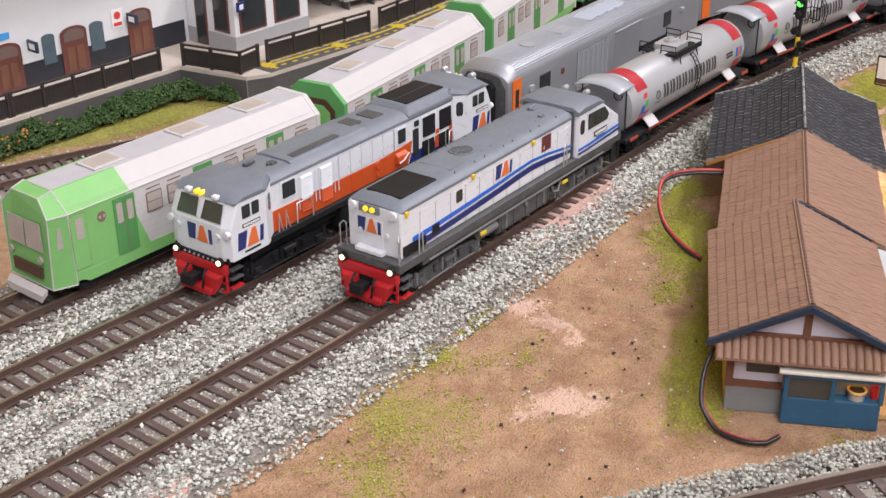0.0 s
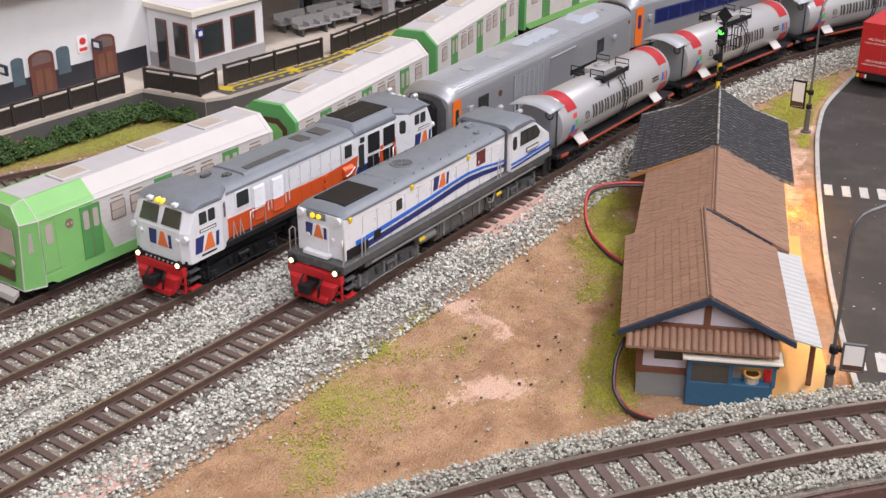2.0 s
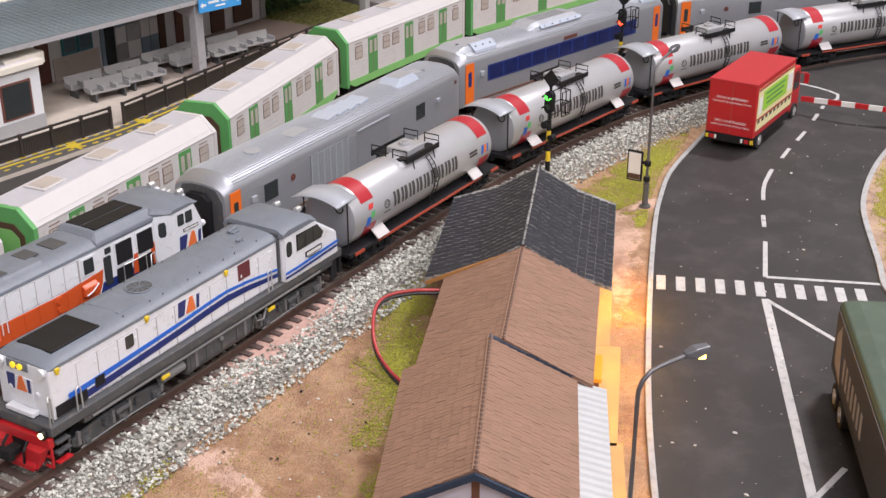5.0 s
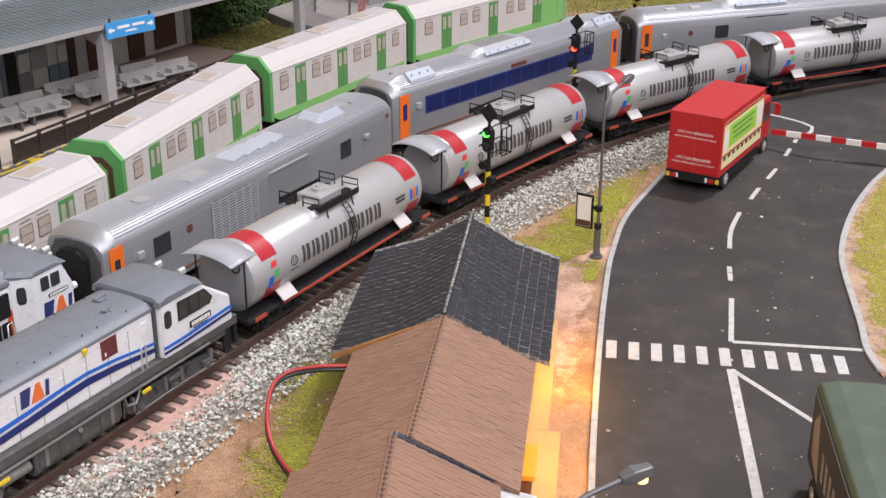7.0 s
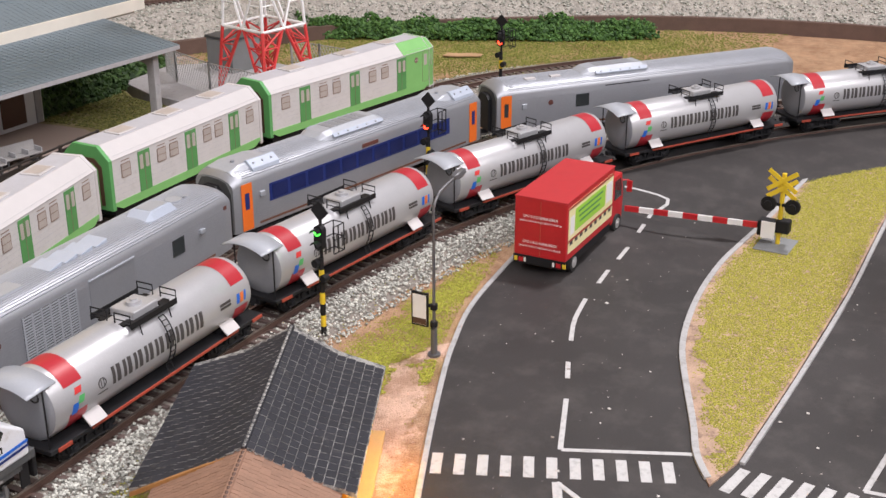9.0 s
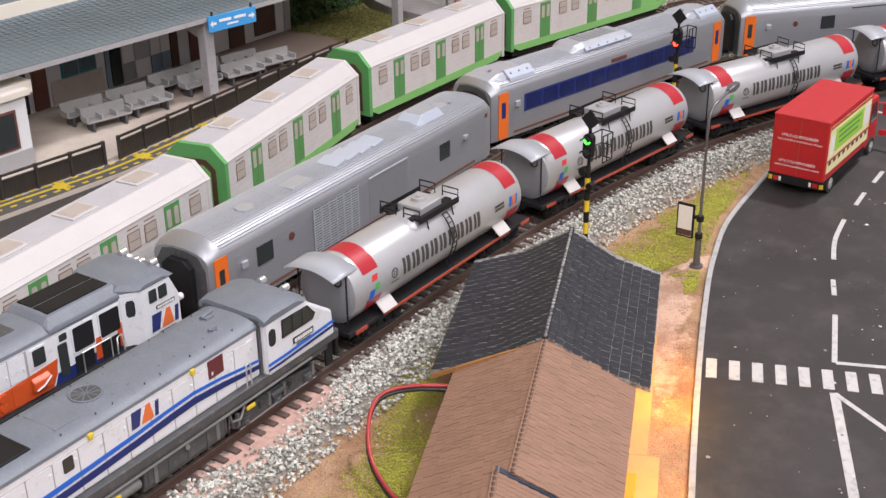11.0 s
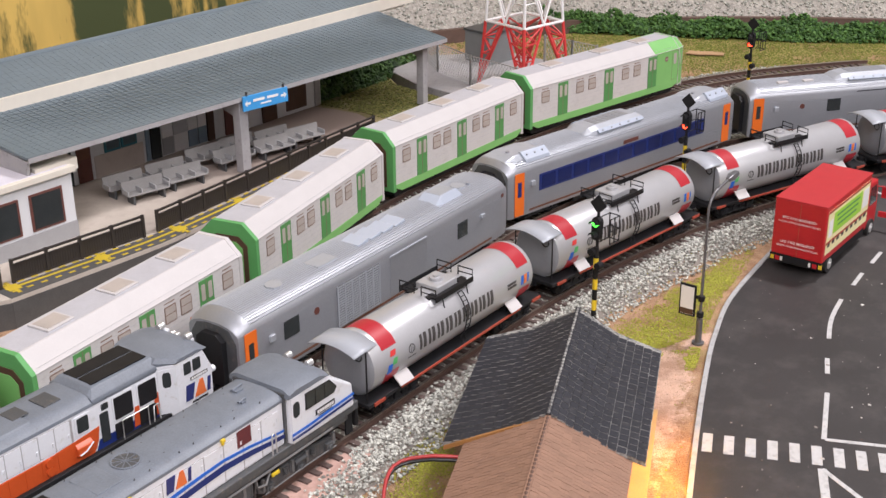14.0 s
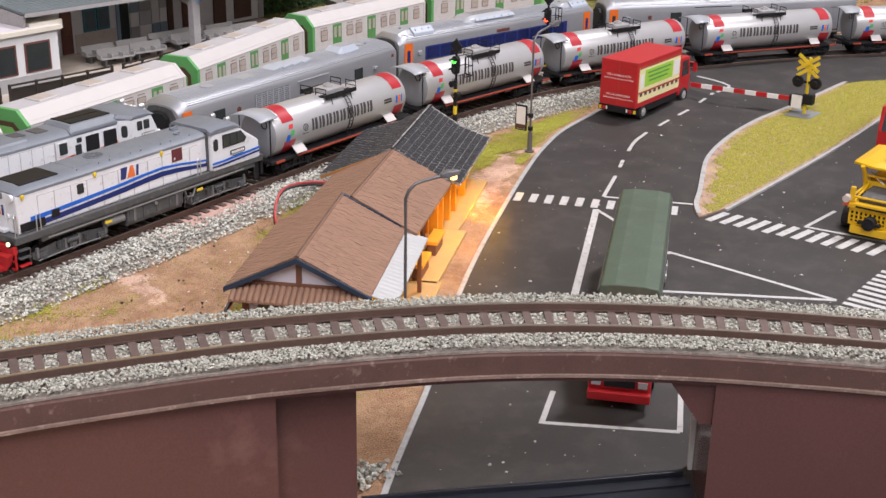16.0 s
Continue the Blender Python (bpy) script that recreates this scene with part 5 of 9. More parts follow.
    part("roof_slot", Geo().box(h0 + 1.9, h0 + 4.7, -0.72, -0.35, 4.17, 4.235), DECK_GREY, t, bevel=0.03)
    part("roof_hatch", Geo().box(1.25, 2.0, -0.45, 0.5, 4.1, 4.17), DECK_GREY, t, bevel=0.03)
    part("roof_hatch", Geo().box(-0.1, 0.6, -0.4, 0.4, 4.19, 4.235), DECK_GREY, t, bevel=0.03)
    part("radiator_hump", Geo().loft([[(x, y * k, z) for y, z in mirrored([(-1.27, 3.8), (-1.24, 3.98), (-0.94, top - 0.04), (-0.5, top)])] for x, k, top in ((2.75, 0.99, 4.12), (3.0, 1.0, 4.32), (h1 + 0.1, 1.0, 4.32))]), ROOF_GREY, t, bevel=0.04)
    for y in (-0.42, 0.42):
        part("radiator_mesh", Geo().box(3.15, h1 - 0.05, y - 0.38, y + 0.38, 4.3, 4.355), BLACK, t, "dark radiator mesh")
    part("horn", Geo().cyl((h0 + 0.15, 0.3, 4.2), (h0 + 0.7, 0.3, 4.2), 0.08, 10).box(h0 + 0.25, h0 + 0.55, 0.2, 0.4, 4.1, 4.2), DECK_GREY, t)
    part("roof_box", Geo().box(h0 + 0.9, h0 + 1.2, -0.5, -0.2, 4.1, 4.22).cyl((h0 + 0.75, -0.35, 4.17), (h0 + 1.0, -0.35, 4.17), 0.06, 8), DECK_GREY, t, bevel=0.02)
    fr = part("window_surround", plate(rect(h0 + 0.5, h0 + 1.42, 2.86, 3.74, 0.06), -1.22, 0.03), WHITE, t)
    part("side_window", plate(rect(h0 + 0.6, h0 + 1.32, 2.98, 3.64, 0.05), -1.25, 0.02), GLASS, fr)
    for xx in (h0 + 1.66, h0 + 2.85):
        for j in range(11):
            part("louvre", Geo().along_x([(-1.22, 2.05 + j * 0.14), (-1.30, 2.05 + j * 0.14), (-1.22, 2.16 + j * 0.14)], xx, xx + 0.66), ORANGE if j < 4 else WHITE, t)
    part("seam_backing", plate(rect(h0 + 3.98, 1.75, 2.68, 3.66), -1.22, 0.006), CONCRETE, t)
    for k, xx in enumerate(np.arange(h0 + 4.0, 1.2, 0.72)):
        part("hood_door", plate(rect(xx, xx + 0.68, 2.7, 3.64, 0.04), -1.22, 0.02), WHITE, t)
        part("hood_door", plate(rect(xx, xx + 0.68, 1.84, 2.58, 0.04), -1.234, 0.015), ORANGE, t)
        part("door_latch", Geo().box(xx + 0.56, xx + 0.62, -1.28, -1.23, 2.95, 3.1), WHITE, t)
    for xx in (h0 + 1.52, h0 + 2.5, h0 + 2.72, h0 + 3.66, h0 + 3.9):
        part("hinge_rod", Geo().tube([(xx, -1.26, 2.2), (xx, -1.26, 3.6)], 0.02, 5), WHITE, t)
    for k in range(2):
        part("lamp_cover", Geo().cyl((0.55, -1.22, 2.05 + k * 0.36), (0.55, -1.32, 2.05 + k * 0.36), 0.17, 14), ORANGE, t, smooth=40)
    sq = part("window_surround", plate(rect(1.86, 2.56, 2.84, 3.62, 0.05), -1.22, 0.03), WHITE, t)
    part("radiator_window", plate(rect(1.95, 2.47, 2.92, 3.54, 0.05), -1.25, 0.02), GLASS, sq)
    part("cabinet_window", plate(rect(3.02, 3.42, 1.98, 3.24, 0.05), -1.22, 0.03), GLASS, t)
    part("cabinet_window", plate(rect(3.14, 3.46, 3.34, 3.6, 0.03), -1.22, 0.03), GLASS, t)
    for a, b in ((3.72, 4.62), (4.94, 5.84)):
        rim = part("window_surround", plate(rect(a - 0.07, b + 0.07, 2.56, 3.66, 0.06), -1.22, 0.025), WHITE, t)
        part("radiator_window", plate(rect(a, b, 2.64, 3.58, 0.06), -1.245, 0.02), BLACK, rim, "dark radiator window")
        part("lower_grille", plate(rect(a - 0.05, b - 0.1, 1.82, 2.48, 0.04), -1.238, 0.03), BLACK, t)
    part("hose_box", Geo().loft([[(1.74, y, z) for y, z in ((-1.22, 2.0), (-1.42, 2.05), (-1.42, 2.4), (-1.22, 2.55))], [(2.5, y, z) for y, z in ((-1.22, 2.0), (-1.42, 2.05), (-1.42, 2.4), (-1.22, 2.55))]]), ORANGE, t, bevel=0.04)
    part("hose", Geo().tube([(1.8, -1.44, 2.12), (2.1, -1.46, 2.2), (2.46, -1.44, 2.42)], 0.03), WHITE, t)
    for s in (-1, 1):
        for a in (0.15, 0.55):
            handrail(t, [(h0 + a, s * 1.38, 1.7), (h0 + a + 0.05, s * 1.38, 2.55), (h0 + a + 0.25, s * 1.38, 1.7)])
        handrail(t, [(h0 + 1.2, s * 1.4, 1.7), (h0 + 1.22, s * 1.4, 2.62), (h0 + 2.1, s * 1.4, 2.62), (h0 + 2.14, s * 1.4, 1.7)])
        handrail(t, [(h1 - 2.0, s * 1.4, 1.7), (h1 - 2.0, s * 1.4, 2.6), (h1 - 0.7, s * 1.4, 2.6), (h1 - 0.7, s * 1.4, 1.7)])
        handrail(t, [(h1 - 0.45, s * 1.4, 1.7), (h1 - 0.42, s * 1.4, 2.45), (h1 - 0.2, s * 1.4, 2.5), (h1 - 0.12, s * 1.4, 1.7)])
    return t


blue_locomotive(on_line(BLUE_LINE, 2.0, 19.0))
orange_locomotive(on_line(ORANGE_LINE, -1.25, 16.15))


def tank_wagon(m, length, label):
    """A silver bogie tank car with red bands, walkway, ladder, end hood."""
    t = thing("tank_wagon", m, label, "tank wagon", "tank wagons")
    x0, x1 = -length / 2, length / 2
    part("underframe", Geo().box(x0 + 0.05, x1 - 0.3, -1.4, 1.4, 0.92, 1.1), BLACK, t, bevel=0.03)
    for s in (-1, 1):
        part("red_sill", Geo().box(x0 + 2.2, x1 - 2.2, s * 1.4, s * 1.46, 1.0, 1.1), DECK_RED, t, "red-brown side sill")
        for e in (x0 + 0.4, x1 - 1.1):
            part("sill_end", Geo().box(e, e + 0.7, s * 1.4, s * 1.46, 0.94, 1.08), DECK_RED, t)
    part("center_sill", Geo().box(x0, x1, -0.35, 0.35, 0.7, 0.95), BLACK, t)
    for x in (x0, x1):
        part("coupler", Geo().box(x - 0.3, x + 0.3, -0.16, 0.16, 0.72, 0.95), BLACK, t)
    for x in (x0 + 2.3, x1 - 2.3):
        bogie(t, x, (-0.95, 0.95), BLACK, half=0.98, r=0.46)
    r, zc, a, b = 1.42, 2.42, x0 + 0.5, x1 - 1.0
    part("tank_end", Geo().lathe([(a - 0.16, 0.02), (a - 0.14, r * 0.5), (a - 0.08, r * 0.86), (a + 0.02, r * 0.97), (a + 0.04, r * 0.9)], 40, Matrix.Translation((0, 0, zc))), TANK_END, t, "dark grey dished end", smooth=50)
    shell = Geo().lathe([(a + 0.03, r * 0.9), (a + 0.02, r * 0.975), (a + 0.12, r), (b - 0.12, r), (b - 0.02, r * 0.97), (b + 0.1, r * 0.84), (b + 0.18, r * 0.5)], 40, Matrix.Translation((0, 0, zc)))
    part("tank_barrel", shell, TANK, t, "silver-grey barrel", smooth=50)
    for k0, k1 in ((a + 0.7, a + 1.65), (b - 1.25, b - 0.3)):
        ring = [[(x, (r + 0.01) * math.sin(radians(q)), zc + (r + 0.01) * math.cos(radians(q))) for q in np.linspace(-60, 60, 31)] for x in (k0, k1)]
        g = Geo()
        n = 31
        g.add([p for rr in ring for p in rr], [(i, i + 1, n + i + 1, n + i) for i in range(n - 1)])
        part("red_band", g, TANK_RED, t, "red band", smooth=60)
        ring = [[(x, (r + 0.01) * math.sin(radians(q)), zc + (r + 0.01) * math.cos(radians(q))) for q in np.linspace(104, 256, 21)] for x in (k0, k1)]
        n = 21
        part("red_band", Geo().add([p for rr in ring for p in rr], [(i, i + 1, n + i + 1, n + i) for i in range(n - 1)]), TANK_RED, t, smooth=60)

    def decal(x0_, x1_, z0_, z1_, mat, slant=0.0, name="letter_bar", lift=0.014):
        q0, q1 = [math.degrees(math.acos(max(-1, min(1, (z - zc) / r)))) for z in (z0_, z1_)]
        rows = []
        for q in np.linspace(q0, q1, 5):
            u = (q - q0) / (q1 - q0)
            rows.append([(x + slant * u, -(r + lift) * math.sin(radians(q)), zc + (r + lift) * math.cos(radians(q))) for x in (x0_, x1_)])
        part(name, Geo().add([p for rr in rows for p in rr], [(2 * i, 2 * i + 1, 2 * i + 3, 2 * i + 2) for i in range(4)]), mat, t, smooth=60)

    # the oil company's mark and name as plain shapes
    decal(a + 0.78, a + 1.1, zc - 0.42, zc + 0.0, BLUE, 0.12, "logo_mark")
    decal(a + 1.15, a + 1.45, zc - 0.1, zc + 0.2, LOGO_GREEN, 0.1, "logo_mark")
    decal(a + 1.05, a + 1.4, zc + 0.32, zc + 0.55, LOGO_RED, 0.1, "logo_mark")
    step = 0.645
    for k in range(9):
        xx = a + 3.05 + k * step
        for u, w in ((0.0, 0.27), (0.41, 0.34)):
            decal(xx + step * u, xx + step * (u + w), zc - 0.18, zc + 0.5, TEXT_DARK, 0.04)
    ring = [(a + 2.5 + 0.2 * math.cos(q), 0.14 + 0.2 * math.sin(q)) for q in np.linspace(0, 2 * math.pi, 15)]
    part("emblem_ring", Geo().tube([(x, -math.sqrt((r + 0.012) ** 2 - z * z), zc + z) for x, z in ring], 0.02, 5), TEXT_DARK, t)
    for dx in (-0.08, 0.06):
        decal(a + 2.5 + dx, a + 2.54 + dx, zc - 0.02, zc + 0.3, TEXT_DARK, name="emblem_line")
    decal(a + 2.22, a + 2.78, zc - 0.24, zc - 0.19, TEXT_DARK, name="emblem_line")
    for k in range(2):
        decal(b - 2.3, b - 1.55, zc + 0.0 + k * 0.16, zc + 0.12 + k * 0.16, TEXT_DARK, name="number_bar")
    decal(b - 1.15, b - 0.95, zc - 0.15, zc + 0.3, BLUE, 0.06, "logo_mark")
    decal(b - 0.9, b - 0.68, zc - 0.15, zc + 0.3, LOGO_ORANGE, 0.06, "logo_mark")
    decal(b - 0.62, b - 0.5, zc - 0.15, zc + 0.3, BLUE, 0.06, "logo_mark")
    # front shelter hood
    n = 17
    vis = [[(x, y, zc + r + 0.05 - 0.24 * (y / 1.2) ** 2 - 0.05 * max(0, a - x)) for y in np.linspace(-1.28, 1.28, n)] for x in (a - 1.1, a - 0.4, a + 0.35)]
    g = Geo()
    g.add([p for rr in vis for p in rr], [(j * n + i, j * n + i + 1, (j + 1) * n + i + 1, (j + 1) * n + i) for j in range(2) for i in range(n - 1)])
    hood = part("end_hood", g, HOOD_GREY, t, "silver sheet hood over the end platform", smooth=60)
    sol = hood.modifiers.new("sheet", "SOLIDIFY")
    sol.thickness = 0.05 * CM
    part("hood_post", Geo().tube([(a - 0.3, -1.2, 1.1), (a - 0.3, -1.2, zc + 1.2)], 0.035), BLACK, t)
    part("hood_post", Geo().tube([(a - 0.3, 1.2, 1.1), (a - 0.3, 1.2, zc + 1.2)], 0.035), BLACK, t)
    part("brake_wheel", Geo().tube([(a - 0.3, -0.75 + 0.22 * math.cos(q), zc + 0.75 + 0.22 * math.sin(q)) for q in np.linspace(0, 2 * math.pi, 13)], 0.03), BLACK, t)
    # saddle plates on the flanks
    for x in (a + 1.95, b - 1.7):
        for s in (-1, 1):
            part("saddle_plate", Geo().loft([[(x - 0.45, s * 1.12, 1.62), (x + 0.45, s * 1.12, 1.62), (x + 0.45, s * 1.15, 1.66), (x - 0.45, s * 1.15, 1.66)], [(x - 0.45, s * 1.56, 1.2), (x + 0.45, s * 1.56, 1.2), (x + 0.45, s * 1.6, 1.24), (x - 0.45, s * 1.6, 1.24)]]), CARD, t, "pale sloping plate")
        part("saddle", Geo().box(x - 0.3, x + 0.3, -1.1, 1.1, 1.08, 1.6), BLACK, t)
    # dome, walkway and ladder
    mx = (a + b) / 2 + 0.1
    part("manway_plinth", Geo().box(mx - 0.75, mx + 0.75, -0.62, 0.62, zc + r - 0.2, zc + r + 0.22), TANK, t, bevel=0.06)
    part("dome", Geo().cyl((mx, 0, zc + r + 0.18), (mx, 0, zc + r + 0.36), 0.32, 20).cyl((mx, 0, zc + r + 0.3), (mx, 0, zc + r + 0.44), 0.16, 14), TANK, t, smooth=40)
    zt = zc + r
    w = part("walkway", Geo().box(mx - 1.25, mx + 1.25, -1.0, -0.66, zt - 0.12, zt - 0.05), BLACK, t, "black top walkway")
    part("walkway_board", Geo().box(mx - 1.25, mx + 1.25, 0.66, 1.0, zt - 0.12, zt - 0.05), BLACK, w)
    for q in (-1, 1):
        part("walkway_board", Geo().box(mx + q * 0.85, mx + q * 1.4, -0.66, 0.66, zt - 0.12, zt - 0.05), BLACK, w)
        part("toe_board", Geo().box(mx - 1.42, mx + 1.42, q * 1.0, q * 1.04, zt - 0.16, zt + 0.1), BLACK, w)
    for s in (-1, 1):
        for q in (-1, 1):
            part("railing", Geo().tube([(mx + q * 1.4, s * 1.0, zt - 0.1), (mx + q * 1.4, s * 1.0, zt + 0.42), (mx + q * 1.4, s * 0.2, zt + 0.42), (mx + q * 1.4, s * 0.2, zt - 0.1)], 0.035).tube([(mx + q * 1.4, s * 1.0, zt + 0.16), (mx + q * 1.4, s * 0.2, zt + 0.16)], 0.025), BLACK, w)
        part("walkway_leg", Geo().tube([(mx - 0.9, s * 1.0, zt - 0.12), (mx - 0.9, s * 1.12, zc + 0.8)], 0.03).tube([(mx + 0.9, s * 1.0, zt - 0.12), (mx + 0.9, s * 1.12, zc + 0.8)], 0.03), BLACK, w)
    g = Geo()
    arc = [((r + 0.12) * math.sin(radians(q)), zc + (r + 0.12) * math.cos(radians(q))) for q in np.linspace(42, 128, 11)]
    for dx in (-0.16, 0.16):
        g.tube([(mx + 0.35 + dx, -y, z) for y, z in arc] + [(mx + 0.35 + dx, -1.35, 1.1)], 0.028)
    for y, z in arc:
        g.tube([(mx + 0.19, -y, z), (mx + 0.51, -y, z)], 0.02)
    part("ladder", g, BLACK, t, "black ladder", smooth=60)
    return t


TANK_LABEL = "silver-grey model tank wagon with red bands, black walkway and ladder"
tank_a = None
for i in range(5):
    span = 14.1
    s0 = BLUE_LINE.s_of(20.05) - 0.65 + i * 14.75
    xa, xb = BLUE_LINE.at(s0 + 0.4)[0], BLUE_LINE.at(s0 + span)[0]
    m = on_line(BLUE_LINE, xa, xb)
    tank_a = tank_wagon(m, 13.7, TANK_LABEL) if tank_a is None else copy_thing(tank_a, m) and tank_a


# ---- green commuter train: folded card cars ----
def commuter_car(m, length, cab, label):
    t = thing("commuter_car", m, label, "train car", "commuter train cars")
    x0, x1 = -length / 2, length / 2
    hw, sk, zs, zr = 1.5, 0.85, 3.35, 4.05
    nose = 0.95 if cab else 0.25
    n0 = x0 + (nose if cab == "front" else 0.22)
    n1 = x1 - (nose if cab == "rear" else 0.22)
    part("body", Geo().along_x(mirrored([(-hw, sk), (-hw, zs)]), n0, n1), CARD_SIDE, t, "off-white printed card sides")
    roof = [(-hw - 0.02, zs - 0.02), (hw + 0.02, zs - 0.02), (0.78, zr), (-0.78, zr)]
    part("roof", Geo().along_x(roof, n0, n1), CARD, t, "white folded card roof", bevel=0.02)
    part("roof_panel", Geo().box(n0 + 0.1, n1 - 0.1, -0.7, 0.7, zr - 0.02, zr + 0.012), CARD_ROOF, t)
    for k in (0.2, 0.5, 0.8) if not cab else (0.22, 0.55, 0.82):
        x = n0 + (n1 - n0) * k
        part("air_unit", Geo().box(x - 0.75, x + 0.75, -0.55, 0.55, zr, zr + 0.09), CARD, t, "card roof unit", bevel=0.03)
        part("air_unit_top", Geo().box(x - 0.62, x + 0.62, -0.42, 0.42, zr + 0.085, zr + 0.105), PRINT_PANE, t)
    for s in (-1, 1):
        part("skirt", Geo().box(n0, n1, s * hw, s * (hw + 0.02), sk - 0.02, sk + 0.2), GREEN, t, "green lower band")
        part("lower_skirt", Geo().along_y([(n0 + 0.1, sk), (n1 - 0.1, sk), (n1 - 0.6, sk - 0.25), (n0 + 0.6, sk - 0.25)], s * (hw - 0.05), s * (hw + 0.015)), GREEN, t)
        grid = (n1 - n0) / 14.05
        for u in (2.7, 6.97, 11.3):
            x = n0 + u * grid
            on_green = (cab == "front" and u < 3) or (cab == "rear" and u > 11)
            d = part("door", plate(rect(x - 0.5, x + 0.5, sk + 0.2, 3.24), s * (hw + 0.014 * on_green), 0.03, s), DARK_GREEN, t, "green double door")
            for q in (-0.25, 0.25):
                part("door_window", plate(rect(x + q - 0.14, x + q + 0.14, 2.28, 3.05, 0.07), s * (hw + 0.03 + 0.014 * on_green), 0.012, s), PRINT_PANE, d)
            part("door_seam", plate(rect(x - 0.015, x + 0.015, sk + 0.2, 3.2), s * (hw + 0.03 + 0.014 * on_green), 0.008, s), PRINT_BROWN, d)
        for u in (1.14, 4.25, 5.37, 8.58, 9.73, 13.0):
            if (cab == "front" and u < 3) or (cab == "rear" and u > 11):
                continue
            x = n0 + u * grid
            w = part("window", plate(rect(x - 0.39, x + 0.39, 2.2, 2.98, 0.06), s * hw, 0.022, s), PRINT_BROWN, t, "brown-framed window")
            part("pane", plate(rect(x - 0.34, x + 0.34, 2.25, 2.58), s * (hw + 0.022), 0.008, s), PRINT_PANE, w)
            part("pane", plate(rect(x - 0.34, x + 0.34, 2.62, 2.93), s * (hw + 0.022), 0.008, s), PRINT_PANE, w)
            part("vent_strip", plate(rect(x - 0.34, x + 0.34, 3.1, 3.15), s * hw, 0.012, s), PRINT_BROWN, t)
        for k in range(9):
            z = sk + 0.55 + k * 0.27
            part("print_line", plate(rect(n0 + 0.1, n1 - 0.1, z, z + 0.012), s * hw, 0.004, s), CARD_ROOF, t)
        part("fold_edge", Geo().tube([(n0, s * (hw + 0.01), zs), (n1, s * (hw + 0.01), zs)], 0.022, 5), CARD, t)
    # green end rims round the gangways; front ones coloured darker to stand for shade
    prof = [(-hw - 0.03, sk - 0.2), (hw + 0.03, sk - 0.2), (hw + 0.03, zs), (0.8, zr + 0.02), (-0.8, zr + 0.02), (-hw - 0.03, zs)]
    for x, end in ((x0, "front"), (x1, "rear")):
        if cab == end:
            f = -1 if end == "front" else 1
            xb = n0 if f < 0 else n1
            ring = [(xb - f * 0.02, y, z) for y, z in prof]
            tip = [(x + f * (0.0 if 1.2 < z < 2.2 else (-0.38 if z > 3.8 else (-0.22 if z > 3 else -0.1))), y * (0.95 if z > 3.8 else (0.86 if z > 3 else 0.8)), z - (0.12 if z > 3.8 else 0.0)) for y, z in prof]
            part("cab_front", Geo().loft([ring, tip]), GREEN, t, "green folded card cab front", bevel=0.02)
            for y0, y1 in ((-1.0, -0.05), (0.05, 1.0)):
                xx = lambda z: x + f * (-0.12 - 0.06 * (z - 2.0))  # noqa: E731
                g = Geo().loft([[(xx(2.05) + f * 0.02, y0, 2.05), (xx(2.05) + f * 0.02, y1, 2.05), (xx(3.1) + f * 0.03, y1 * 0.93, 3.1), (xx(3.1) + f * 0.03, y0 * 0.93, 3.1)], [(xx(2.05) + f * 0.05, y0, 2.05), (xx(2.05) + f * 0.05, y1, 2.05), (xx(3.1) + f * 0.06, y1 * 0.93, 3.1), (xx(3.1) + f * 0.06, y0 * 0.93, 3.1)]])
                part("windscreen", g, PRINT_PANE, t, "printed grey windscreen")
            for y, z in prof:
                k = [(xb - f * 0.02, y, z), (x + f * (0.0 if 1.2 < z < 2.2 else (-0.38 if z > 3.8 else (-0.22 if z > 3 else -0.1))), y * (0.95 if z > 3.8 else (0.86 if z > 3 else 0.8)), z - (0.12 if z > 3.8 else 0.0))]
                part("fold_edge", Geo().tube(k, 0.03, 5), CARD, t, "pale worn paper fold")
            part("fold_edge", Geo().tube([ring[i % 6] for i in range(7)], 0.028, 5), CARD, t)
            part("fold_edge", Geo().tube([tip[i % 6] for i in range(7)], 0.028, 5), CARD, t)
            part("bumper_grille", Geo().box(x - 0.02 if f < 0 else x - 0.08, x + 0.08 if f < 0 else x + 0.02, -0.8, 0.8, 1.0, 1.45), BROWN_DARK, t)
            part("cow_catcher", Geo().loft([[(x + f * 0.05, y, z) for y, z in ((-1.05, 0.5), (1.05, 0.5), (1.1, 0.7), (-1.1, 0.7))], [(x + f * 0.28, y, z) for y, z in ((-0.95, 0.22), (0.95, 0.22), (1.05, 0.5), (-1.05, 0.5))]]), CARD, t)
            for s in (-1, 1):
                part("head_light", Geo().cyl((x + f * 0.02, s * 0.85, 1.75), (x - f * 0.05, s * 0.85, 1.75), 0.13, 12), PRINT_PANE, t)
                a, b = sorted((xb - f * 0.03, xb - f * 3.73))
                green = [(a, sk - 0.1), (b, sk - 0.1), (b - 1.04 if f < 0 else b, zs), (a, zs)] if f < 0 else [(a, sk - 0.1), (b, sk - 0.1), (b, zs), (a + 1.04, zs)]
                part("green_flank", plate(green, s * hw, 0.012, s), GREEN, t, "green painted flank")
                part("cab_door", plate(rect(xb - f * 0.42 - 0.37, xb - f * 0.42 + 0.37, sk + 0.3, 3.24, 0.03), s * (hw + 0.012), 0.008, s), PRINT_BROWN, t)
                part("cab_door_leaf", plate(rect(xb - f * 0.42 - 0.35, xb - f * 0.42 + 0.35, sk + 0.32, 3.22, 0.03), s * (hw + 0.02), 0.006, s), GREEN, t)
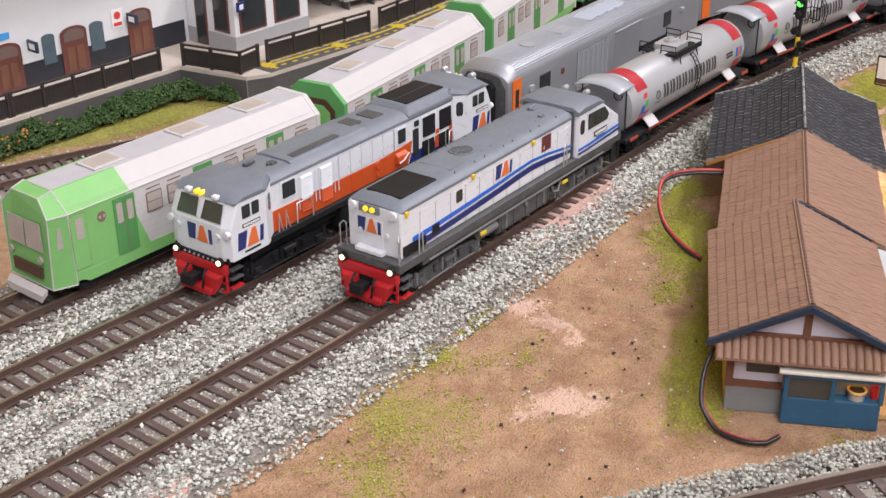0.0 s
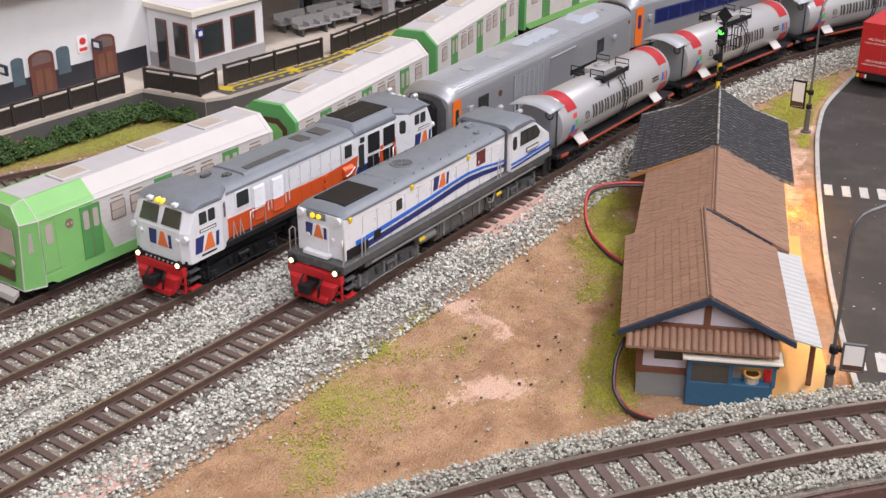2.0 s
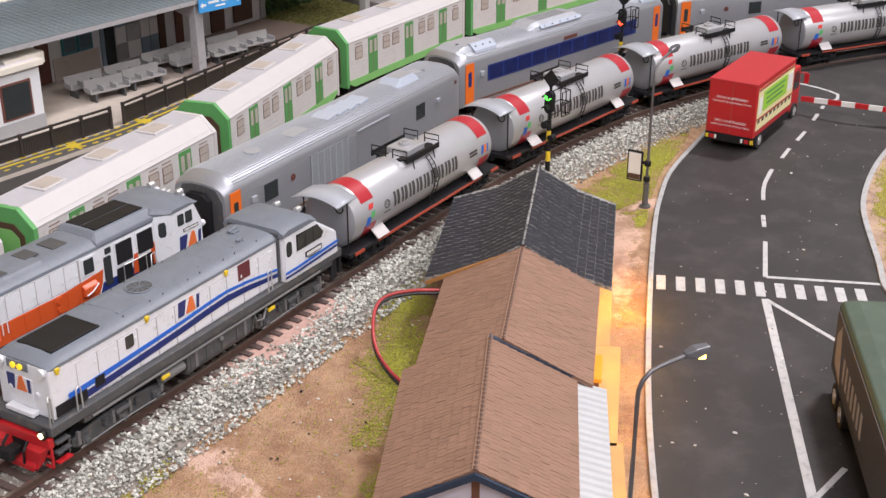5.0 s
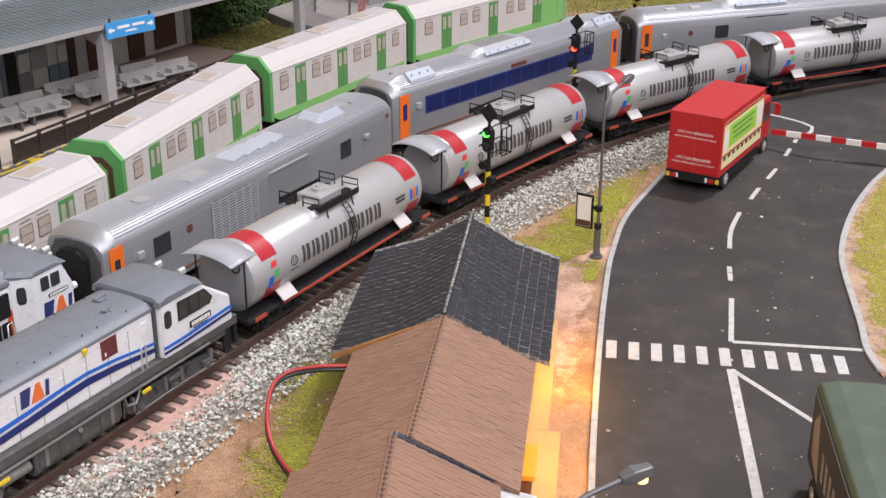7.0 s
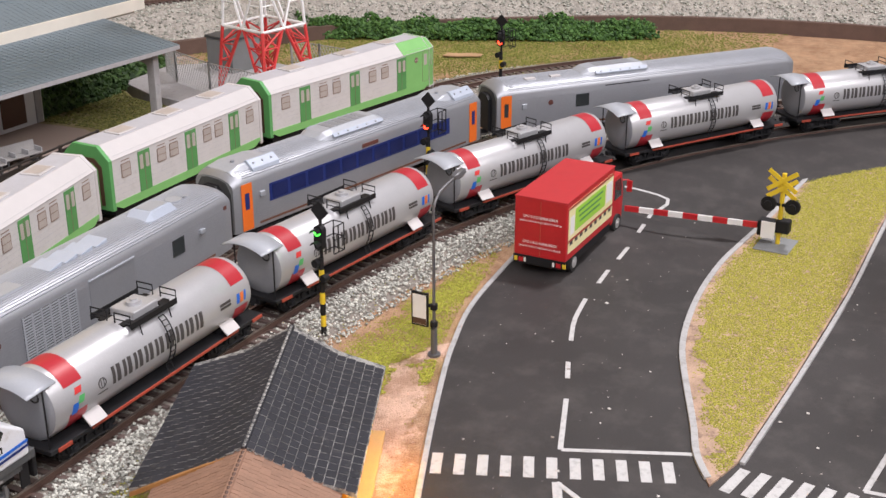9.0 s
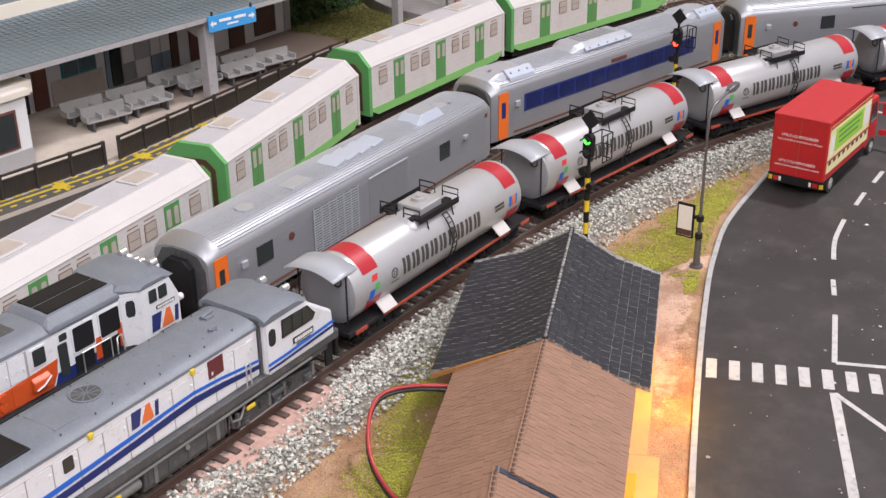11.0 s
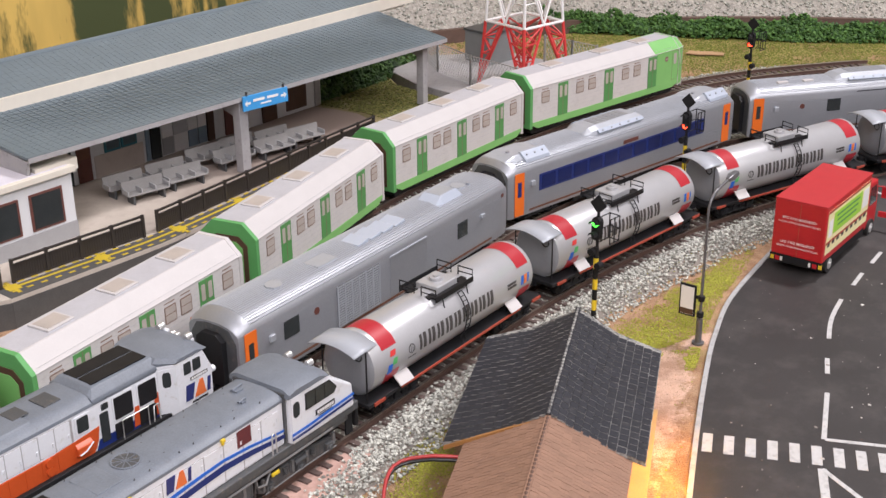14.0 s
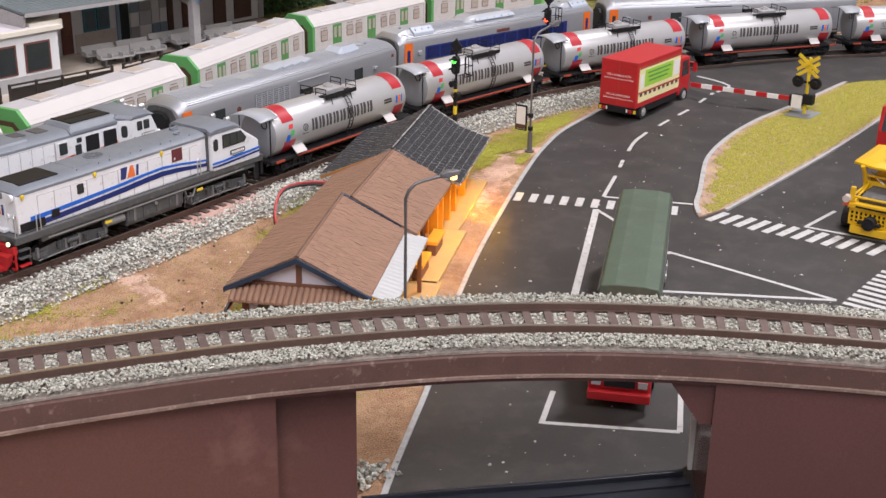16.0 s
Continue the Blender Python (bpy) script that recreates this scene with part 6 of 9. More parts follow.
                part("cab_window", plate(rect(xb - f * 0.46 - 0.17, xb - f * 0.46 + 0.17, 2.3, 3.08, 0.06), s * (hw + 0.026), 0.012, s), PRINT_PANE, t)
                def facet(u, z):
                    return (xb + (x - f * 0.16 - xb) * u + f * 0.03, s * (hw + 0.05 + (1.14 - hw) * u), z)
                part("corner_window", Geo().loft([[facet(0.3, 2.15), facet(0.72, 2.15), facet(0.66, 2.95), facet(0.34, 2.95)], [tuple(np.add(q, (f * 0.012, s * 0.015, 0))) for q in (facet(0.3, 2.15), facet(0.72, 2.15), facet(0.66, 2.95), facet(0.34, 2.95))]]), PRINT_PANE, t, "printed corner window")
                part("round_crest", Geo().cyl((xb - f * 1.5, s * (hw + 0.01), 2.8), (xb - f * 1.5, s * (hw + 0.03), 2.8), 0.2, 16), PRINT_BROWN, t)
                for q in (-0.2, 0.2):
                    part("crest_petal", Geo().cyl((xb - f * 1.5 + q * 0.5, s * (hw + 0.03), 2.8), (xb - f * 1.5 + q * 0.5, s * (hw + 0.038), 2.8), 0.06, 8), PRINT_PANE, t)
            rp = [(xb, -hw - 0.03, zs - 0.01), (xb, hw + 0.03, zs - 0.01), (xb, 0.79, zr + 0.01), (xb, -0.79, zr + 0.01)]
            part("green_roof", Geo().loft([rp, [(px - f * 2.9, py * 1.001, pz) for px, py, pz in rp]]), GREEN, t)
        else:
            f = -1 if end == "front" else 1
            xb = n0 if f < 0 else n1
            part("end_rim", Geo().loft([[(xb - f * 0.05, y, z) for y, z in prof], [(x, y, z) for y, z in prof]]), SHADED_RIM_GREEN if f < 0 else CARD, t, "green end frame, darkened for shade" if f < 0 else "", bevel=0.02)
            arch = mirrored([(-1.05, 0.9), (-1.05, 3.0), (-0.6, 3.42)])
            part("gangway", Geo().along_x(arch, x + f * 0.0, x + f * 0.03), BROWN_DARK, t)
            part("gangway_door", Geo().along_x(mirrored([(-0.8, 0.9), (-0.8, 2.85), (-0.45, 3.15)]), x + f * 0.02, x + f * 0.05), GREEN, t)
    for x in (x0 + 2.6, x1 - 2.6):
        bogie(t, x, (-0.95, 0.95), BLACK, half=0.95, r=0.42)
    part("equipment_boxes", Geo().box(-2.6, -0.4, -1.3, 1.3, 0.35, 0.85).box(0.2, 2.4, -1.3, 1.3, 0.35, 0.85), BLACK, t, bevel=0.05)
    # floor, and a black block standing for underframe and the shadow beneath
    part("floor_pan_shade", Geo().box(n0, n1, -1.45, 1.45, 0.7, 0.9).box(n0 + 0.3, n1 - 0.3, -1.2, 1.2, 0.2, 0.75), BLACK, t)
    return t


CAR_LABEL = "white card commuter train car with green doors and window prints"
CAR_ENDS = [(-5.75, 8.85), (9.95, 23.45), (24.85, 38.75), (40.2, 54.6), (55.65, 73.0)]
for i, (a, b) in enumerate(CAR_ENDS):
    m = on_line(GREEN_LINE, a, b) @ Matrix.Diagonal((1, 1.08, 1.075, 1))
    n = math.hypot(b - a, GREEN_LINE.y(b) - GREEN_LINE.y(a)) - 0.1
    if i in (0, 4):
        commuter_car(m, n, "front" if i == 0 else "rear", "green and white card commuter train cab car")
    else:
        commuter_car(m, n, None, CAR_LABEL)


# ---- silver coaches ----
def coach(m, length, style, label):
    t = thing("silver_coach", m, label, "railway coach", "silver coaches")
    x0, x1 = -length / 2, length / 2
    half = [(-1.52, 0.72), (-1.55, 1.1), (-1.55, 3.36), (-1.49, 3.58), (-1.28, 3.82), (-0.84, 4.02), (-0.3, 4.1)]
    prof = mirrored(half)
    rings = []
    for x, k, dz in ((x0, 0.93, -0.35), (x0 + 0.25, 0.98, -0.12), (x0 + 0.7, 1.0, 0), (x1 - 0.7, 1.0, 0), (x1 - 0.25, 0.98, -0.12), (x1, 0.93, -0.35)):
        rings.append([(x, y * k, z + (dz * (z - 2.8) / 1.2 if z > 2.8 else 0)) for y, z in prof])
    part("body", Geo().loft(rings), SILVER, t, "brushed silver body shell", smooth=35)
    g = Geo()
    top = np.array(prof)[np.array(prof)[:, 1] > 3.3]
    top = top[np.argsort(top[:, 0])]
    run = np.r_[0, np.cumsum(np.hypot(*np.diff(top, axis=0).T))]
    for q in np.linspace(0.35, run[-1] - 0.35, 25):
        y, z = np.interp(q, run, top[:, 0]), np.interp(q, run, top[:, 1])
        tall = 0.028 if style != "plain" else 0.012
        g.loft([[(x, y + b * 0.024 + y * c * 0.3, z + c) for b, c in ((-1, -0.05), (1, -0.05), (1, tall), (-1, tall))] for x in (x0 + 0.75, x1 - 0.75)])
    # ribs get a lighter silver than the shell, so their highlights are partly colour
    part("roof_ribs", g, SILVER_ROOF, t, "ribbed roof")
    for s in (-1, 1):
        g = Geo()
        for k in range(16):
            z = 1.12 + k * 0.125
            if style != "seats" or not 1.85 < z < 3.0:
                g.box(x0 + 1.5, x1 - 0.8, s * 1.54, s * 1.558, z, z + 0.045)
        part("side_ribs", g, SILVER, t)
    for x, f in ((x0, -1), (x1, 1)):
        part("gangway", Geo().along_x(mirrored([(-0.75, 0.9), (-0.75, 3.0), (-0.4, 3.3)]), x - 0.05, x + f * 0.32), BLACK, t)
        part("end_panel", Geo().along_x(mirrored([(-1.3, 0.75), (-1.3, 2.95), (-0.95, 3.5), (-0.4, 3.62)]), x, x + f * 0.02), DECK_GREY, t)
        part("coupler", Geo().box(min(x, x + f * 0.5), max(x, x + f * 0.5), -0.15, 0.15, 0.6, 0.85), BLACK, t)
    for s in (-1, 1):
        for x in ((x0 + 0.85, x1 - 0.95) if style == "seats" else (x0 + 0.62,)):
            d = part("door", plate(rect(x - 0.38, x + 0.38, 0.8, 3.38, 0.05), s * 1.55, 0.03, s), DOOR_ORANGE, t, "orange end door")
            part("door_window", plate(rect(x - 0.15, x + 0.15, 1.95, 2.85, 0.04), s * 1.58, 0.012, s), GLASS if style != "seats" else NAVY_BAND, d)
        part("fuse_box", Geo().box(x0 + 1.75, x0 + 2.1, s * 1.55, s * 1.68, 2.4, 2.72), SILVER_ROOF, t, bevel=0.03)
        if style == "power":
            part("window", plate(rect(x0 + 2.75, x0 + 3.75, 2.1, 2.95), s * 1.55, 0.04, s), GLASS, t, "dark window")
            part("window", plate(rect(x1 - 5.05, x1 - 4.15, 2.05, 2.9), s * 1.55, 0.04, s), GLASS, t, "dark window")
            part("round_badge", Geo().cyl((x0 + 5.0, s * 1.55, 2.6), (x0 + 5.0, s * 1.58, 2.6), 0.18, 16), DOOR_BROWN, t)
            fr = part("grille", plate(rect(x0 + 6.47, x0 + 9.75, 1.1, 3.22), s * 1.55, 0.03, s), DECK_GREY, t, "large louvred engine grille")
            g = Geo()
            for k in range(7):
                a = x0 + 6.47 + k * 0.535
                g.box(a, a + 0.07, s * 1.58, s * 1.62, 1.1, 3.22)
            for k in range(17):
                z = 1.12 + k * 0.125
                g.box(x0 + 6.5, x0 + 9.72, s * 1.575, s * 1.61, z, z + 0.06)
            part("grille_slats", g, SILVER_ROOF, fr)
            part("panel", plate(rect(x0 + 10.6, x0 + 13.7, 1.1, 3.2, 0.05), s * 1.55, 0.03, s), SILVER, t, bevel=0.01)
            part("panel_rail", Geo().box(x0 + 10.6, x0 + 13.7, s * 1.55, s * 1.62, 3.18, 3.24), SILVER_ROOF, t)
            part("vent_cowl", Geo().box(x1 - 2.9, x1 - 2.55, s * 1.55, s * 1.7, 2.5, 2.72), SILVER_ROOF, t, bevel=0.03)
            part("red_mark", plate(rect(x1 - 0.75, x1 - 0.5, 3.0, 3.2), s * 1.55, 0.015, s), DOOR_BROWN, t)
        elif style == "plain":
            part("window", plate(rect(x0 + 5.8, x0 + 6.8, 2.1, 2.95), s * 1.55, 0.04, s), GLASS, t, "dark window")
            part("round_badge", Geo().cyl((x0 + 3.9, s * 1.55, 2.6), (x0 + 3.9, s * 1.58, 2.6), 0.18, 16), DOOR_BROWN, t)
            part("roof_slot", Geo().box(x0 + 8.0, x0 + 11.5, s * 1.5, s * 1.56, 3.3, 3.36), BLACK, t)
        else:
            band = part("window_band", plate(rect(x0 + 2.5, x1 - 3.4, 1.95, 2.95), s * 1.55, 0.015, s), NAVY_BAND, t, "dark blue window band")
            n = 11
            for k in range(n):
                a = x0 + 2.7 + (length - 6.3) * k / n
                part("pane", plate(rect(a, a + (length - 6.3) / n - 0.22, 2.05, 2.85, 0.08), s * 1.565, 0.012, s), BLUE_GLASS, band)
            part("destination_box", plate(rect(-0.8, 0.6, 3.04, 3.26), s * 1.55, 0.03, s), DOOR_BROWN, t, "dark red destination box")
        part("orange_line", plate(rect(x0 + 1.7, x1 - 1.7, 0.9, 1.02), s * 1.55, 0.012, s), BROWN_WOOD, t)
    if style == "power":
        part("roof_vent", Geo().cyl((x0 + 3.6, -0.3, 4.02), (x0 + 3.6, -0.3, 4.18), 0.42, 8), SILVER_ROOF, t, "octagonal roof vent")
        part("roof_mesh", Geo().box(x0 + 6.2, x0 + 7.6, -0.75, 0.1, 4.06, 4.13), SILVER_ROOF, t)
        for k in range(4):
            part("exhaust_hood", Geo().loft([[(x0 + 9.2 + k * 1.0, y, 4.06) for y in (-0.75, 0.35)] + [(x0 + 9.2 + k * 1.0, 0.35, 4.12), (x0 + 9.2 + k * 1.0, -0.75, 4.12)], [(x0 + 10.0 + k * 1.0, y, 4.06) for y in (-0.75, 0.35)] + [(x0 + 10.0 + k * 1.0, 0.35, 4.26), (x0 + 10.0 + k * 1.0, -0.75, 4.26)]]), CHROME, t, "silver roof exhaust hood", bevel=0.03)
        part("air_conditioner", Geo().loft([[(x, y, z) for y, z in ((-0.95, 3.98), (0.55, 3.98), (0.4, top), (-0.72, top))] for x, top in ((x1 - 5.9, 4.05), (x1 - 5.4, 4.38), (x1 - 3.9, 4.38), (x1 - 3.6, 4.05))]), CHROME, t, "bright chrome air-conditioner cover", bevel=0.04)
        part("air_conditioner_lid", Geo().box(x1 - 5.3, x1 - 4.0, -0.62, 0.3, 4.37, 4.4), SILVER_ROOF, t)
        part("roof_dish", Geo().cyl((x1 - 3.0, -0.2, 4.05), (x1 - 3.0, -0.2, 4.16), 0.4, 14).cyl((x1 - 2.4, -0.5, 4.05), (x1 - 2.4, -0.5, 4.2), 0.12, 10), SILVER_ROOF, t, smooth=40)
    else:
        humps = ((7.2, 12.6),) if style == "seats" else ((6.6, 11.8),)
        for a, b in humps:
            rise = [[(x0 + x, y * k, 3.95 + (z - 3.95) * h) for y, z in ((-1.1, 3.9), (-0.98, 4.22), (-0.6, 4.42), (0.6, 4.42), (0.98, 4.22), (1.1, 3.9))] for x, k, h in ((a, 0.75, 0.35), (a + 0.5, 0.94, 0.85), (a + 1.1, 1.0, 1.0), (b - 0.5, 1.0, 1.0), (b, 0.9, 0.6))]
            part("air_conditioner", Geo().loft(rise), SILVER_ROOF, t, "long rounded air-conditioner housing", bevel=0.03)
            for s in (-1, 1):
                part("bolted_rail", Geo().along_x([(s * 1.0, 4.14), (s * 1.16, 4.02), (s * 1.2, 4.1), (s * 0.98, 4.28)], x0 + a + 0.9, x0 + b - 0.3), CHROME, t, "bright bolted side rail", bevel=0.02)
                for k in range(5):
                    x = x0 + a + 1.3 + k * (b - a - 2.2) / 4
                    part("bolt", Geo().cyl((x, s * 1.08, 4.16), (x, s * 1.14, 4.22), 0.06, 8), SILVER, t)
            g = Geo()
            for k in range(6):
                x = x0 + a + 1.3 + k * (b - a - 2.2) / 6
                g.box(x, x + 0.4, -0.5, 0.5, 4.41, 4.44)
            part("fan_grille", g, SILVER, t)
        if style == "seats":
            for a, f in ((0.3, 1), (length - 3.9, -1)):
                part("roof_cowl", Geo().loft([[(x0 + x, y, z) for y, z in ((-1.2, 3.8), (1.2, 3.8), (0.8, top), (-0.8, top))] for x, top in ((a, 4.0), (a + 0.8, 4.22), (a + 2.6, 4.22), (a + 3.6, 4.05))]), SILVER_ROOF, t, "low roof cowl", bevel=0.08)
                part("chrome_hood", Geo().along_x([(-1.34, 3.78), (-0.72, 4.2), (-0.6, 4.28), (-0.84, 4.34), (-1.3, 3.98)], x0 + a + 1.3, x0 + a + 3.3), CHROME, t, "bright chrome hood on the shoulder", bevel=0.03)
                for k in range(3):
                    part("bolt", Geo().cyl((x0 + a + 1.6 + k * 0.65, -1.05, 4.1), (x0 + a + 1.6 + k * 0.65, -1.09, 4.22), 0.06, 8), SILVER, t)
                part("vent_pin", Geo().cyl((x0 + a + 0.9, -0.2, 4.2), (x0 + a + 0.9, -0.2, 4.32), 0.12, 10), SILVER, t)
        else:
            for x in (2.4, 4.3):
                part("roof_box", Geo().box(x0 + x, x0 + x + 0.75, -0.75, -0.4, 4.02, 4.16), CARD, t, "small white roof box", bevel=0.02)
    for x in (x0 + 3.0, x1 - 3.0):
        bogie(t, x, (-1.1, 1.1), BLACK, half=1.0, r=0.45)
    part("underfloor_boxes", Geo().box(-5, -2, -1.3, 1.3, 0.3, 0.75).box(-1, 3.5, -1.3, 1.3, 0.3, 0.75), BLACK, t, bevel=0.05)
    return t


for i, (a, b, style) in enumerate(((17.75, 39.45, "power"), (40.85, 62.3, "seats"), (63.6, 82.6, "plain"))):
    m = on_line(ORANGE_LINE, a, b)
    n = math.hypot(b - a, ORANGE_LINE.y(b) - ORANGE_LINE.y(a)) - 0.15
    coach(m, n, style, {"power": "silver generator coach with louvred grille and ribbed roof", "seats": "silver passenger coach with blue window band and orange doors", "plain": "plain silver coach with an orange door and one dark window"}[style])


# ---- the row of little houses beside the road ----
HX, HY, HA = HOUSE_AXIS
HOUSE = cm(HX, HY, 0, HA)  # local x runs along the ridge, y to the tracks


def tiled_slope(parent, mat, x0, x1, y_ridge, z_ridge, y_eave, z_eave, course, wide, nearest):
    """Roof tiles in courses, each with its own edge; the nearest are pieces of their own, the rest are joined."""
    run = math.hypot(y_eave - y_ridge, z_eave - z_ridge)
    n = max(1, round(run / course))
    course = run / n
    dy, dz = (y_eave - y_ridge) / run, (z_eave - z_ridge) / run
    ny, nz = (-dz, dy) if dy > 0 else (dz, -dy)
    gap, tip = (0.975, 0.016) if mat is TILE_BLACK else (0.975, 0.006)
    w, d = wide * gap, course * (0.9 if mat is TILE_BLACK else 0.985)
    one = Geo()
    low = 0.05 if mat is TILE_BLACK else 0.034
    one.add([(-w / 2, 0, tip + 0.005), (w / 2, 0, 0.005), (w / 2, d, low), (-w / 2, d, tip + low), (-w / 2, 0, -0.02), (w / 2, 0, -0.02), (w / 2, d, 0.0), (-w / 2, d, 0.0)], [(0, 1, 2, 3), (3, 2, 6, 7), (0, 3, 7, 4), (1, 5, 6, 2), (4, 5, 1, 0)])
    me = mesh_of(one, "roof_tile", False)
    me.materials.append(mat)
    me.materials.append(TILE_EDGE if mat is TILE_BLACK else mat)
    for k in (1, 2):
        me.polygons[k].material_index = 1
    rest = Geo()
    made = 0
    slope = Matrix(((1, 0, 0, 0), (0, dy, ny, 0), (0, dz, nz, 0), (0, 0, 0, 1)))
    for i in range(n):
        for j in range(int((x1 - x0) / wide)):
            x = x0 + (j + 0.5 + 0) * wide
            k = i
            y, z = y_ridge + dy * k * course, z_ridge + dz * k * course
            lift = random.uniform(-0.008, 0.008)
            m = Matrix.Translation((x, y + ny * lift, z + nz * lift)) @ slope @ Matrix.Rotation(random.uniform(-0.006, 0.006), 4, "Z")
            if nearest(x, y) and made < 300:
                q = m.copy()
                q.translation = m.translation * CM
                part("roof_tile", me, mat, parent, at=q)
                made += 1
            else:
                rest.add(one.v, one.f, m)
    if rest.v:
        more = mesh_of(rest, "roof_tiles", False)
        more.materials.append(mat)
        more.materials.append(TILE_EDGE if mat is TILE_BLACK else mat)
        for k, poly in enumerate(more.polygons):
            poly.material_index = 1 if k % 5 in (1, 2) else 0
        part("roof_tiles", more, mat, parent, kind="stuff")


def gable_roof(house, mat, x0, x1, zr, ze, half, thick=0.1, course=0.36, wide=0.2, nearest=lambda x, y: False, kink=0.0, wider=0.0):
    """A gable roof; kink lifts or drops the middle of both slopes."""
    hm, zm = half * 0.5, (zr + ze) / 2 + kink
    far, zf = half + wider, ze - wider * 0.35
    slab = [(-half, ze), (-hm, zm), (0, zr), (hm, zm), (far, zf), (far, zf - thick), (hm, zm - thick), (0, zr - thick), (-hm, zm - thick), (-half, ze - thick)]
    part("roof_deck", Geo().along_x([(y, z - 0.03) for y, z in slab], x0, x1), TILE_EDGE if mat is TILE_BLACK else TILE, house)
    for s in (-1, 1):
        if kink:
            tiled_slope(house, mat, x0, x1, 0.03 * s, zr, s * hm, zm, course, wide, nearest)
            tiled_slope(house, mat, x0, x1, s * hm, zm, far if s > 0 else -half, zf if s > 0 else ze, course, wide, nearest)
        else:
            tiled_slope(house, mat, x0, x1, 0.03 * s, zr, s * half, ze, course, wide, nearest)
    g = Geo()
    for k in range(int((x1 - x0) / 0.26)):
        g.cyl((x0 + k * 0.26, 0, zr + 0.0), (x0 + k * 0.26 + 0.15, 0, zr + 0.02), 0.06, 8, 0.075)
    part("ridge_tiles", g, BROWN_DARK if mat is TILE else TILE_EDGE, house, "rounded ridge tiles")
    part("ridge_bed", Geo().box(x0, x1 - 0.05, -0.1, 0.1, zr - 0.1, zr + 0.045), mat, house)


def front_house():
    t = thing("food_house", HOUSE @ cm(0, 0, 0, 3.2), "small model house with brown tiled gable roof and blue food stall", "house", "roadside houses")
    gable_roof(t, TILE, 0.0, 8.3, 4.3, 2.75, 3.1, nearest=lambda x, y: x < 4.2)
    # gable end
    for s in (-1, 1):
        part("bargeboard", Geo().loft([[(-0.12, 0, 4.25), (0.06, 0, 4.25), (0.06, 0, 4.02), (-0.12, 0, 4.02)], [(-0.12, s * 3.18, 2.72), (0.06, s * 3.18, 2.72), (0.06, s * 3.18, 2.5), (-0.12, s * 3.18, 2.5)]]), NAVY_WOOD, t, "navy bargeboard")
    part("rear_bargeboard", Geo().loft([[(8.0, 0.02, 4.38), (8.22, 0.02, 4.38), (8.22, 0.02, 4.18), (8.0, 0.02, 4.18)], [(8.0, -3.1, 2.88), (8.22, -3.1, 2.88), (8.22, -3.1, 2.66), (8.0, -3.1, 2.66)]]), NAVY_WOOD, t, "navy bargeboard")
    part("gable_wall", Geo().along_x([(-2.2, 2.9), (2.2, 2.9), (0, 3.95)], 0.35, 0.5), PALE_WALL, t, "pale lilac gable wall")
    part("gable_post", Geo().box(0.25, 0.36, -0.12, 0.12, 2.9, 4.05), BROWN_WOOD, t)
    part("gable_beam", Geo().box(0.22, 0.36, -2.35, 2.35, 2.82, 2.96), BROWN_WOOD, t)
    part("body", Geo().box(0.5, 8.0, -2.3, 2.4, 0.0, 2.9), YELLOW_WALL, t, "yellow painted house walls")
    # pent roof over the stall: barrel tiles
    for k in range(21):
        g = Geo()
        y = -2.45 + k * 0.26
        ring0 = [(-0.55, y + 0.125 * math.cos(radians(q)), 2.28 + 0.12 * math.sin(radians(q))) for q in np.linspace(0, 180, 7)]
        ring1 = [(0.42, y + 0.125 * math.cos(radians(q)), 2.86 + 0.12 * math.sin(radians(q))) for q in np.linspace(0, 180, 7)]
        g.loft([ring0, ring1])
        part("barrel_tile", g, TILE, t, smooth=50)
    part("pent_deck", Geo().loft([[(-0.5, -2.58, 2.24), (-0.5, 2.86, 2.24), (-0.5, 2.86, 2.3), (-0.5, -2.58, 2.3)], [(0.45, -2.58, 2.8), (0.45, 2.86, 2.8), (0.45, 2.86, 2.87), (0.45, -2.58, 2.87)]]), TILE, t)
    # end wall under the pent roof
    part("lower_wall", Geo().box(0.1, 0.5, 0.05, 2.4, 0.0, 0.95), GREY_WALL, t, "grey painted lower wall")
    part("upper_wall", Geo().box(0.2, 0.5, 0.05, 2.4, 0.95, 2.4), PALE_WALL, t, "pale lilac wall")
    part("wall_rail", Geo().box(0.08, 0.22, 0.0, 2.42, 0.95, 1.18), BROWN_WOOD, t)
    part("corner_post", Geo().box(0.06, 0.24, 2.2, 2.45, 0.95, 2.45), BROWN_WOOD, t)
    part("window", Geo().box(0.14, 0.22, 0.75, 1.8, 1.52, 2.05), GLASS, t, "dark wall window", bevel=0.02)
    # the stall
    b = part("stall_counter", Geo().box(-0.42, 0.45, -2.5, 0.6, 0.0, 1.02), STALL_BLUE, t, "blue stall counter", bevel=0.04)
    part("stall_awning", Geo().box(-0.6, 0.4, -2.75, 0.8, 1.98, 2.08), CREAM, t, "cream stall awning board", bevel=0.02)
    part("stall_beam", Geo().box(-0.5, -0.38, -2.62, 0.62, 1.82, 2.0), STALL_BLUE, t)
    for y in (0.52, -0.95, -2.48):
        part("stall_post", Geo().box(-0.45, -0.33, y - 0.07, y + 0.07, 1.0, 1.9), STALL_BLUE, t)
    part("stall_back", Geo().box(0.05, 0.19, -2.5, 0.6, 1.0, 2.0), GREY_WALL, t)
    part("stall_shelf", Geo().box(-0.4, 0.05, -0.88, 0.46, 1.42, 1.48), STALL_BLUE, t)
    part("stall_glass", Geo().box(-0.41, -0.39, -0.88, 0.46, 1.04, 1.8), GREY_GLASS, t)
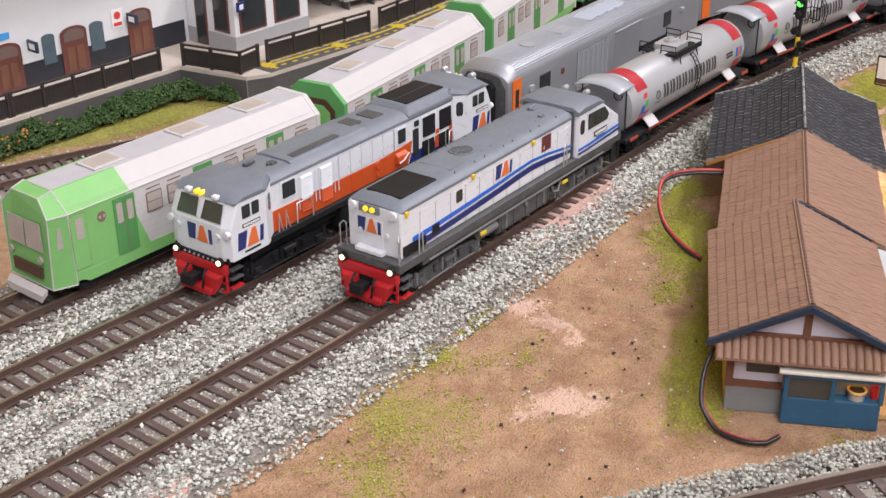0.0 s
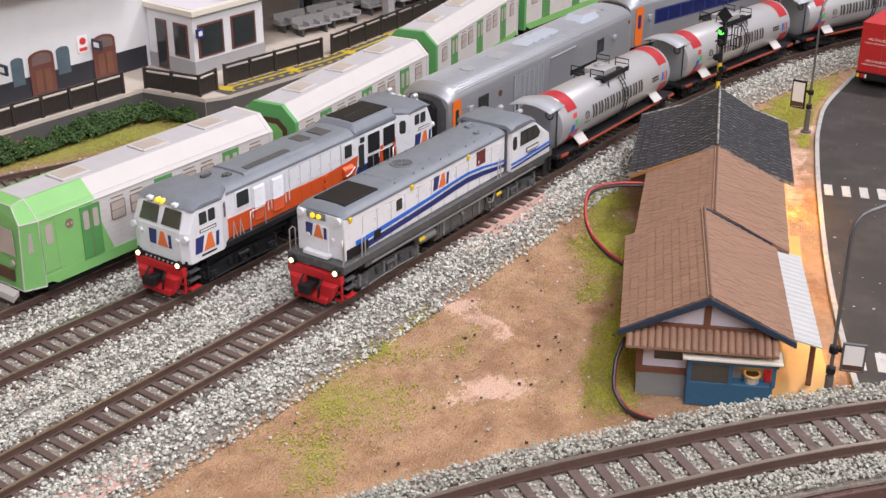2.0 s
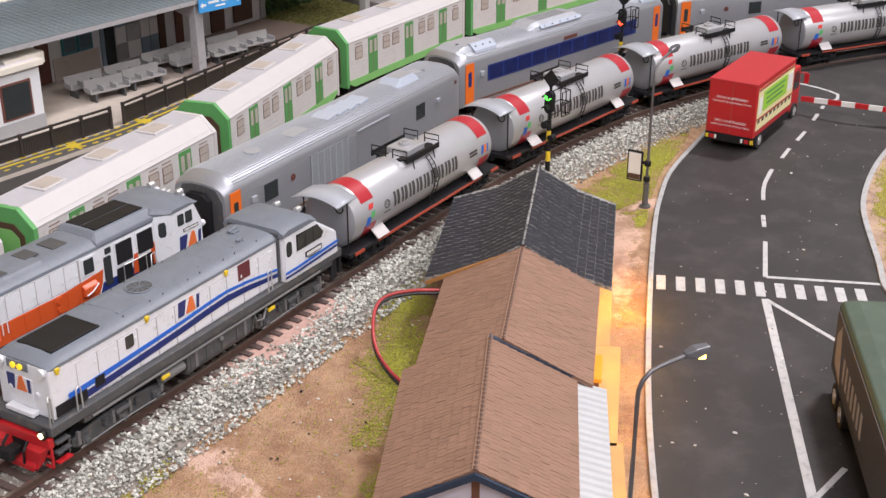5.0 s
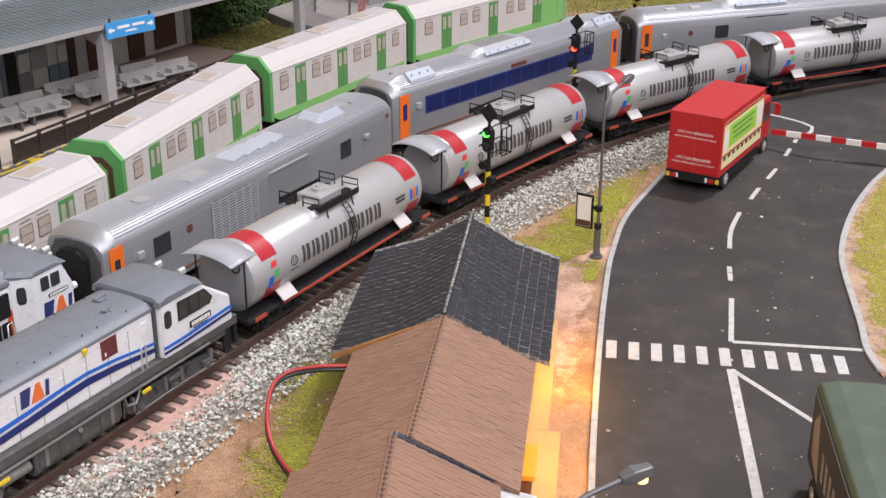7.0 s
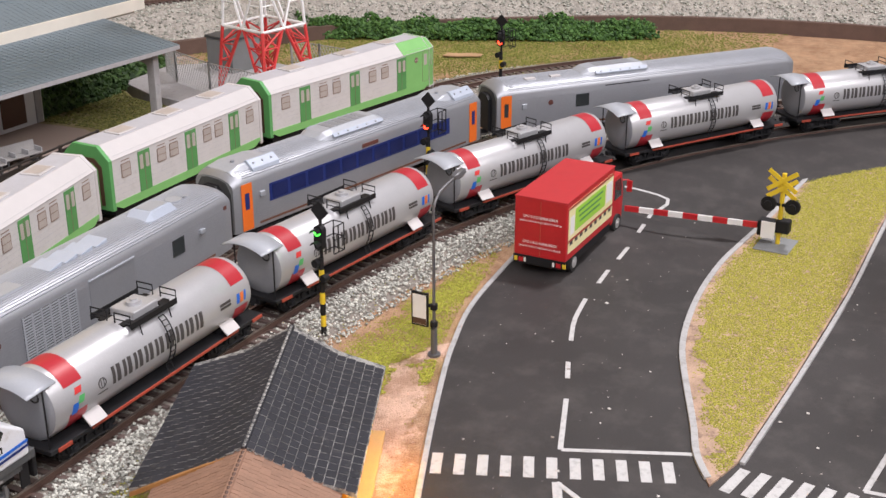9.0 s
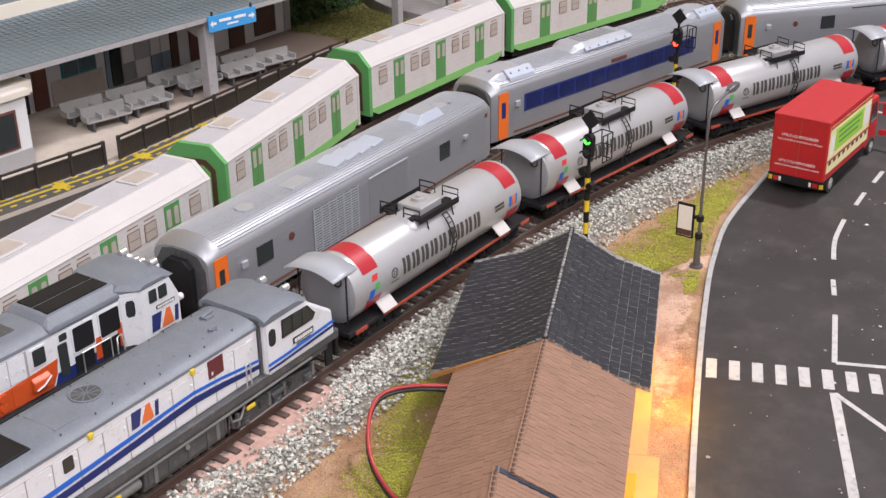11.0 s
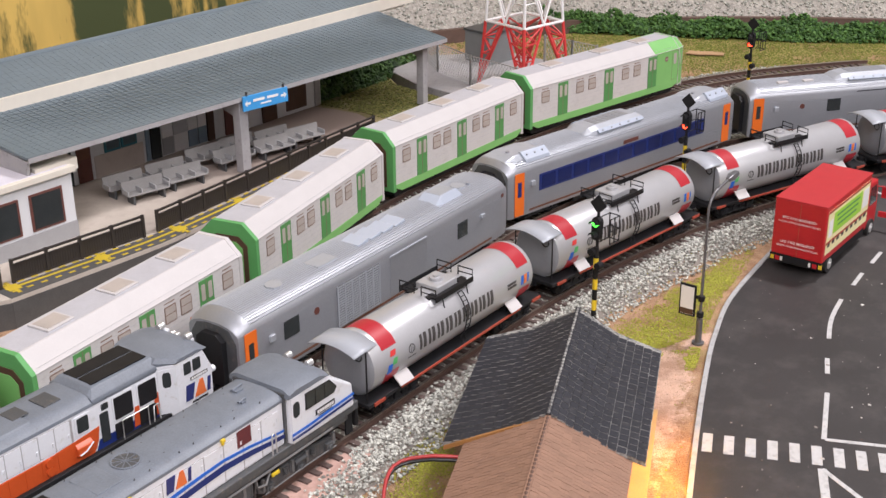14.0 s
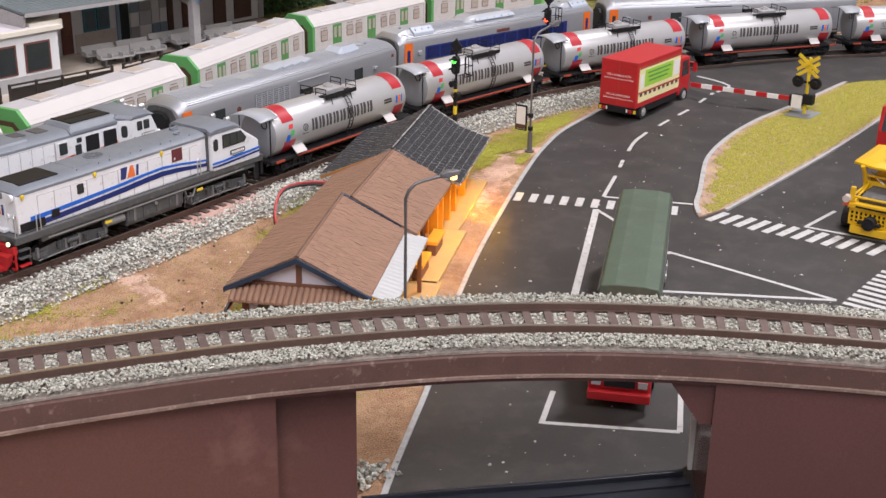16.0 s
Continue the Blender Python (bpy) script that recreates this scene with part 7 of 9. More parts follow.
    part("food_tray", Geo().cyl((-0.16, -0.25, 1.05), (-0.16, -0.25, 1.3), 0.24, 18, 0.2), material("fried_food", (0.55, 0.36, 0.15), 0.7, vary=0.4, fine=900), t)
    part("cook_pot", Geo().cyl((-0.12, -1.75, 1.03), (-0.12, -1.75, 1.34), 0.27, 18), STEEL, t, "steel pot", smooth=40)
    part("pot_rim", Geo().tube([(-0.12 + 0.29 * math.cos(q), -1.75 + 0.29 * math.sin(q), 1.34) for q in np.linspace(0, 6.283, 17)], 0.05), material("gold_rim", (0.6, 0.42, 0.2), 0.4, 0.5), t)
    part("pot_mouth", Geo().cyl((-0.12, -1.75, 1.34), (-0.12, -1.75, 1.355), 0.24, 18), BLACK, t)
    part("gas_bottle", Geo().cyl((0.0, -2.32, 1.03), (0.0, -2.32, 1.55), 0.14, 12), RED, t, smooth=40)
    part("stall_lamp", Geo().cyl((-0.1, -2.0, 1.72), (-0.1, -2.0, 1.84), 0.12, 10), LAMP_BULB, t, "lit warm bulb")
    # porch on the road side: white corrugated sheet
    g, rings = Geo(), []
    n = 60
    for k in range(n + 1):
        x = 0.35 + 7.8 * k / n
        w = 0.045 * math.sin(k * math.pi * 2 / 3)
        rings.append([(x, -2.85, 2.72 + w), (x, -4.15, 2.37 + w), (x, -4.15, 2.32 + w), (x, -2.85, 2.67 + w)])
    g.loft(rings)
    part("porch_sheet", g, CORRUGATED, t, "white corrugated porch roof", smooth=60)
    for x in (1.4, 6.7):
        part("porch_post", Geo().box(x - 0.09, x + 0.09, -4.1, -3.92, 0.1, 2.32), BROWN_WOOD, t)
    part("step_slab", Geo().box(0.3, 8.1, -4.85, -2.3, 0.0, 0.2), SLAB, t, "tan porch slab", bevel=0.03)
    return t


def mid_house():
    t = thing("roadside_house", HOUSE, "small model house with brown tiled roof and yellow walls", "house", "roadside houses")
    gable_roof(t, TILE, 8.15, 16.3, 4.2, 2.6, 3.2, nearest=lambda x, y: x > 9.2)
    part("body", Geo().box(8.05, 15.9, -2.2, 2.3, 0.0, 2.75), YELLOW_WALL, t, "yellow painted walls")
    part("bargeboard", Geo().loft([[(15.95, 0, 4.2), (16.06, 0, 4.2), (16.06, 0, 4.05), (15.95, 0, 4.05)], [(15.95, 3.0, 2.8), (16.06, 3.0, 2.8), (16.06, 3.0, 2.62), (15.95, 3.0, 2.62)]]), BROWN_WOOD, t)
    part("step_slab", Geo().box(8.1, 15.5, -4.2, -2.2, 0.0, 0.2), SLAB, t, "tan walkway slab", bevel=0.03)
    for x in (8.2, 11.4):
        q = part("stall_box", Geo().box(x + 0.1, x + 1.75, -3.4, -2.95, 0.2, 0.82), BROWN_WOOD, t, "orange-topped market stall", bevel=0.03)
        part("stall_top", Geo().box(x, x + 1.9, -3.5, -2.88, 0.8, 1.0), AMBER, q, bevel=0.03)
    for k in range(5):
        x = 9.2 + k * 1.3
        part("shutter", Geo().box(x, x + 0.75, -2.34, -2.2, 0.3, 2.1), BROWN_WOOD if k % 2 else AMBER, t, bevel=0.02)
    for x in (13.9, 15.2):
        part("porch_post", Geo().box(x, x + 0.22, -2.95, -2.5, 0.2, 2.5), AMBER, t, "orange painted post", bevel=0.03)
    return t


def back_house():
    t = thing("roadside_house", HOUSE, "small model house with black shingle roof and yellow walls", "house", "roadside houses")
    gable_roof(t, TILE_BLACK, 16.0, 25.2, 4.3, 2.6, 3.7, course=0.36, wide=0.44, nearest=lambda x, y: x < 22, kink=-0.22, wider=0.35)
    part("body", Geo().box(16.4, 24.6, -2.5, 2.5, 0.0, 2.9), YELLOW_WALL, t, "yellow painted walls")
    part("gable_board", Geo().loft([[(15.92, 0, 4.2), (16.04, 0, 4.2), (16.04, 0, 4.05), (15.92, 0, 4.05)], [(15.92, 4.0, 2.42), (16.04, 4.0, 2.42), (16.04, 4.0, 2.25), (15.92, 4.0, 2.25)]]), WOOD_EDGE, t, "brown fascia board")
    part("gable_wall", Geo().along_x([(-2.4, 2.7), (2.4, 2.7), (0, 4.0)], 16.4, 16.5), YELLOW_WALL, t)
    part("step_slab", Geo().box(15.5, 24.2, -3.75, -2.4, 0.0, 0.2), SLAB, t, "tan walkway slab", bevel=0.03)
    for x in (16.8, 18.3, 21.0):
        part("porch_post", Geo().box(x, x + 0.25, -3.0, -2.6, 0.2, 2.3), AMBER, t, "orange painted post", bevel=0.03)
    part("round_sign", Geo().cyl((20.0, -2.62, 1.5), (20.0, -2.75, 1.5), 0.55, 18), AMBER, t)
    for k in range(4):
        x = 17.2 + k * 1.8
        part("window", Geo().box(x, x + 1.0, -2.46, -2.38, 1.0, 2.0), BROWN_WOOD, t, bevel=0.02)
    return t


front_house()
mid_house()
back_house()


def warm_lamp(x, y, z, watts):
    lamp = bpy.data.lights.new("house_lamp", "POINT")
    lamp.energy, lamp.color, lamp.shadow_soft_size = watts, (1.0, 0.42, 0.0), 0.002
    ob = new("house_lamp", lamp)
    ob.matrix_world = HOUSE @ cm(x, y, z)


# warm bulbs under the road-side eaves and in the stall
for x, watts in ((4.0, 0.012), (9.5, 0.008), (13.5, 0.012), (21.5, 0.012)):
    warm_lamp(x, -4.6, 1.35, watts)
warm_lamp(18.9, -4.65, 1.1, 0.030)
warm_lamp(-0.1, -1.7, 1.75, 0.0006)


def cable(name, pts, mat, r, label):
    line = Line([(p[0], p[1]) for p in pts], 0.3)
    z = np.interp(line.s, np.linspace(0, line.s[-1], len(pts)), [p[2] for p in pts])
    ob = part(name, Geo().tube([(a, b, c) for (a, b), c in zip(line.p, z)], r, 8), mat, smooth=60)
    return tagged(ob, label, "cable")


LOOP_CABLE = [(18.9, -6.1, 2.2), (18.3, -5.2, 2.2), (17.8, -4.5, 2.05), (17.2, -4.1, 1.7), (16.3, -4.4, 1.1), (15.4, -5.2, 0.6), (14.8, -6.4, 0.3), (14.5, -7.6, 0.1)]
cable("wire", LOOP_CABLE, WIRE_RED, 0.075, "red wire looping out of the yellow house wall")
cable("wire", [(x - 0.09, y - 0.05, z - 0.10) for x, y, z in LOOP_CABLE], WIRE_BLACK, 0.075, "black wire looping beside the red one")
FRONT_CABLE = [(5.3, -13.0, 2.1), (4.95, -13.05, 1.75), (4.6, -13.1, 1.35), (4.25, -13.25, 0.9), (3.95, -13.45, 0.45), (3.85, -13.75, 0.15), (3.75, -14.2, 0.1), (3.75, -14.75, 0.1), (3.85, -15.3, 0.1), (4.15, -15.75, 0.12), (4.5, -16.0, 0.3)]
cable("wire", FRONT_CABLE, WIRE_RED, 0.07, "red wire hanging from the eave to the soil")
cable("wire", [(x - 0.12, y - 0.02, z + 0.02) for x, y, z in FRONT_CABLE], WIRE_BLACK, 0.08, "black wire hanging beside the red one")


# ---- the curved viaduct in the foreground ----
LEDGE = material("scuffed_ledge", (0.21, 0.145, 0.12), 0.7, vary=0.35, stain=(0.40, 0.33, 0.28), stain_at=(0.56, 0.72))


def viaduct():
    s0, s1 = 0.5, LOOP_LINE.s[-1] - 0.5
    t = thing("viaduct", Matrix(), "brown card railway viaduct on wide piers carrying a curved track", "viaduct")
    part("deck", strip(LOOP_LINE, s0, s1, -2.05, 2.05, LOOP_Z - 1.0, LOOP_Z - 0.42), MASONRY, t)
    part("deck_top", strip(LOOP_LINE, s0, s1, -2.0, 2.0, LOOP_Z - 0.42, LOOP_Z - 0.34), BED, t)
    part("edge_board", strip(LOOP_LINE, s0, s1, -2.2, -2.0, LOOP_Z - 1.1, LOOP_Z - 0.42), TRIM_BROWN, t, "brown edge board", bevel=0.03)
    part("ledge", strip(LOOP_LINE, s0, s1, -2.3, -2.02, LOOP_Z - 1.17, LOOP_Z - 1.08), LEDGE, t, "pale scuffed ledge")
    part("girder", strip(LOOP_LINE, s0, s1, -2.1, -1.9, LOOP_Z - 1.38, LOOP_Z - 1.1), MASONRY, t)
    part("edge_board", strip(LOOP_LINE, s0, s1, 2.0, 2.2, LOOP_Z - 1.3, LOOP_Z - 0.46), TRIM_BROWN, t)
    a0, a = LOOP_LINE.s_of(-3.1), LOOP_LINE.s_of(-1.0)
    b = LOOP_LINE.s_of(6.85)
    part("pier", strip(LOOP_LINE, s0, a0, -2.0, 1.9, -0.1, LOOP_Z - 1.0), MASONRY, t, "wide brown pier wall")
    part("pier_core", strip(LOOP_LINE, a0, a, -1.2, 1.5, -0.1, LOOP_Z - 1.0), MASONRY, t, "recessed brown pier end")
    part("pier", strip(LOOP_LINE, b, s1, -2.15, 1.9, -0.1, LOOP_Z - 1.0), MASONRY, t, "wide brown pier wall")
    x, y, h = LOOP_LINE.at(b - 0.6)
    part("bracket", Geo().along_y([(-1.0, 0.8), (0.9, 0.8), (0.9, -0.9), (0.2, -0.9)], -1.9, 1.9), MASONRY, t, at=cm(x, y, LOOP_Z - 2.0, math.degrees(h)))
    part("pier_edge", strip(LOOP_LINE, b - 0.16, b - 0.01, 1.55, 1.9, -0.1, LOOP_Z - 2.6), BAR_WHITE, t, "pale bare board edge")
    return t


viaduct()


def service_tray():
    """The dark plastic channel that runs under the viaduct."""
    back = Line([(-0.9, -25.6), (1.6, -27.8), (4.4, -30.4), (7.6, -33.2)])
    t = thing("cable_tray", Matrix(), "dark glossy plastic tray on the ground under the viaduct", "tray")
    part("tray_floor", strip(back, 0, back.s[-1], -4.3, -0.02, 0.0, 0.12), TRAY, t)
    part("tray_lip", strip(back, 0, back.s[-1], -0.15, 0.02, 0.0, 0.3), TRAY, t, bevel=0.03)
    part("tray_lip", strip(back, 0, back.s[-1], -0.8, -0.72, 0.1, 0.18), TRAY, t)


service_tray()
build_track(LOOP_LINE, 0.5, LOOP_LINE.s[-1] - 0.5, LOOP_Z, "rail_track", "brown curved model track on the viaduct", spacing=0.70)


def scatter_loop():
    rng = np.random.default_rng(21)
    n = 54000
    s, o = rng.uniform(1, LOOP_LINE.s[-1] - 1, n), rng.uniform(-2.0, 2.0, n)
    x, y = np.interp(s, LOOP_LINE.s, LOOP_LINE.p[:, 0]), np.interp(s, LOOP_LINE.s, LOOP_LINE.p[:, 1])
    dx, dy = np.interp(s + 0.4, LOOP_LINE.s, LOOP_LINE.p[:, 0]) - x, np.interp(s + 0.4, LOOP_LINE.s, LOOP_LINE.p[:, 1]) - y
    h = np.hypot(dx, dy)
    keep = (np.abs(o) > 1.08) | ((np.abs(o) < 0.7) & (rng.uniform(size=n) < 0.5))
    x, y, o = (x - dy / h * o)[keep], (y + dx / h * o)[keep], o[keep]
    r = rng.uniform(0.038, 0.074, len(x))
    heap("ballast_stones", np.c_[x, y, LOOP_Z - 0.32 + r * 0.3 + 0.1 * (np.abs(o) > 1.05) + rng.uniform(0, 0.08, len(x)) * (np.abs(o) > 1.2)], r, LOOP_STONES, "pale grey ballast on the viaduct", "gravel")


scatter_loop()


def pier_rubble():
    rng = np.random.default_rng(33)
    n = 420
    u = rng.uniform(0, 1, n)
    x, y = -2.6 + 3.8 * u + rng.normal(0, 0.35, n), -23.2 - 1.6 * u + rng.normal(0, 0.35, n)
    r = rng.uniform(0.07, 0.16, n)
    heap("rubble", np.c_[x, y, 0.02 + r * 0.4 + 0.2 * rng.uniform(size=n) ** 2], r, STONES, "loose grey stones at the foot of the pier", "gravel")


pier_rubble()


# ---- road furniture ----
def street_lamp(m, arm, lit, label, side=1):
    """A grey pole with a curved arm, lamp head and a framed board."""
    t = thing("street_lamp", m, label, "street lamp", "street lamps")
    h = 7.55
    part("pole_base", Geo().cyl((0, 0, 0), (0, 0, 1.35), 0.16, 14, 0.15).cyl((0, 0, 0), (0, 0, 0.1), 0.3, 14), POLE, t, smooth=40)
    pts = [(0, 0, 1.2), (0, 0, 4.5), (0, 0, h - 0.45), (arm * 0.06, 0, h - 0.15), (arm * 0.18, 0, h + 0.1), (arm * 0.34, 0, h + 0.2), (arm * 0.75, 0, h + 0.35)]
    part("pole", Geo().tube(pts, 0.07, 10), POLE, t, smooth=60)
    head = part("lamp_head", Geo().loft([[(arm * 0.68, y, z) for y, z in ((-0.1, h + 0.26), (0.1, h + 0.26), (0.1, h + 0.44), (-0.1, h + 0.44))], [(arm * 0.82, y, z) for y, z in ((-0.22, h + 0.27), (0.22, h + 0.27), (0.16, h + 0.55), (-0.16, h + 0.55))], [(arm * 1.05, y, z) for y, z in ((-0.17, h + 0.36), (0.17, h + 0.36), (0.12, h + 0.54), (-0.12, h + 0.54))]]), POLE, t, bevel=0.03)
    part("lamp_lens", Geo().cyl((arm * 0.95, 0, h + 0.16), (arm * 0.95, 0, h + 0.36), 0.14, 14) if lit else Geo().box(arm * 0.84, arm * 1.0, -0.13, 0.13, h + 0.22, h + 0.3), LAMP_BULB if lit else PRINT_PANE, head, "lit warm bulb" if lit else "")
    turn = Matrix.Rotation(radians(0 if side > 0 else 55), 4, "Z")
    e = 0.0 if side > 0 else -1.4
    fr = part("board_frame", Geo().box(-0.06, 0.06, 0.28 + e, 1.12 + e, 1.35 if side > 0 else 1.6, 3.0 if side > 0 else 2.75), BLACK if side > 0 else POLE, t, "black framed notice board", bevel=0.02, at=turn)
    part("board_face", Geo().box(-0.08, -0.055, 0.36 + e, 1.04 + e, 1.44 if side > 0 else 1.68, 2.9 if side > 0 else 2.67), SIGN_WHITE, fr)
    part("board_picture", Geo().box(-0.09, -0.078, 0.36 + e, 1.04 + e, 1.46 if side > 0 else 1.7, 1.75 if side > 0 else 1.9), BROWN_DARK, fr)
    part("bracket", Geo().box(-0.05, 0.05, min(0, side * 0.32), max(0, side * 0.32), 2.35, 2.5).cyl((0, 0, 2.3), (0, 0, 2.55), 0.17, 12).cyl((0, 0, 1.45), (0, 0, 1.68), 0.17, 12), BLACK, t, at=turn)
    return t


street_lamp(cm(36.6, -6.9, 0.0, 2), 2.75, False, "grey model street lamp with curved arm and small notice board")
street_lamp(cm(8.6, -19.65, 0.0, -32), 2.15, True, "grey model street lamp with lit warm bulb and notice board", -1)
bulb = bpy.data.lights.new("street_bulb", "POINT")
bulb.energy, bulb.color, bulb.shadow_soft_size = 0.0025, (1.0, 0.6, 0.2), 0.002
new("street_bulb", bulb).matrix_world = cm(10.4, -20.9, 7.6)


def signal(m, lit, red, label, height=4.0):
    """A black and yellow banded mast with a lamp head, diamond board and cage."""
    t = thing("railway_signal", m, label, "signal", "railway signals")
    n = 7
    for k in range(n):
        part("mast_band", Geo().cyl((0, 0, height * k / n), (0, 0, height * (k + 1) / n), 0.13, 12), YELLOW if k % 2 == 1 else BLACK, t, smooth=40)
    head = part("signal_head", Geo().along_x([(0.26 * math.cos(radians(q)), height + 1.0 + (0.35 if math.sin(radians(q)) > 0 else -0.35) + 0.26 * math.sin(radians(q))) for q in range(0, 360, 30)], -0.16, 0.14), BLACK, t, "black lamp housing")
    part("mast_top", Geo().cyl((0.05, 0, height), (0.05, 0, height + 1.9), 0.08, 8), BLACK, t)
    for dz, on in ((0.3, not red), (-0.3, red)):
        z = height + 1.0 + dz
        part("lens", Geo().cyl((-0.16, 0, z), (-0.22, 0, z), 0.17, 14), (LAMP_RED if red else LAMP_GREEN) if on else GLASS, head, "lit lens" if on else "")
        g = Geo()
        arc = [(0.2 * math.cos(radians(q)), z + 0.2 * math.sin(radians(q))) for q in range(0, 181, 20)]
        g.add([(x, y, zz) for x in (-0.5, -0.15) for y, zz in arc], [(i, i + 1, 10 + i + 1, 10 + i) for i in range(9)])
        part("lens_hood", g, BLACK, head)
    part("diamond_board", Geo().along_x([(0, height + 1.75), (0.5, height + 2.25), (0, height + 2.75), (-0.5, height + 2.25)], 0.0, 0.06), BLACK, t, "black diamond board")
    part("lower_lamp", Geo().cyl((-0.3, 0.15, height - 0.25), (0.05, 0.15, height - 0.25), 0.2, 12).cyl((-0.3, -0.28, height - 0.9), (0.05, -0.28, height - 0.9), 0.19, 12), BLACK, t, smooth=40)
    g = Geo()
    for z in (height + 0.3, height + 0.95, height + 1.6):
        g.tube([(0.1, -0.1, z), (0.85, -0.1, z), (0.85, -0.7, z), (0.1, -0.7, z)], 0.03)
    for x, y in ((0.85, -0.1), (0.85, -0.7), (0.1, -0.7), (0.45, -0.7)):
        g.tube([(x, y, height + 0.3), (x, y, height + 1.6)], 0.03)
    part("ladder_cage", g, BLACK, t)
    return t


signal(cm(35.7, -1.5, 0.0, -5), True, False, "railway signal showing green on a yellow-black banded mast")
signal(cm(53.9, 3.4, 0.0, -5), True, True, "railway signal showing red on a yellow-black banded mast")
signal(cm(73.6, 8.6, 0.0, -5), True, True, "railway signal showing red behind the coaches", 4.4)


def level_crossing():
    t = thing("crossing_barrier", cm(57.0, -15.9, 0.14, 0), "lowered red and white barrier with yellow crossbuck and black lamps", "barrier")
    part("base_plate", Geo().box(-1.3, 1.0, -1.9, 0.0, -0.02, 0.05), GREY_WALL, t, "grey base plate", bevel=0.02)
    part("motor_box", Geo().box(-0.45, 0.35, -0.75, 0.1, 0.5, 1.35), BLACK, t, bevel=0.06)
    part("counterweight", Geo().box(-0.3, 0.3, -1.6, -0.85, 0.75, 1.5), BLACK, t, bevel=0.08)
    part("white_plate", Geo().box(-0.55, -0.47, -0.9, -0.15, 0.45, 1.4), SIGN_WHITE, t)
    arm0, arm1 = Vector((-0.2, 0.1, 1.0)), Vector((-1.45, 7.4, 1.05))
    n = 9
    for k in range(n):
        a, b = arm0.lerp(arm1, k / n), arm0.lerp(arm1, (k + 1) / n)
        part("arm_band", Geo().loft([[p + Vector(o) for o in ((-0.06, 0, -0.16), (0.06, 0, -0.16), (0.06, 0, 0.16), (-0.06, 0, 0.16))] for p in (a, b)]), RED if k % 2 == 0 else BAR_WHITE, t)
    part("post", Geo().cyl((0, -1.0, 0.05), (0, -1.0, 4.1), 0.13, 12), YELLOW, t, smooth=40)
    for k, (a, z) in enumerate(((35, 3.3), (-35, 3.3), (35, 3.75), (-35, 3.75))):
        part("cross_board", Geo().box(-0.025, 0.025, -0.95, 0.95, -0.12, 0.12), YELLOW, t, "yellow crossbuck board", at=cm(-0.17 - 0.056 * k, -1.0, z, 0, a, 0))
    for y in (-1.65, -0.35):
        part("flash_lamp", Geo().cyl((-0.28, y, 2.35), (-0.1, y, 2.35), 0.42, 20).cyl((-0.45, y, 2.35), (-0.26, y, 2.35), 0.2, 14), BLACK, t, "black flashing lamp disc", smooth=40)
    part("lamp_bar", Geo().box(-0.12, 0.0, -1.7, -0.3, 2.25, 2.42), BLACK, t)
    return t


level_crossing()


def words(parent, text, m, size, mat):
    cu = bpy.data.curves.new("lettering", "FONT")
    cu.body, cu.size, cu.align_x, cu.align_y = text, size * CM, "CENTER", "CENTER"
    cu.extrude = 0.004 * CM
    ob = new("lettering", cu)
    me = bpy.data.meshes.new_from_object(ob)
    bpy.data.objects.remove(ob)
    me.materials.append(mat)
    return part("lettering", me, mat, parent, at=m)


def truck_wheels(t, xs, half, r=0.52):
    for x in xs:
        for s in (-1, 1):
            w = part("wheel", Geo().cyl((x, s * (half - 0.32), r), (x, s * half, r), r, 20), TYRE, t, smooth=40)
            part("rim", Geo().cyl((x, s * (half - 0.02), r), (x, s * (half + 0.02), r), r * 0.58, 14).cyl((x, s * half, r), (x, s * (half + 0.05), r), r * 0.22, 10), STEEL, w, smooth=40)


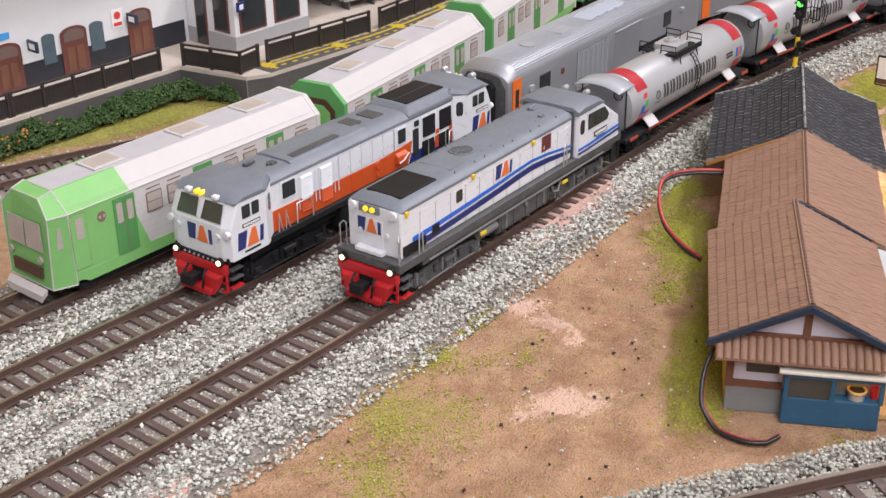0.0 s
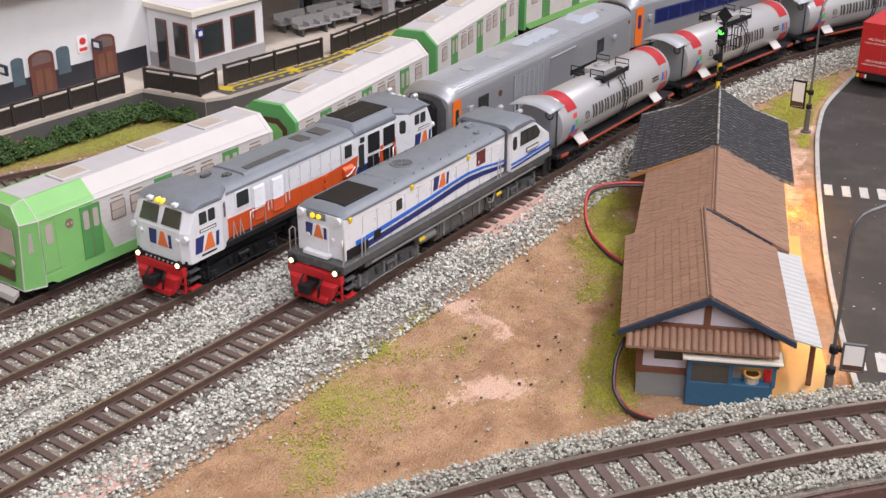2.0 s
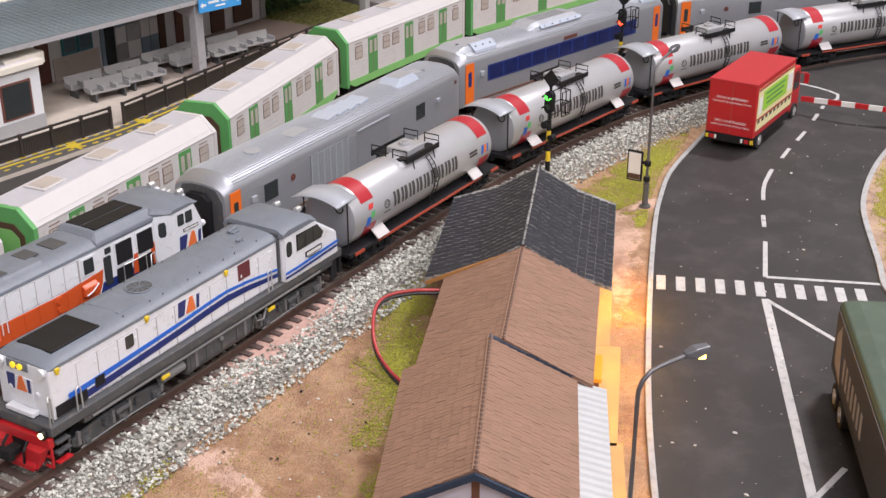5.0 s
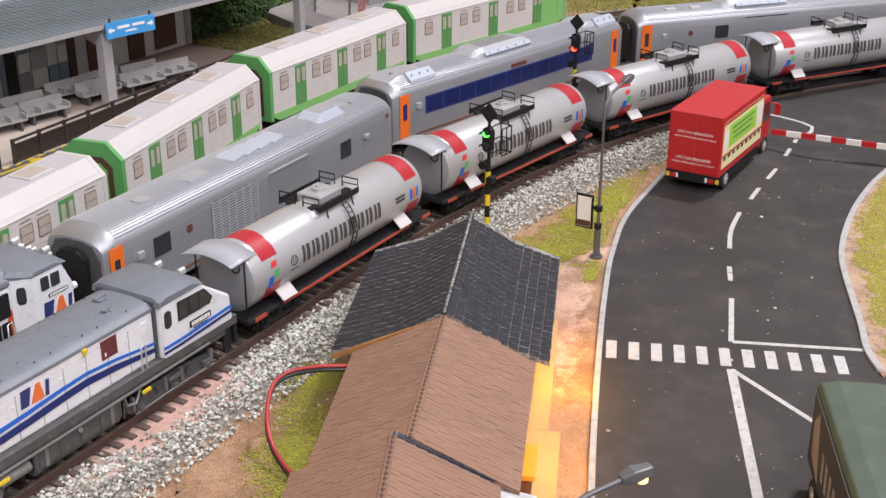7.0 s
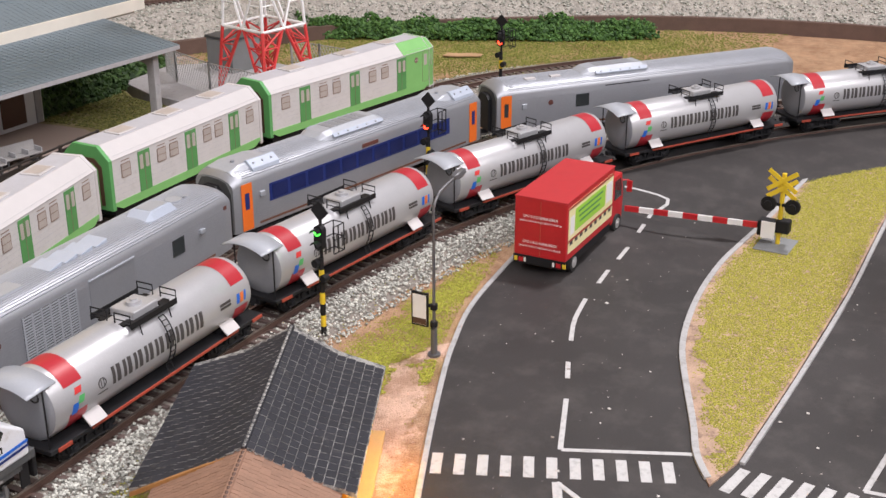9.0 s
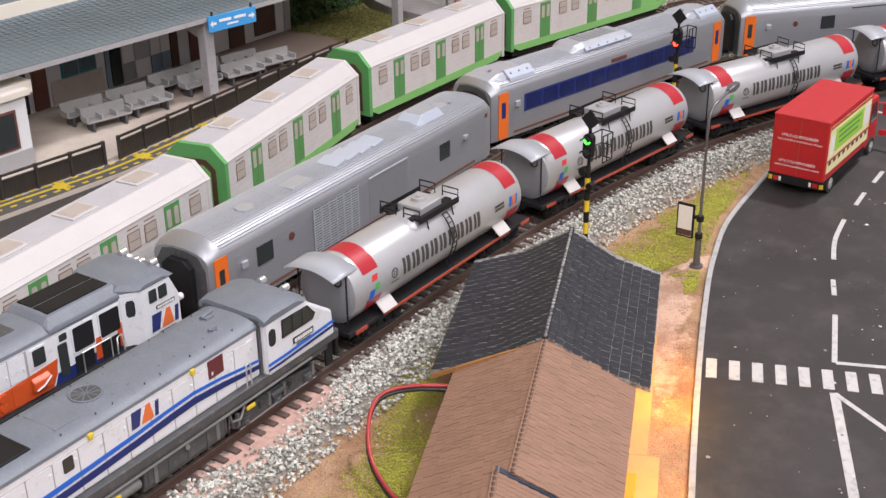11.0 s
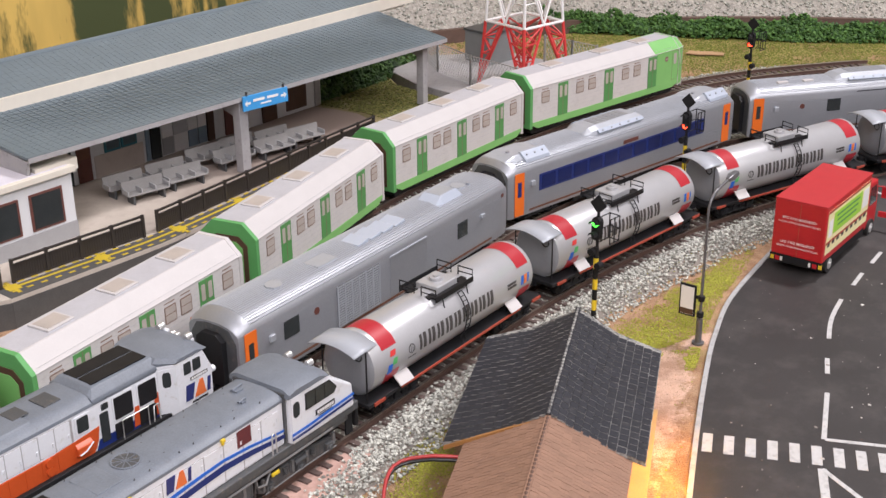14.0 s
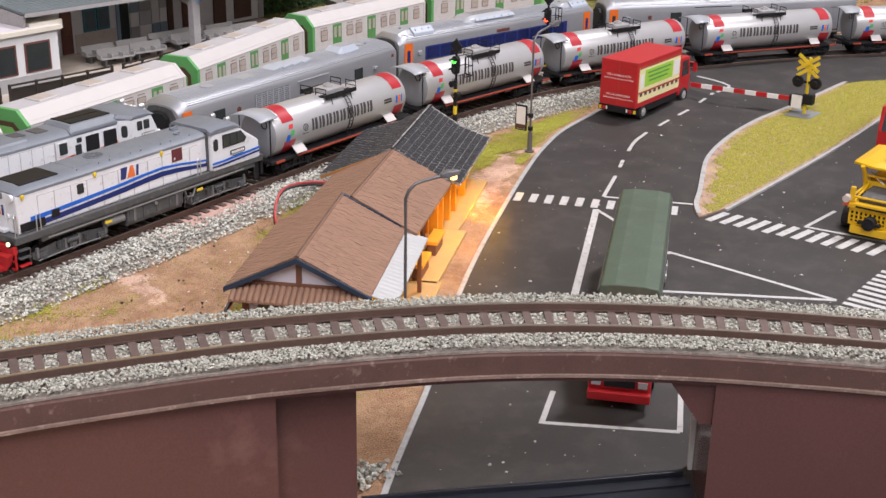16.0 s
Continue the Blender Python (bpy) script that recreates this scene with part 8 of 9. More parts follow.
def red_truck():
    t = thing("box_truck", cm(51.2, -7.1, 0.05, 1.5), "red model box truck with lime poster on its side", "truck", "trucks")
    x0, x1, w = -4.2, 2.5, 1.45
    part("box_body", Geo().box(x0, x1, -w, w, 0.95, 4.15), RED, t, "red cargo box", bevel=0.07)
    part("roof", Geo().box(x0 - 0.02, x1 + 0.02, -w - 0.02, w + 0.02, 4.13, 4.2), material("truck_roof_red", (0.44, 0.024, 0.03), 0.45, vary=0.08), t, "lighter red roof", bevel=0.03)
    part("chassis", Geo().box(x0 + 0.1, x1 + 1.7, -1.0, 1.0, 0.45, 0.95), BLACK, t)
    part("skirt", Geo().box(x0 + 1.5, x1 - 0.3, -w + 0.03, w - 0.03, 0.5, 0.98), BLACK, t)
    for s in (-1, 1):
        po = part("poster", plate(rect(x0 + 0.25, x1 - 0.2, 1.35, 3.85), s * w, 0.02, s), CREAM_PRINT, t, "cream printed poster")
        part("poster_green", plate(rect(x0 + 1.1, x1 - 1.4, 2.35, 3.55), s * (w + 0.02), 0.012, s), LIME, po, "lime green panel")
        part("poster_edge", plate(rect(x0 + 0.25, x1 - 0.2, 1.95, 2.08), s * (w + 0.02), 0.01, s), DECK_RED, po)
        part("poster_edge", plate(rect(x0 + 0.25, x1 - 0.2, 3.72, 3.86), s * (w + 0.02), 0.01, s), DECK_RED, po)
        part("poster_mark", plate(rect(x0 + 0.45, x0 + 0.95, 2.3, 3.3), s * (w + 0.02), 0.012, s), SIGN_WHITE, po)
        part("poster_mark", plate(rect(x1 - 1.2, x1 - 0.35, 2.4, 3.5), s * (w + 0.02), 0.012, s), SIGN_WHITE, po)
        for k in range(9):
            part("poster_square", plate(rect(x0 + 0.45 + k * 0.68, x0 + 0.8 + k * 0.68, 1.75, 1.95), s * (w + 0.02), 0.012, s), TEXT_DARK, po)
        for k in range(3):
            part("text_bar", plate(rect(x0 + 1.5 + k * 0.1, x1 - 1.8 - k * 0.2, 3.25 - k * 0.3, 3.36 - k * 0.3), s * (w + 0.032), 0.008, s), DARK_GREEN, po)
        part("tail_light", Geo().box(x0 - 0.06, x0 + 0.02, s * 1.35 - 0.13, s * 1.35 + 0.05, 0.62, 0.86), YELLOW, t, "yellow rear lamp")
        part("tail_light", Geo().box(x0 - 0.06, x0 + 0.02, s * 1.05 - 0.16, s * 1.05 + 0.1, 0.62, 0.86), RED, t, "red rear lamp")
        part("tail_light", Geo().box(x0 - 0.06, x0 + 0.02, s * 0.8 - 0.06, s * 0.8 + 0.06, 0.62, 0.86), SIGN_WHITE, t)
    part("rear_bumper", Geo().box(x0 - 0.04, x0 + 0.1, -w, w, 0.55, 0.98), BLACK, t)
    for k, z in enumerate((3.15, 1.75)):
        words(t, "LPG 3 KG BERSUBSIDI", cm(x0 - 0.012, 0, z, -90, 90, 0), 0.2, SIGN_WHITE)
        words(t, "HANYA UNTUK MASYARAKAT MISKIN", cm(x0 - 0.012, 0, z - 0.25, -90, 90, 0), 0.135, SIGN_WHITE)
    part("door_seam", Geo().box(x0 - 0.012, x0 + 0.01, -0.02, 0.02, 1.0, 4.05), DECK_RED, t)
    cab = part("cab", Geo().along_y([(x1 + 0.12, 0.55), (x1 + 2.0, 0.55), (x1 + 2.05, 1.8), (x1 + 1.75, 3.3), (x1 + 0.12, 3.35)], -1.3, 1.3), RED, t, "red driver's cab", bevel=0.1)
    part("windscreen", Geo().loft([[(x1 + 2.04, -1.1, 1.95), (x1 + 2.04, 1.1, 1.95), (x1 + 1.8, 1.0, 3.1), (x1 + 1.8, -1.0, 3.1)], [(x1 + 2.07, -1.1, 1.95), (x1 + 2.07, 1.1, 1.95), (x1 + 1.83, 1.0, 3.1), (x1 + 1.83, -1.0, 3.1)]]), GLASS, cab)
    for s in (-1, 1):
        part("door_window", plate([(x1 + 0.6, 1.95), (x1 + 1.7, 1.95), (x1 + 1.5, 3.05), (x1 + 0.6, 3.05)], s * 1.3, 0.02, s), GLASS, cab)
        part("mirror", Geo().box(x1 + 1.95, x1 + 2.05, s * 1.5, s * 1.8, 2.1, 2.75).tube([(x1 + 1.8, s * 1.3, 2.8), (x1 + 2.0, s * 1.62, 2.8)], 0.04), RED, cab)
    truck_wheels(t, (x0 + 1.3, x1 + 0.95), 1.42)
    return t


red_truck()


def green_truck():
    a, b = Vector((24.45, -22.0)), Vector((13.3, -27.5))
    d = (b - a).normalized()
    ang = math.degrees(math.atan2(-d.y, -d.x))
    mid = (a + b) / 2
    t = thing("cargo_truck", cm(mid.x, mid.y, 0.05, ang), "model cargo truck with green tarpaulin body and red cab", "truck", "trucks")
    half = (b - a).length / 2
    body = mirrored([(-1.25, 0.95), (-1.25, 3.6), (-1.15, 3.78), (-0.6, 3.86)])
    part("cargo_body", Geo().along_x(body, -half, half), TRUCK_GREEN, t, "green tarpaulin cargo body", bevel=0.06)
    for s in (-1, 1):
        part("side_panel", plate(rect(-half + 0.1, half - 0.1, 1.0, 3.45), s * 1.25, 0.02, s), DADO, t, "black painted side")
        for k in range(7):
            part("letter_bar", plate([(half - 2.6 - k * 0.62, 1.6), (half - 2.3 - k * 0.62, 1.6), (half - 2.2 - k * 0.62, 2.5), (half - 2.5 - k * 0.62, 2.5)], s * 1.27, 0.012, s), CONCRETE, t)
        part("white_swirl", plate([(half - 1.9, 1.2), (half - 0.7, 1.5), (half - 0.5, 2.6), (half - 1.2, 3.3), (half - 1.5, 2.4)], s * 1.27, 0.012, s), CONCRETE, t)
        part("rope_rail", Geo().tube([(-half, s * 1.28, 3.5), (half, s * 1.28, 3.5)], 0.03), DECK_GREY, t)
    part("chassis", Geo().box(-half - 2.2, half - 0.1, -0.9, 0.9, 0.4, 0.95), BLACK, t)
    # the cab lies towards -x
    c = -half - 0.12
    cab = part("cab", Geo().along_y([(c, 0.5), (c - 3.05, 0.5), (c - 3.15, 1.5), (c - 2.8, 3.0), (c - 0.2, 3.3), (c, 3.2)], -1.22, 1.22), RED, t, "red driver's cab", bevel=0.12)
    part("windscreen", Geo().loft([[(c - 3.12, y, 1.7) for y in (-1.05, 1.05)] + [(c - 2.83, 1.0, 2.9), (c - 2.83, -1.0, 2.9)], [(c - 3.16, y, 1.7) for y in (-1.05, 1.05)] + [(c - 2.87, 1.0, 2.9), (c - 2.87, -1.0, 2.9)]]), GLASS, cab)
    part("grille", Geo().box(c - 3.2, c - 3.1, -0.6, 0.6, 0.95, 1.3), BLACK, cab)
    part("bumper", Geo().box(c - 3.3, c - 3.0, -1.22, 1.22, 0.35, 0.75), RED, cab, bevel=0.06)
    for s in (-1, 1):
        part("door_window", plate([(c - 1.8, 1.8), (c - 0.7, 1.8), (c - 0.7, 2.9), (c - 1.6, 2.9)], s * 1.22, 0.02, s), GLASS, cab)
        part("head_light", Geo().box(c - 3.21, c - 3.1, s * 0.9 - 0.18, s * 0.9 + 0.18, 0.98, 1.22), STEEL, cab)
        part("mirror", Geo().box(c - 3.0, c - 2.9, s * 1.4, s * 1.62, 2.0, 2.6), BLACK, cab)
    truck_wheels(t, (c - 1.0, half - 2.9, half - 1.6), 1.3)
    return t


green_truck()


def yellow_machine():
    t = thing("maintenance_machine", cm(34.8, -29.75, 0.05, 2), "yellow open-cab maintenance machine with overhanging roof and black coupler", "vehicle")
    part("bumper", Geo().box(0, 0.35, -1.05, 1.0, 0.28, 0.72), TRUCK_YELLOW, t, bevel=0.06)
    part("coupler", Geo().cyl((-0.22, 0, 0.98), (0.3, 0, 0.98), 0.34, 18).cyl((-0.3, 0, 0.98), (-0.2, 0, 0.98), 0.2, 14).box(-0.12, 0.1, -0.6, 0.6, 0.9, 1.06), BLACK, t, "black round coupler", smooth=40)
    front = part("front_frame", Geo().box(0.4, 0.55, -1.25, 1.25, 1.38, 1.55).box(0.4, 0.55, -1.25, 1.25, 0.62, 0.78), TRUCK_YELLOW, t, bevel=0.02)
    part("radiator", Geo().box(0.56, 0.9, -1.2, 1.2, 0.6, 1.5), BLACK, t)
    for k in range(11):
        y = -1.2 + k * 0.24
        part("grille_bar", Geo().box(0.4, 0.52, y - 0.05, y + 0.05, 0.7, 1.45), TRUCK_YELLOW, front)
    for z in (0.95, 1.18):
        part("grille_bar", Geo().box(0.42, 0.5, -1.2, 1.2, z - 0.03, z + 0.03), TRUCK_YELLOW, front)
    part("deck", Geo().box(0.3, 7.2, -1.35, 1.35, 1.55, 1.82), TRUCK_YELLOW, t, bevel=0.04)
    part("deck_slot", Geo().box(0.28, 0.31, -1.0, 0.9, 1.62, 1.72), BLACK, t)
    part("chassis", Geo().box(0.9, 7.0, -1.0, 1.0, 0.6, 1.56), BLACK, t)
    part("hood", Geo().loft([[(0.75, y, z) for y, z in ((-0.95, 1.8), (0.95, 1.8), (0.88, 2.1), (-0.88, 2.1))], [(2.9, y, z) for y, z in ((-1.0, 1.8), (1.0, 1.8), (0.92, 2.2), (-0.92, 2.2))]]), DECK_GREY, t, "dark engine cover", bevel=0.06)
    for k in range(6):
        part("hood_louvre", Geo().box(1.0 + k * 0.28, 1.12 + k * 0.28, 0.9, 1.02, 1.9, 2.08), BLACK, t)
    for y in (-1.2, 1.2):
        part("corner_post", Geo().box(0.38, 0.62, y - 0.13, y + 0.13, 1.82, 2.68), TRUCK_YELLOW, t, bevel=0.04)
        part("cross_stay", Geo().tube([(0.55, y * 0.9, 1.85), (2.8, y * 0.9, 2.35)], 0.06, 6), TRUCK_YELLOW, t)
        part("hand_bar", Geo().tube([(0.5, y, 2.2), (2.7, y, 2.2)], 0.06, 6).tube([(1.6, y, 1.8), (1.6, y, 2.2)], 0.05, 6), TRUCK_YELLOW, t)
        lamp = part("headlamp", Geo().cyl((0.1, y * 1.18, 2.05), (0.45, y * 1.18, 2.05), 0.2, 14), PLATFORM, t, "pale round headlamp", smooth=40)
        part("lamp_base", Geo().box(0.15, 0.45, y * 1.18 - 0.14, y * 1.18 + 0.14, 1.7, 1.88), ORANGE, lamp)
    part("front_rail", Geo().tube([(0.5, -1.2, 2.15), (0.5, 1.2, 2.15)], 0.07, 6), TRUCK_YELLOW, t)
    part("dash_panel", Geo().box(2.85, 3.05, -1.25, 1.25, 1.8, 2.4), TRUCK_YELLOW, t, bevel=0.03)
    for y in (-1.35, 1.35):
        part("cab_post", Geo().tube([(3.0, y, 1.8), (2.95, y, 2.3), (2.75, y * 1.03, 2.85), (2.45, y * 1.08, 3.3)], 0.13, 8), TRUCK_YELLOW, t, "curved yellow cab post", smooth=60)
        part("rear_post", Geo().tube([(6.3, y, 1.8), (6.3, y, 3.3)], 0.13, 8), TRUCK_YELLOW, t, smooth=60)
        part("cab_side", Geo().box(3.6, 6.3, y - 0.06, y + 0.06, 1.8, 2.35), TRUCK_YELLOW, t, bevel=0.02)
    part("window_bar", Geo().tube([(2.8, -1.38, 2.72), (2.8, 1.38, 2.72)], 0.07, 6).tube([(2.85, 0.1, 2.3), (2.55, 0.1, 3.25)], 0.07, 6), TRUCK_YELLOW, t)
    part("steering_bar", Geo().box(-0.55, 0.55, -0.06, 0.06, -0.04, 0.04), SIGN_WHITE, t, "white steering bar", at=cm(3.1, 0.75, 2.55, 62, 0, -22))
    part("seat", Geo().box(4.2, 5.2, -0.6, 0.6, 1.8, 2.2).box(5.0, 5.25, -0.6, 0.6, 2.1, 2.9), BLACK, t, bevel=0.08)
    edge = [(2.55, -2.0), (2.3, -0.9), (2.3, 0.9), (2.75, 2.05), (6.8, 2.05), (6.8, -2.05)]
    part("cab_roof", Geo().loft([[(x, y, 3.25) for x, y in edge], [(x, y, 3.4) for x, y in edge], [(4.6 + (x - 4.6) * 0.78, y * 0.72, 3.56) for x, y in edge]]), TRUCK_YELLOW, t, "yellow overhanging cab roof", bevel=0.04)
    part("roof_lamp", Geo().box(3.1, 3.6, -0.2, 0.5, 3.5, 3.78), STEEL, t, "grey roof lamp", bevel=0.05)
    for x in (1.75, 5.9):
        for s in (-1, 1):
            w = part("wheel", Geo().cyl((x, s * 1.35, 0.6), (x, s * 1.85, 0.6), 0.62, 22), TYRE, t, "black rubber wheel", smooth=40)
            part("hub", Geo().cyl((x, s * 1.84, 0.6), (x, s * 1.9, 0.6), 0.25, 14), TRUCK_YELLOW, w, smooth=40)
    return t


yellow_machine()


def red_lorry():
    t = thing("lorry", cm(52.9, -25.9, 0.05, 4), "dark red model lorry on the far road", "truck", "trucks")
    cab = part("cab", Geo().along_y([(-3.6, 0.6), (-1.0, 0.6), (-1.0, 3.6), (-3.2, 3.6), (-3.6, 2.0)], -1.35, 1.35), RED, t, "dark red cab", bevel=0.12)
    part("windscreen", Geo().loft([[(-3.63, -1.1, 2.05), (-3.63, 1.1, 2.05), (-3.3, 1.05, 3.35), (-3.3, -1.05, 3.35)], [(-3.6, -1.1, 2.05), (-3.6, 1.1, 2.05), (-3.27, 1.05, 3.35), (-3.27, -1.05, 3.35)]]), GLASS, cab)
    part("cargo_body", Geo().box(-0.85, 5.0, -1.4, 1.4, 0.9, 4.0), RED, t, bevel=0.06)
    part("chassis", Geo().box(-3.4, 4.9, -0.9, 0.9, 0.4, 0.95), BLACK, t)
    truck_wheels(t, (-2.6, 3.4), 1.38)
    return t


red_lorry()


# ---- station ----
PZ = 1.6
plat = part("platform", flat_polygon([(15.9, 21.6), (17.2, 21.0), (26.5, 20.6), (33, 21.2), (41, 22.3), (48, 22.9), (49.3, 24.2), (50.3, 26.2), (50.9, 28.2), (50.7, 30.1), (49.9, 34), (16.6, 34), (-25, 34), (-25, 26.15), (14.9, 26.05)], -0.05, PZ), PAVING, bevel=0.03)
tagged(plat, "beige paved model station platform", "platform", kind="structure")
for side in (Line([(-25, 26.13), (14.88, 26.03)]), Line([(14.86, 26.05), (15.86, 21.6)]), Line([(15.9, 21.58), (17.2, 20.98)]), Line([(17.2, 21.0), (26.5, 20.6), (33, 21.2), (41, 22.3), (48, 22.9)])):
    part("platform_wall", strip(side, 0, side.s[-1], -0.07, -0.01, -0.05, PZ - 0.22), PLATFORM_DARK, plat, "dark painted platform wall")
edge = part("platform_strip", flat_polygon([(17.2, 21.0), (26.5, 20.6), (33, 21.2), (41, 22.3), (48, 22.9), (48, 23.9), (41, 23.3), (33, 22.3), (26.5, 21.9), (17.2, 22.4)], PZ, PZ + 0.02), PLATFORM_DARK)
tagged(edge, "dark platform edge strip", "platform", kind="structure")
bank = part("lawn_bank", flat_polygon([(48, 22.8), (52, 22.9), (56.5, 22.9), (57.9, 23.6), (58.1, 25.3), (58.7, 31), (62, 36), (66, 42), (49, 42), (49.5, 34), (49.5, 24.4)], -0.1, PZ - 0.12), material("lawn_soil", (0.20, 0.17, 0.07), 0.9, vary=0.3, coarse=60, stain=(0.27, 0.20, 0.13), stain_at=(0.5, 0.7), bump=0.5, depth=0.0004), bevel=0.1)
tagged(bank, "olive grass bank beyond the platform end", "lawn", kind="structure")
base = part("tower_base", flat_polygon([(58.3, 25.4), (59.0, 19.9), (64, 19.0), (70, 18.6), (71, 29), (66, 34), (60.5, 33.5), (58.8, 29.5)], -0.1, 1.9), CONCRETE, bevel=0.05)
tagged(base, "pale concrete slab under the tower", "slab", kind="structure")


def bank_flock():
    rng = np.random.default_rng(71)
    n = 16000
    x, y = rng.uniform(50.2, 66, n), rng.uniform(23.2, 41, n)
    keep = inside([(51.2, 24.3), (56.5, 23.4), (57.7, 24.2), (57.9, 25.5), (58.5, 31), (61.5, 36), (65.5, 41.5), (50.5, 41.5), (51, 33), (51.6, 28)], x, y) & (wobble(x, y, 0.45, 1.4) > -0.5 + rng.normal(0, 0.3, n))
    r = rng.uniform(0.07, 0.16, n)
    heap("turf", np.c_[x, y, PZ - 0.1 + r * 0.2][keep], r[keep], OLIVE_TURF, "olive flock grass beyond the platform end", "grass", squash=0.5)


bank_flock()
G_LINE = Line([(17.6, 22.1), (22, 21.7), (26.5, 21.35), (33, 21.85), (41, 22.9), (47.5, 23.5)])
yl = part("guide_line", strip(G_LINE, 0, G_LINE.s[-1], -0.09, 0.09, PZ + 0.01, PZ + 0.04), GUIDE_YELLOW)
tagged(yl, "yellow tactile guide line", "marking", kind="structure")
for o in (-0.5, 0.5):
    for s in np.arange(0.3, G_LINE.s[-1], 0.8):
        x, y, a = G_LINE.at(s)
        ob = part("guide_dash", Geo().box(-0.18, 0.18, -0.07, 0.07, 0, 0.03), GUIDE_YELLOW, yl, at=cm(x - math.sin(a) * o, y + math.cos(a) * o, PZ + 0.012, math.degrees(a)))
for s in np.arange(0.4, G_LINE.s[-1], 5.2):
    x, y, a = G_LINE.at(s)
    part("guide_cross", Geo().box(-0.35, 0.35, -0.35, 0.35, 0, 0.03).box(-0.1, 0.1, -0.8, 0.8, 0, 0.028), GUIDE_YELLOW, yl, at=cm(x, y, PZ + 0.013, math.degrees(a)))


def fence(a, b, label="black railing fence on the platform", z=PZ, h=1.3, dense=True):
    (ax, ay), (bx, by) = a, b
    n = math.hypot(bx - ax, by - ay)
    t = thing("fence", cm(ax, ay, z, math.degrees(math.atan2(by - ay, bx - ax))), label, "fence", "station fences")
    part("top_rail", Geo().box(0, n, -0.07, 0.07, h - 0.1, h), FENCE, t)
    part("bottom_rail", Geo().box(0, n, -0.05, 0.05, 0.08, 0.16), FENCE, t)
    part("mid_rail", Geo().box(0, n, -0.05, 0.05, h - 0.34, h - 0.27), FENCE, t)
    part("infill_panel", Geo().box(0, n, -0.01, 0.01, 0.1, h - 0.3), FENCE, t, "dark close-set infill")
    k = max(2, int(n / 1.7) + 1)
    for i in range(k):
        x = n * i / (k - 1)
        part("post", Geo().box(x - 0.08, x + 0.08, -0.08, 0.08, 0, h + 0.03), FENCE, t)
    me = mesh_of(Geo().box(-0.028, 0.028, -0.028, 0.028, 0.1, h - 0.3), "bar")
    me.materials.append(FENCE)
    for i in range(int(n / 0.15)):
        part("bar", me, FENCE, t, at=cm(0.1 + i * 0.15, 0, 0))
    return t


for a, b in (((-14, 26.25), (4.0, 26.25)), ((4.2, 26.25), (13.6, 26.2)), ((15.05, 25.9), (15.95, 22.1)), ((15.95, 22.1), (17.5, 22.35)), ((18.4, 22.55), (26.4, 22.05)), ((27.4, 22.05), (33, 22.6)), ((33, 22.6), (41, 23.5)), ((41, 23.5), (48, 24.1))):
    fence(a, b)


def station_house():
    t = thing("station_house", cm(18.45, 25.2, PZ), "white model guard room with brown windows and grey dado", "building", "station buildings")
    part("wall", Geo().box(0, 5.9, 0, 4.2, 0, 3.8), STATION_WHITE, t, "white painted walls")
    part("dado", Geo().box(-0.04, 5.94, -0.04, 4.2, 0, 0.95), STATION_GREY, t, "grey dado")
    part("roof_slab", Geo().box(-0.2, 6.1, -0.25, 4.4, 3.8, 4.15), CREAM, t, "flat cream roof slab", bevel=0.03)
    part("roof_felt", Geo().box(0.1, 5.8, 0.1, 4.1, 4.14, 4.18), PALE_WALL, t)
    for x in (0.35, 3.1):
        w = part("window", Geo().box(x, x + 2.1, -0.06, 0.02, 1.1, 3.2), DOOR_BROWN, t, "brown framed window", bevel=0.02)
        part("pane", Geo().box(x + 0.14, x + 1.96, -0.075, -0.05, 1.22, 3.08), GLASS, w)
    for y, w_, z0, z1 in ((0.45, 1.3, 1.1, 3.2), (2.4, 1.0, 0.05, 3.2)):
        w = part("window" if z0 > 1 else "door", Geo().box(-0.08, 0.02, y, y + w_, z0, z1), DOOR_BROWN, t, bevel=0.02)
        part("pane", Geo().box(-0.095, -0.07, y + 0.1, y + w_ - 0.1, z0 + 0.12, z1 - 0.12), GLASS, w)
    part("blue_sign", Geo().box(-0.15, 0.4, -0.55, -0.42, 2.55, 3.1), NAVY, t, "small blue sign")
    part("sign_mark", Geo().box(-0.02, 0.27, -0.57, -0.545, 2.68, 2.97), SIGN_WHITE, t)
    return t


station_house()


def arched(x0, x1, z0, z1, n=8):
    mid, r = (x0 + x1) / 2, (x1 - x0) / 2
    return [(x0, z0), (x1, z0)] + [(mid + r * math.cos(math.pi * k / n), z1 - r * 0.45 + r * 0.45 * math.sin(math.pi * k / n)) for k in range(n + 1)]


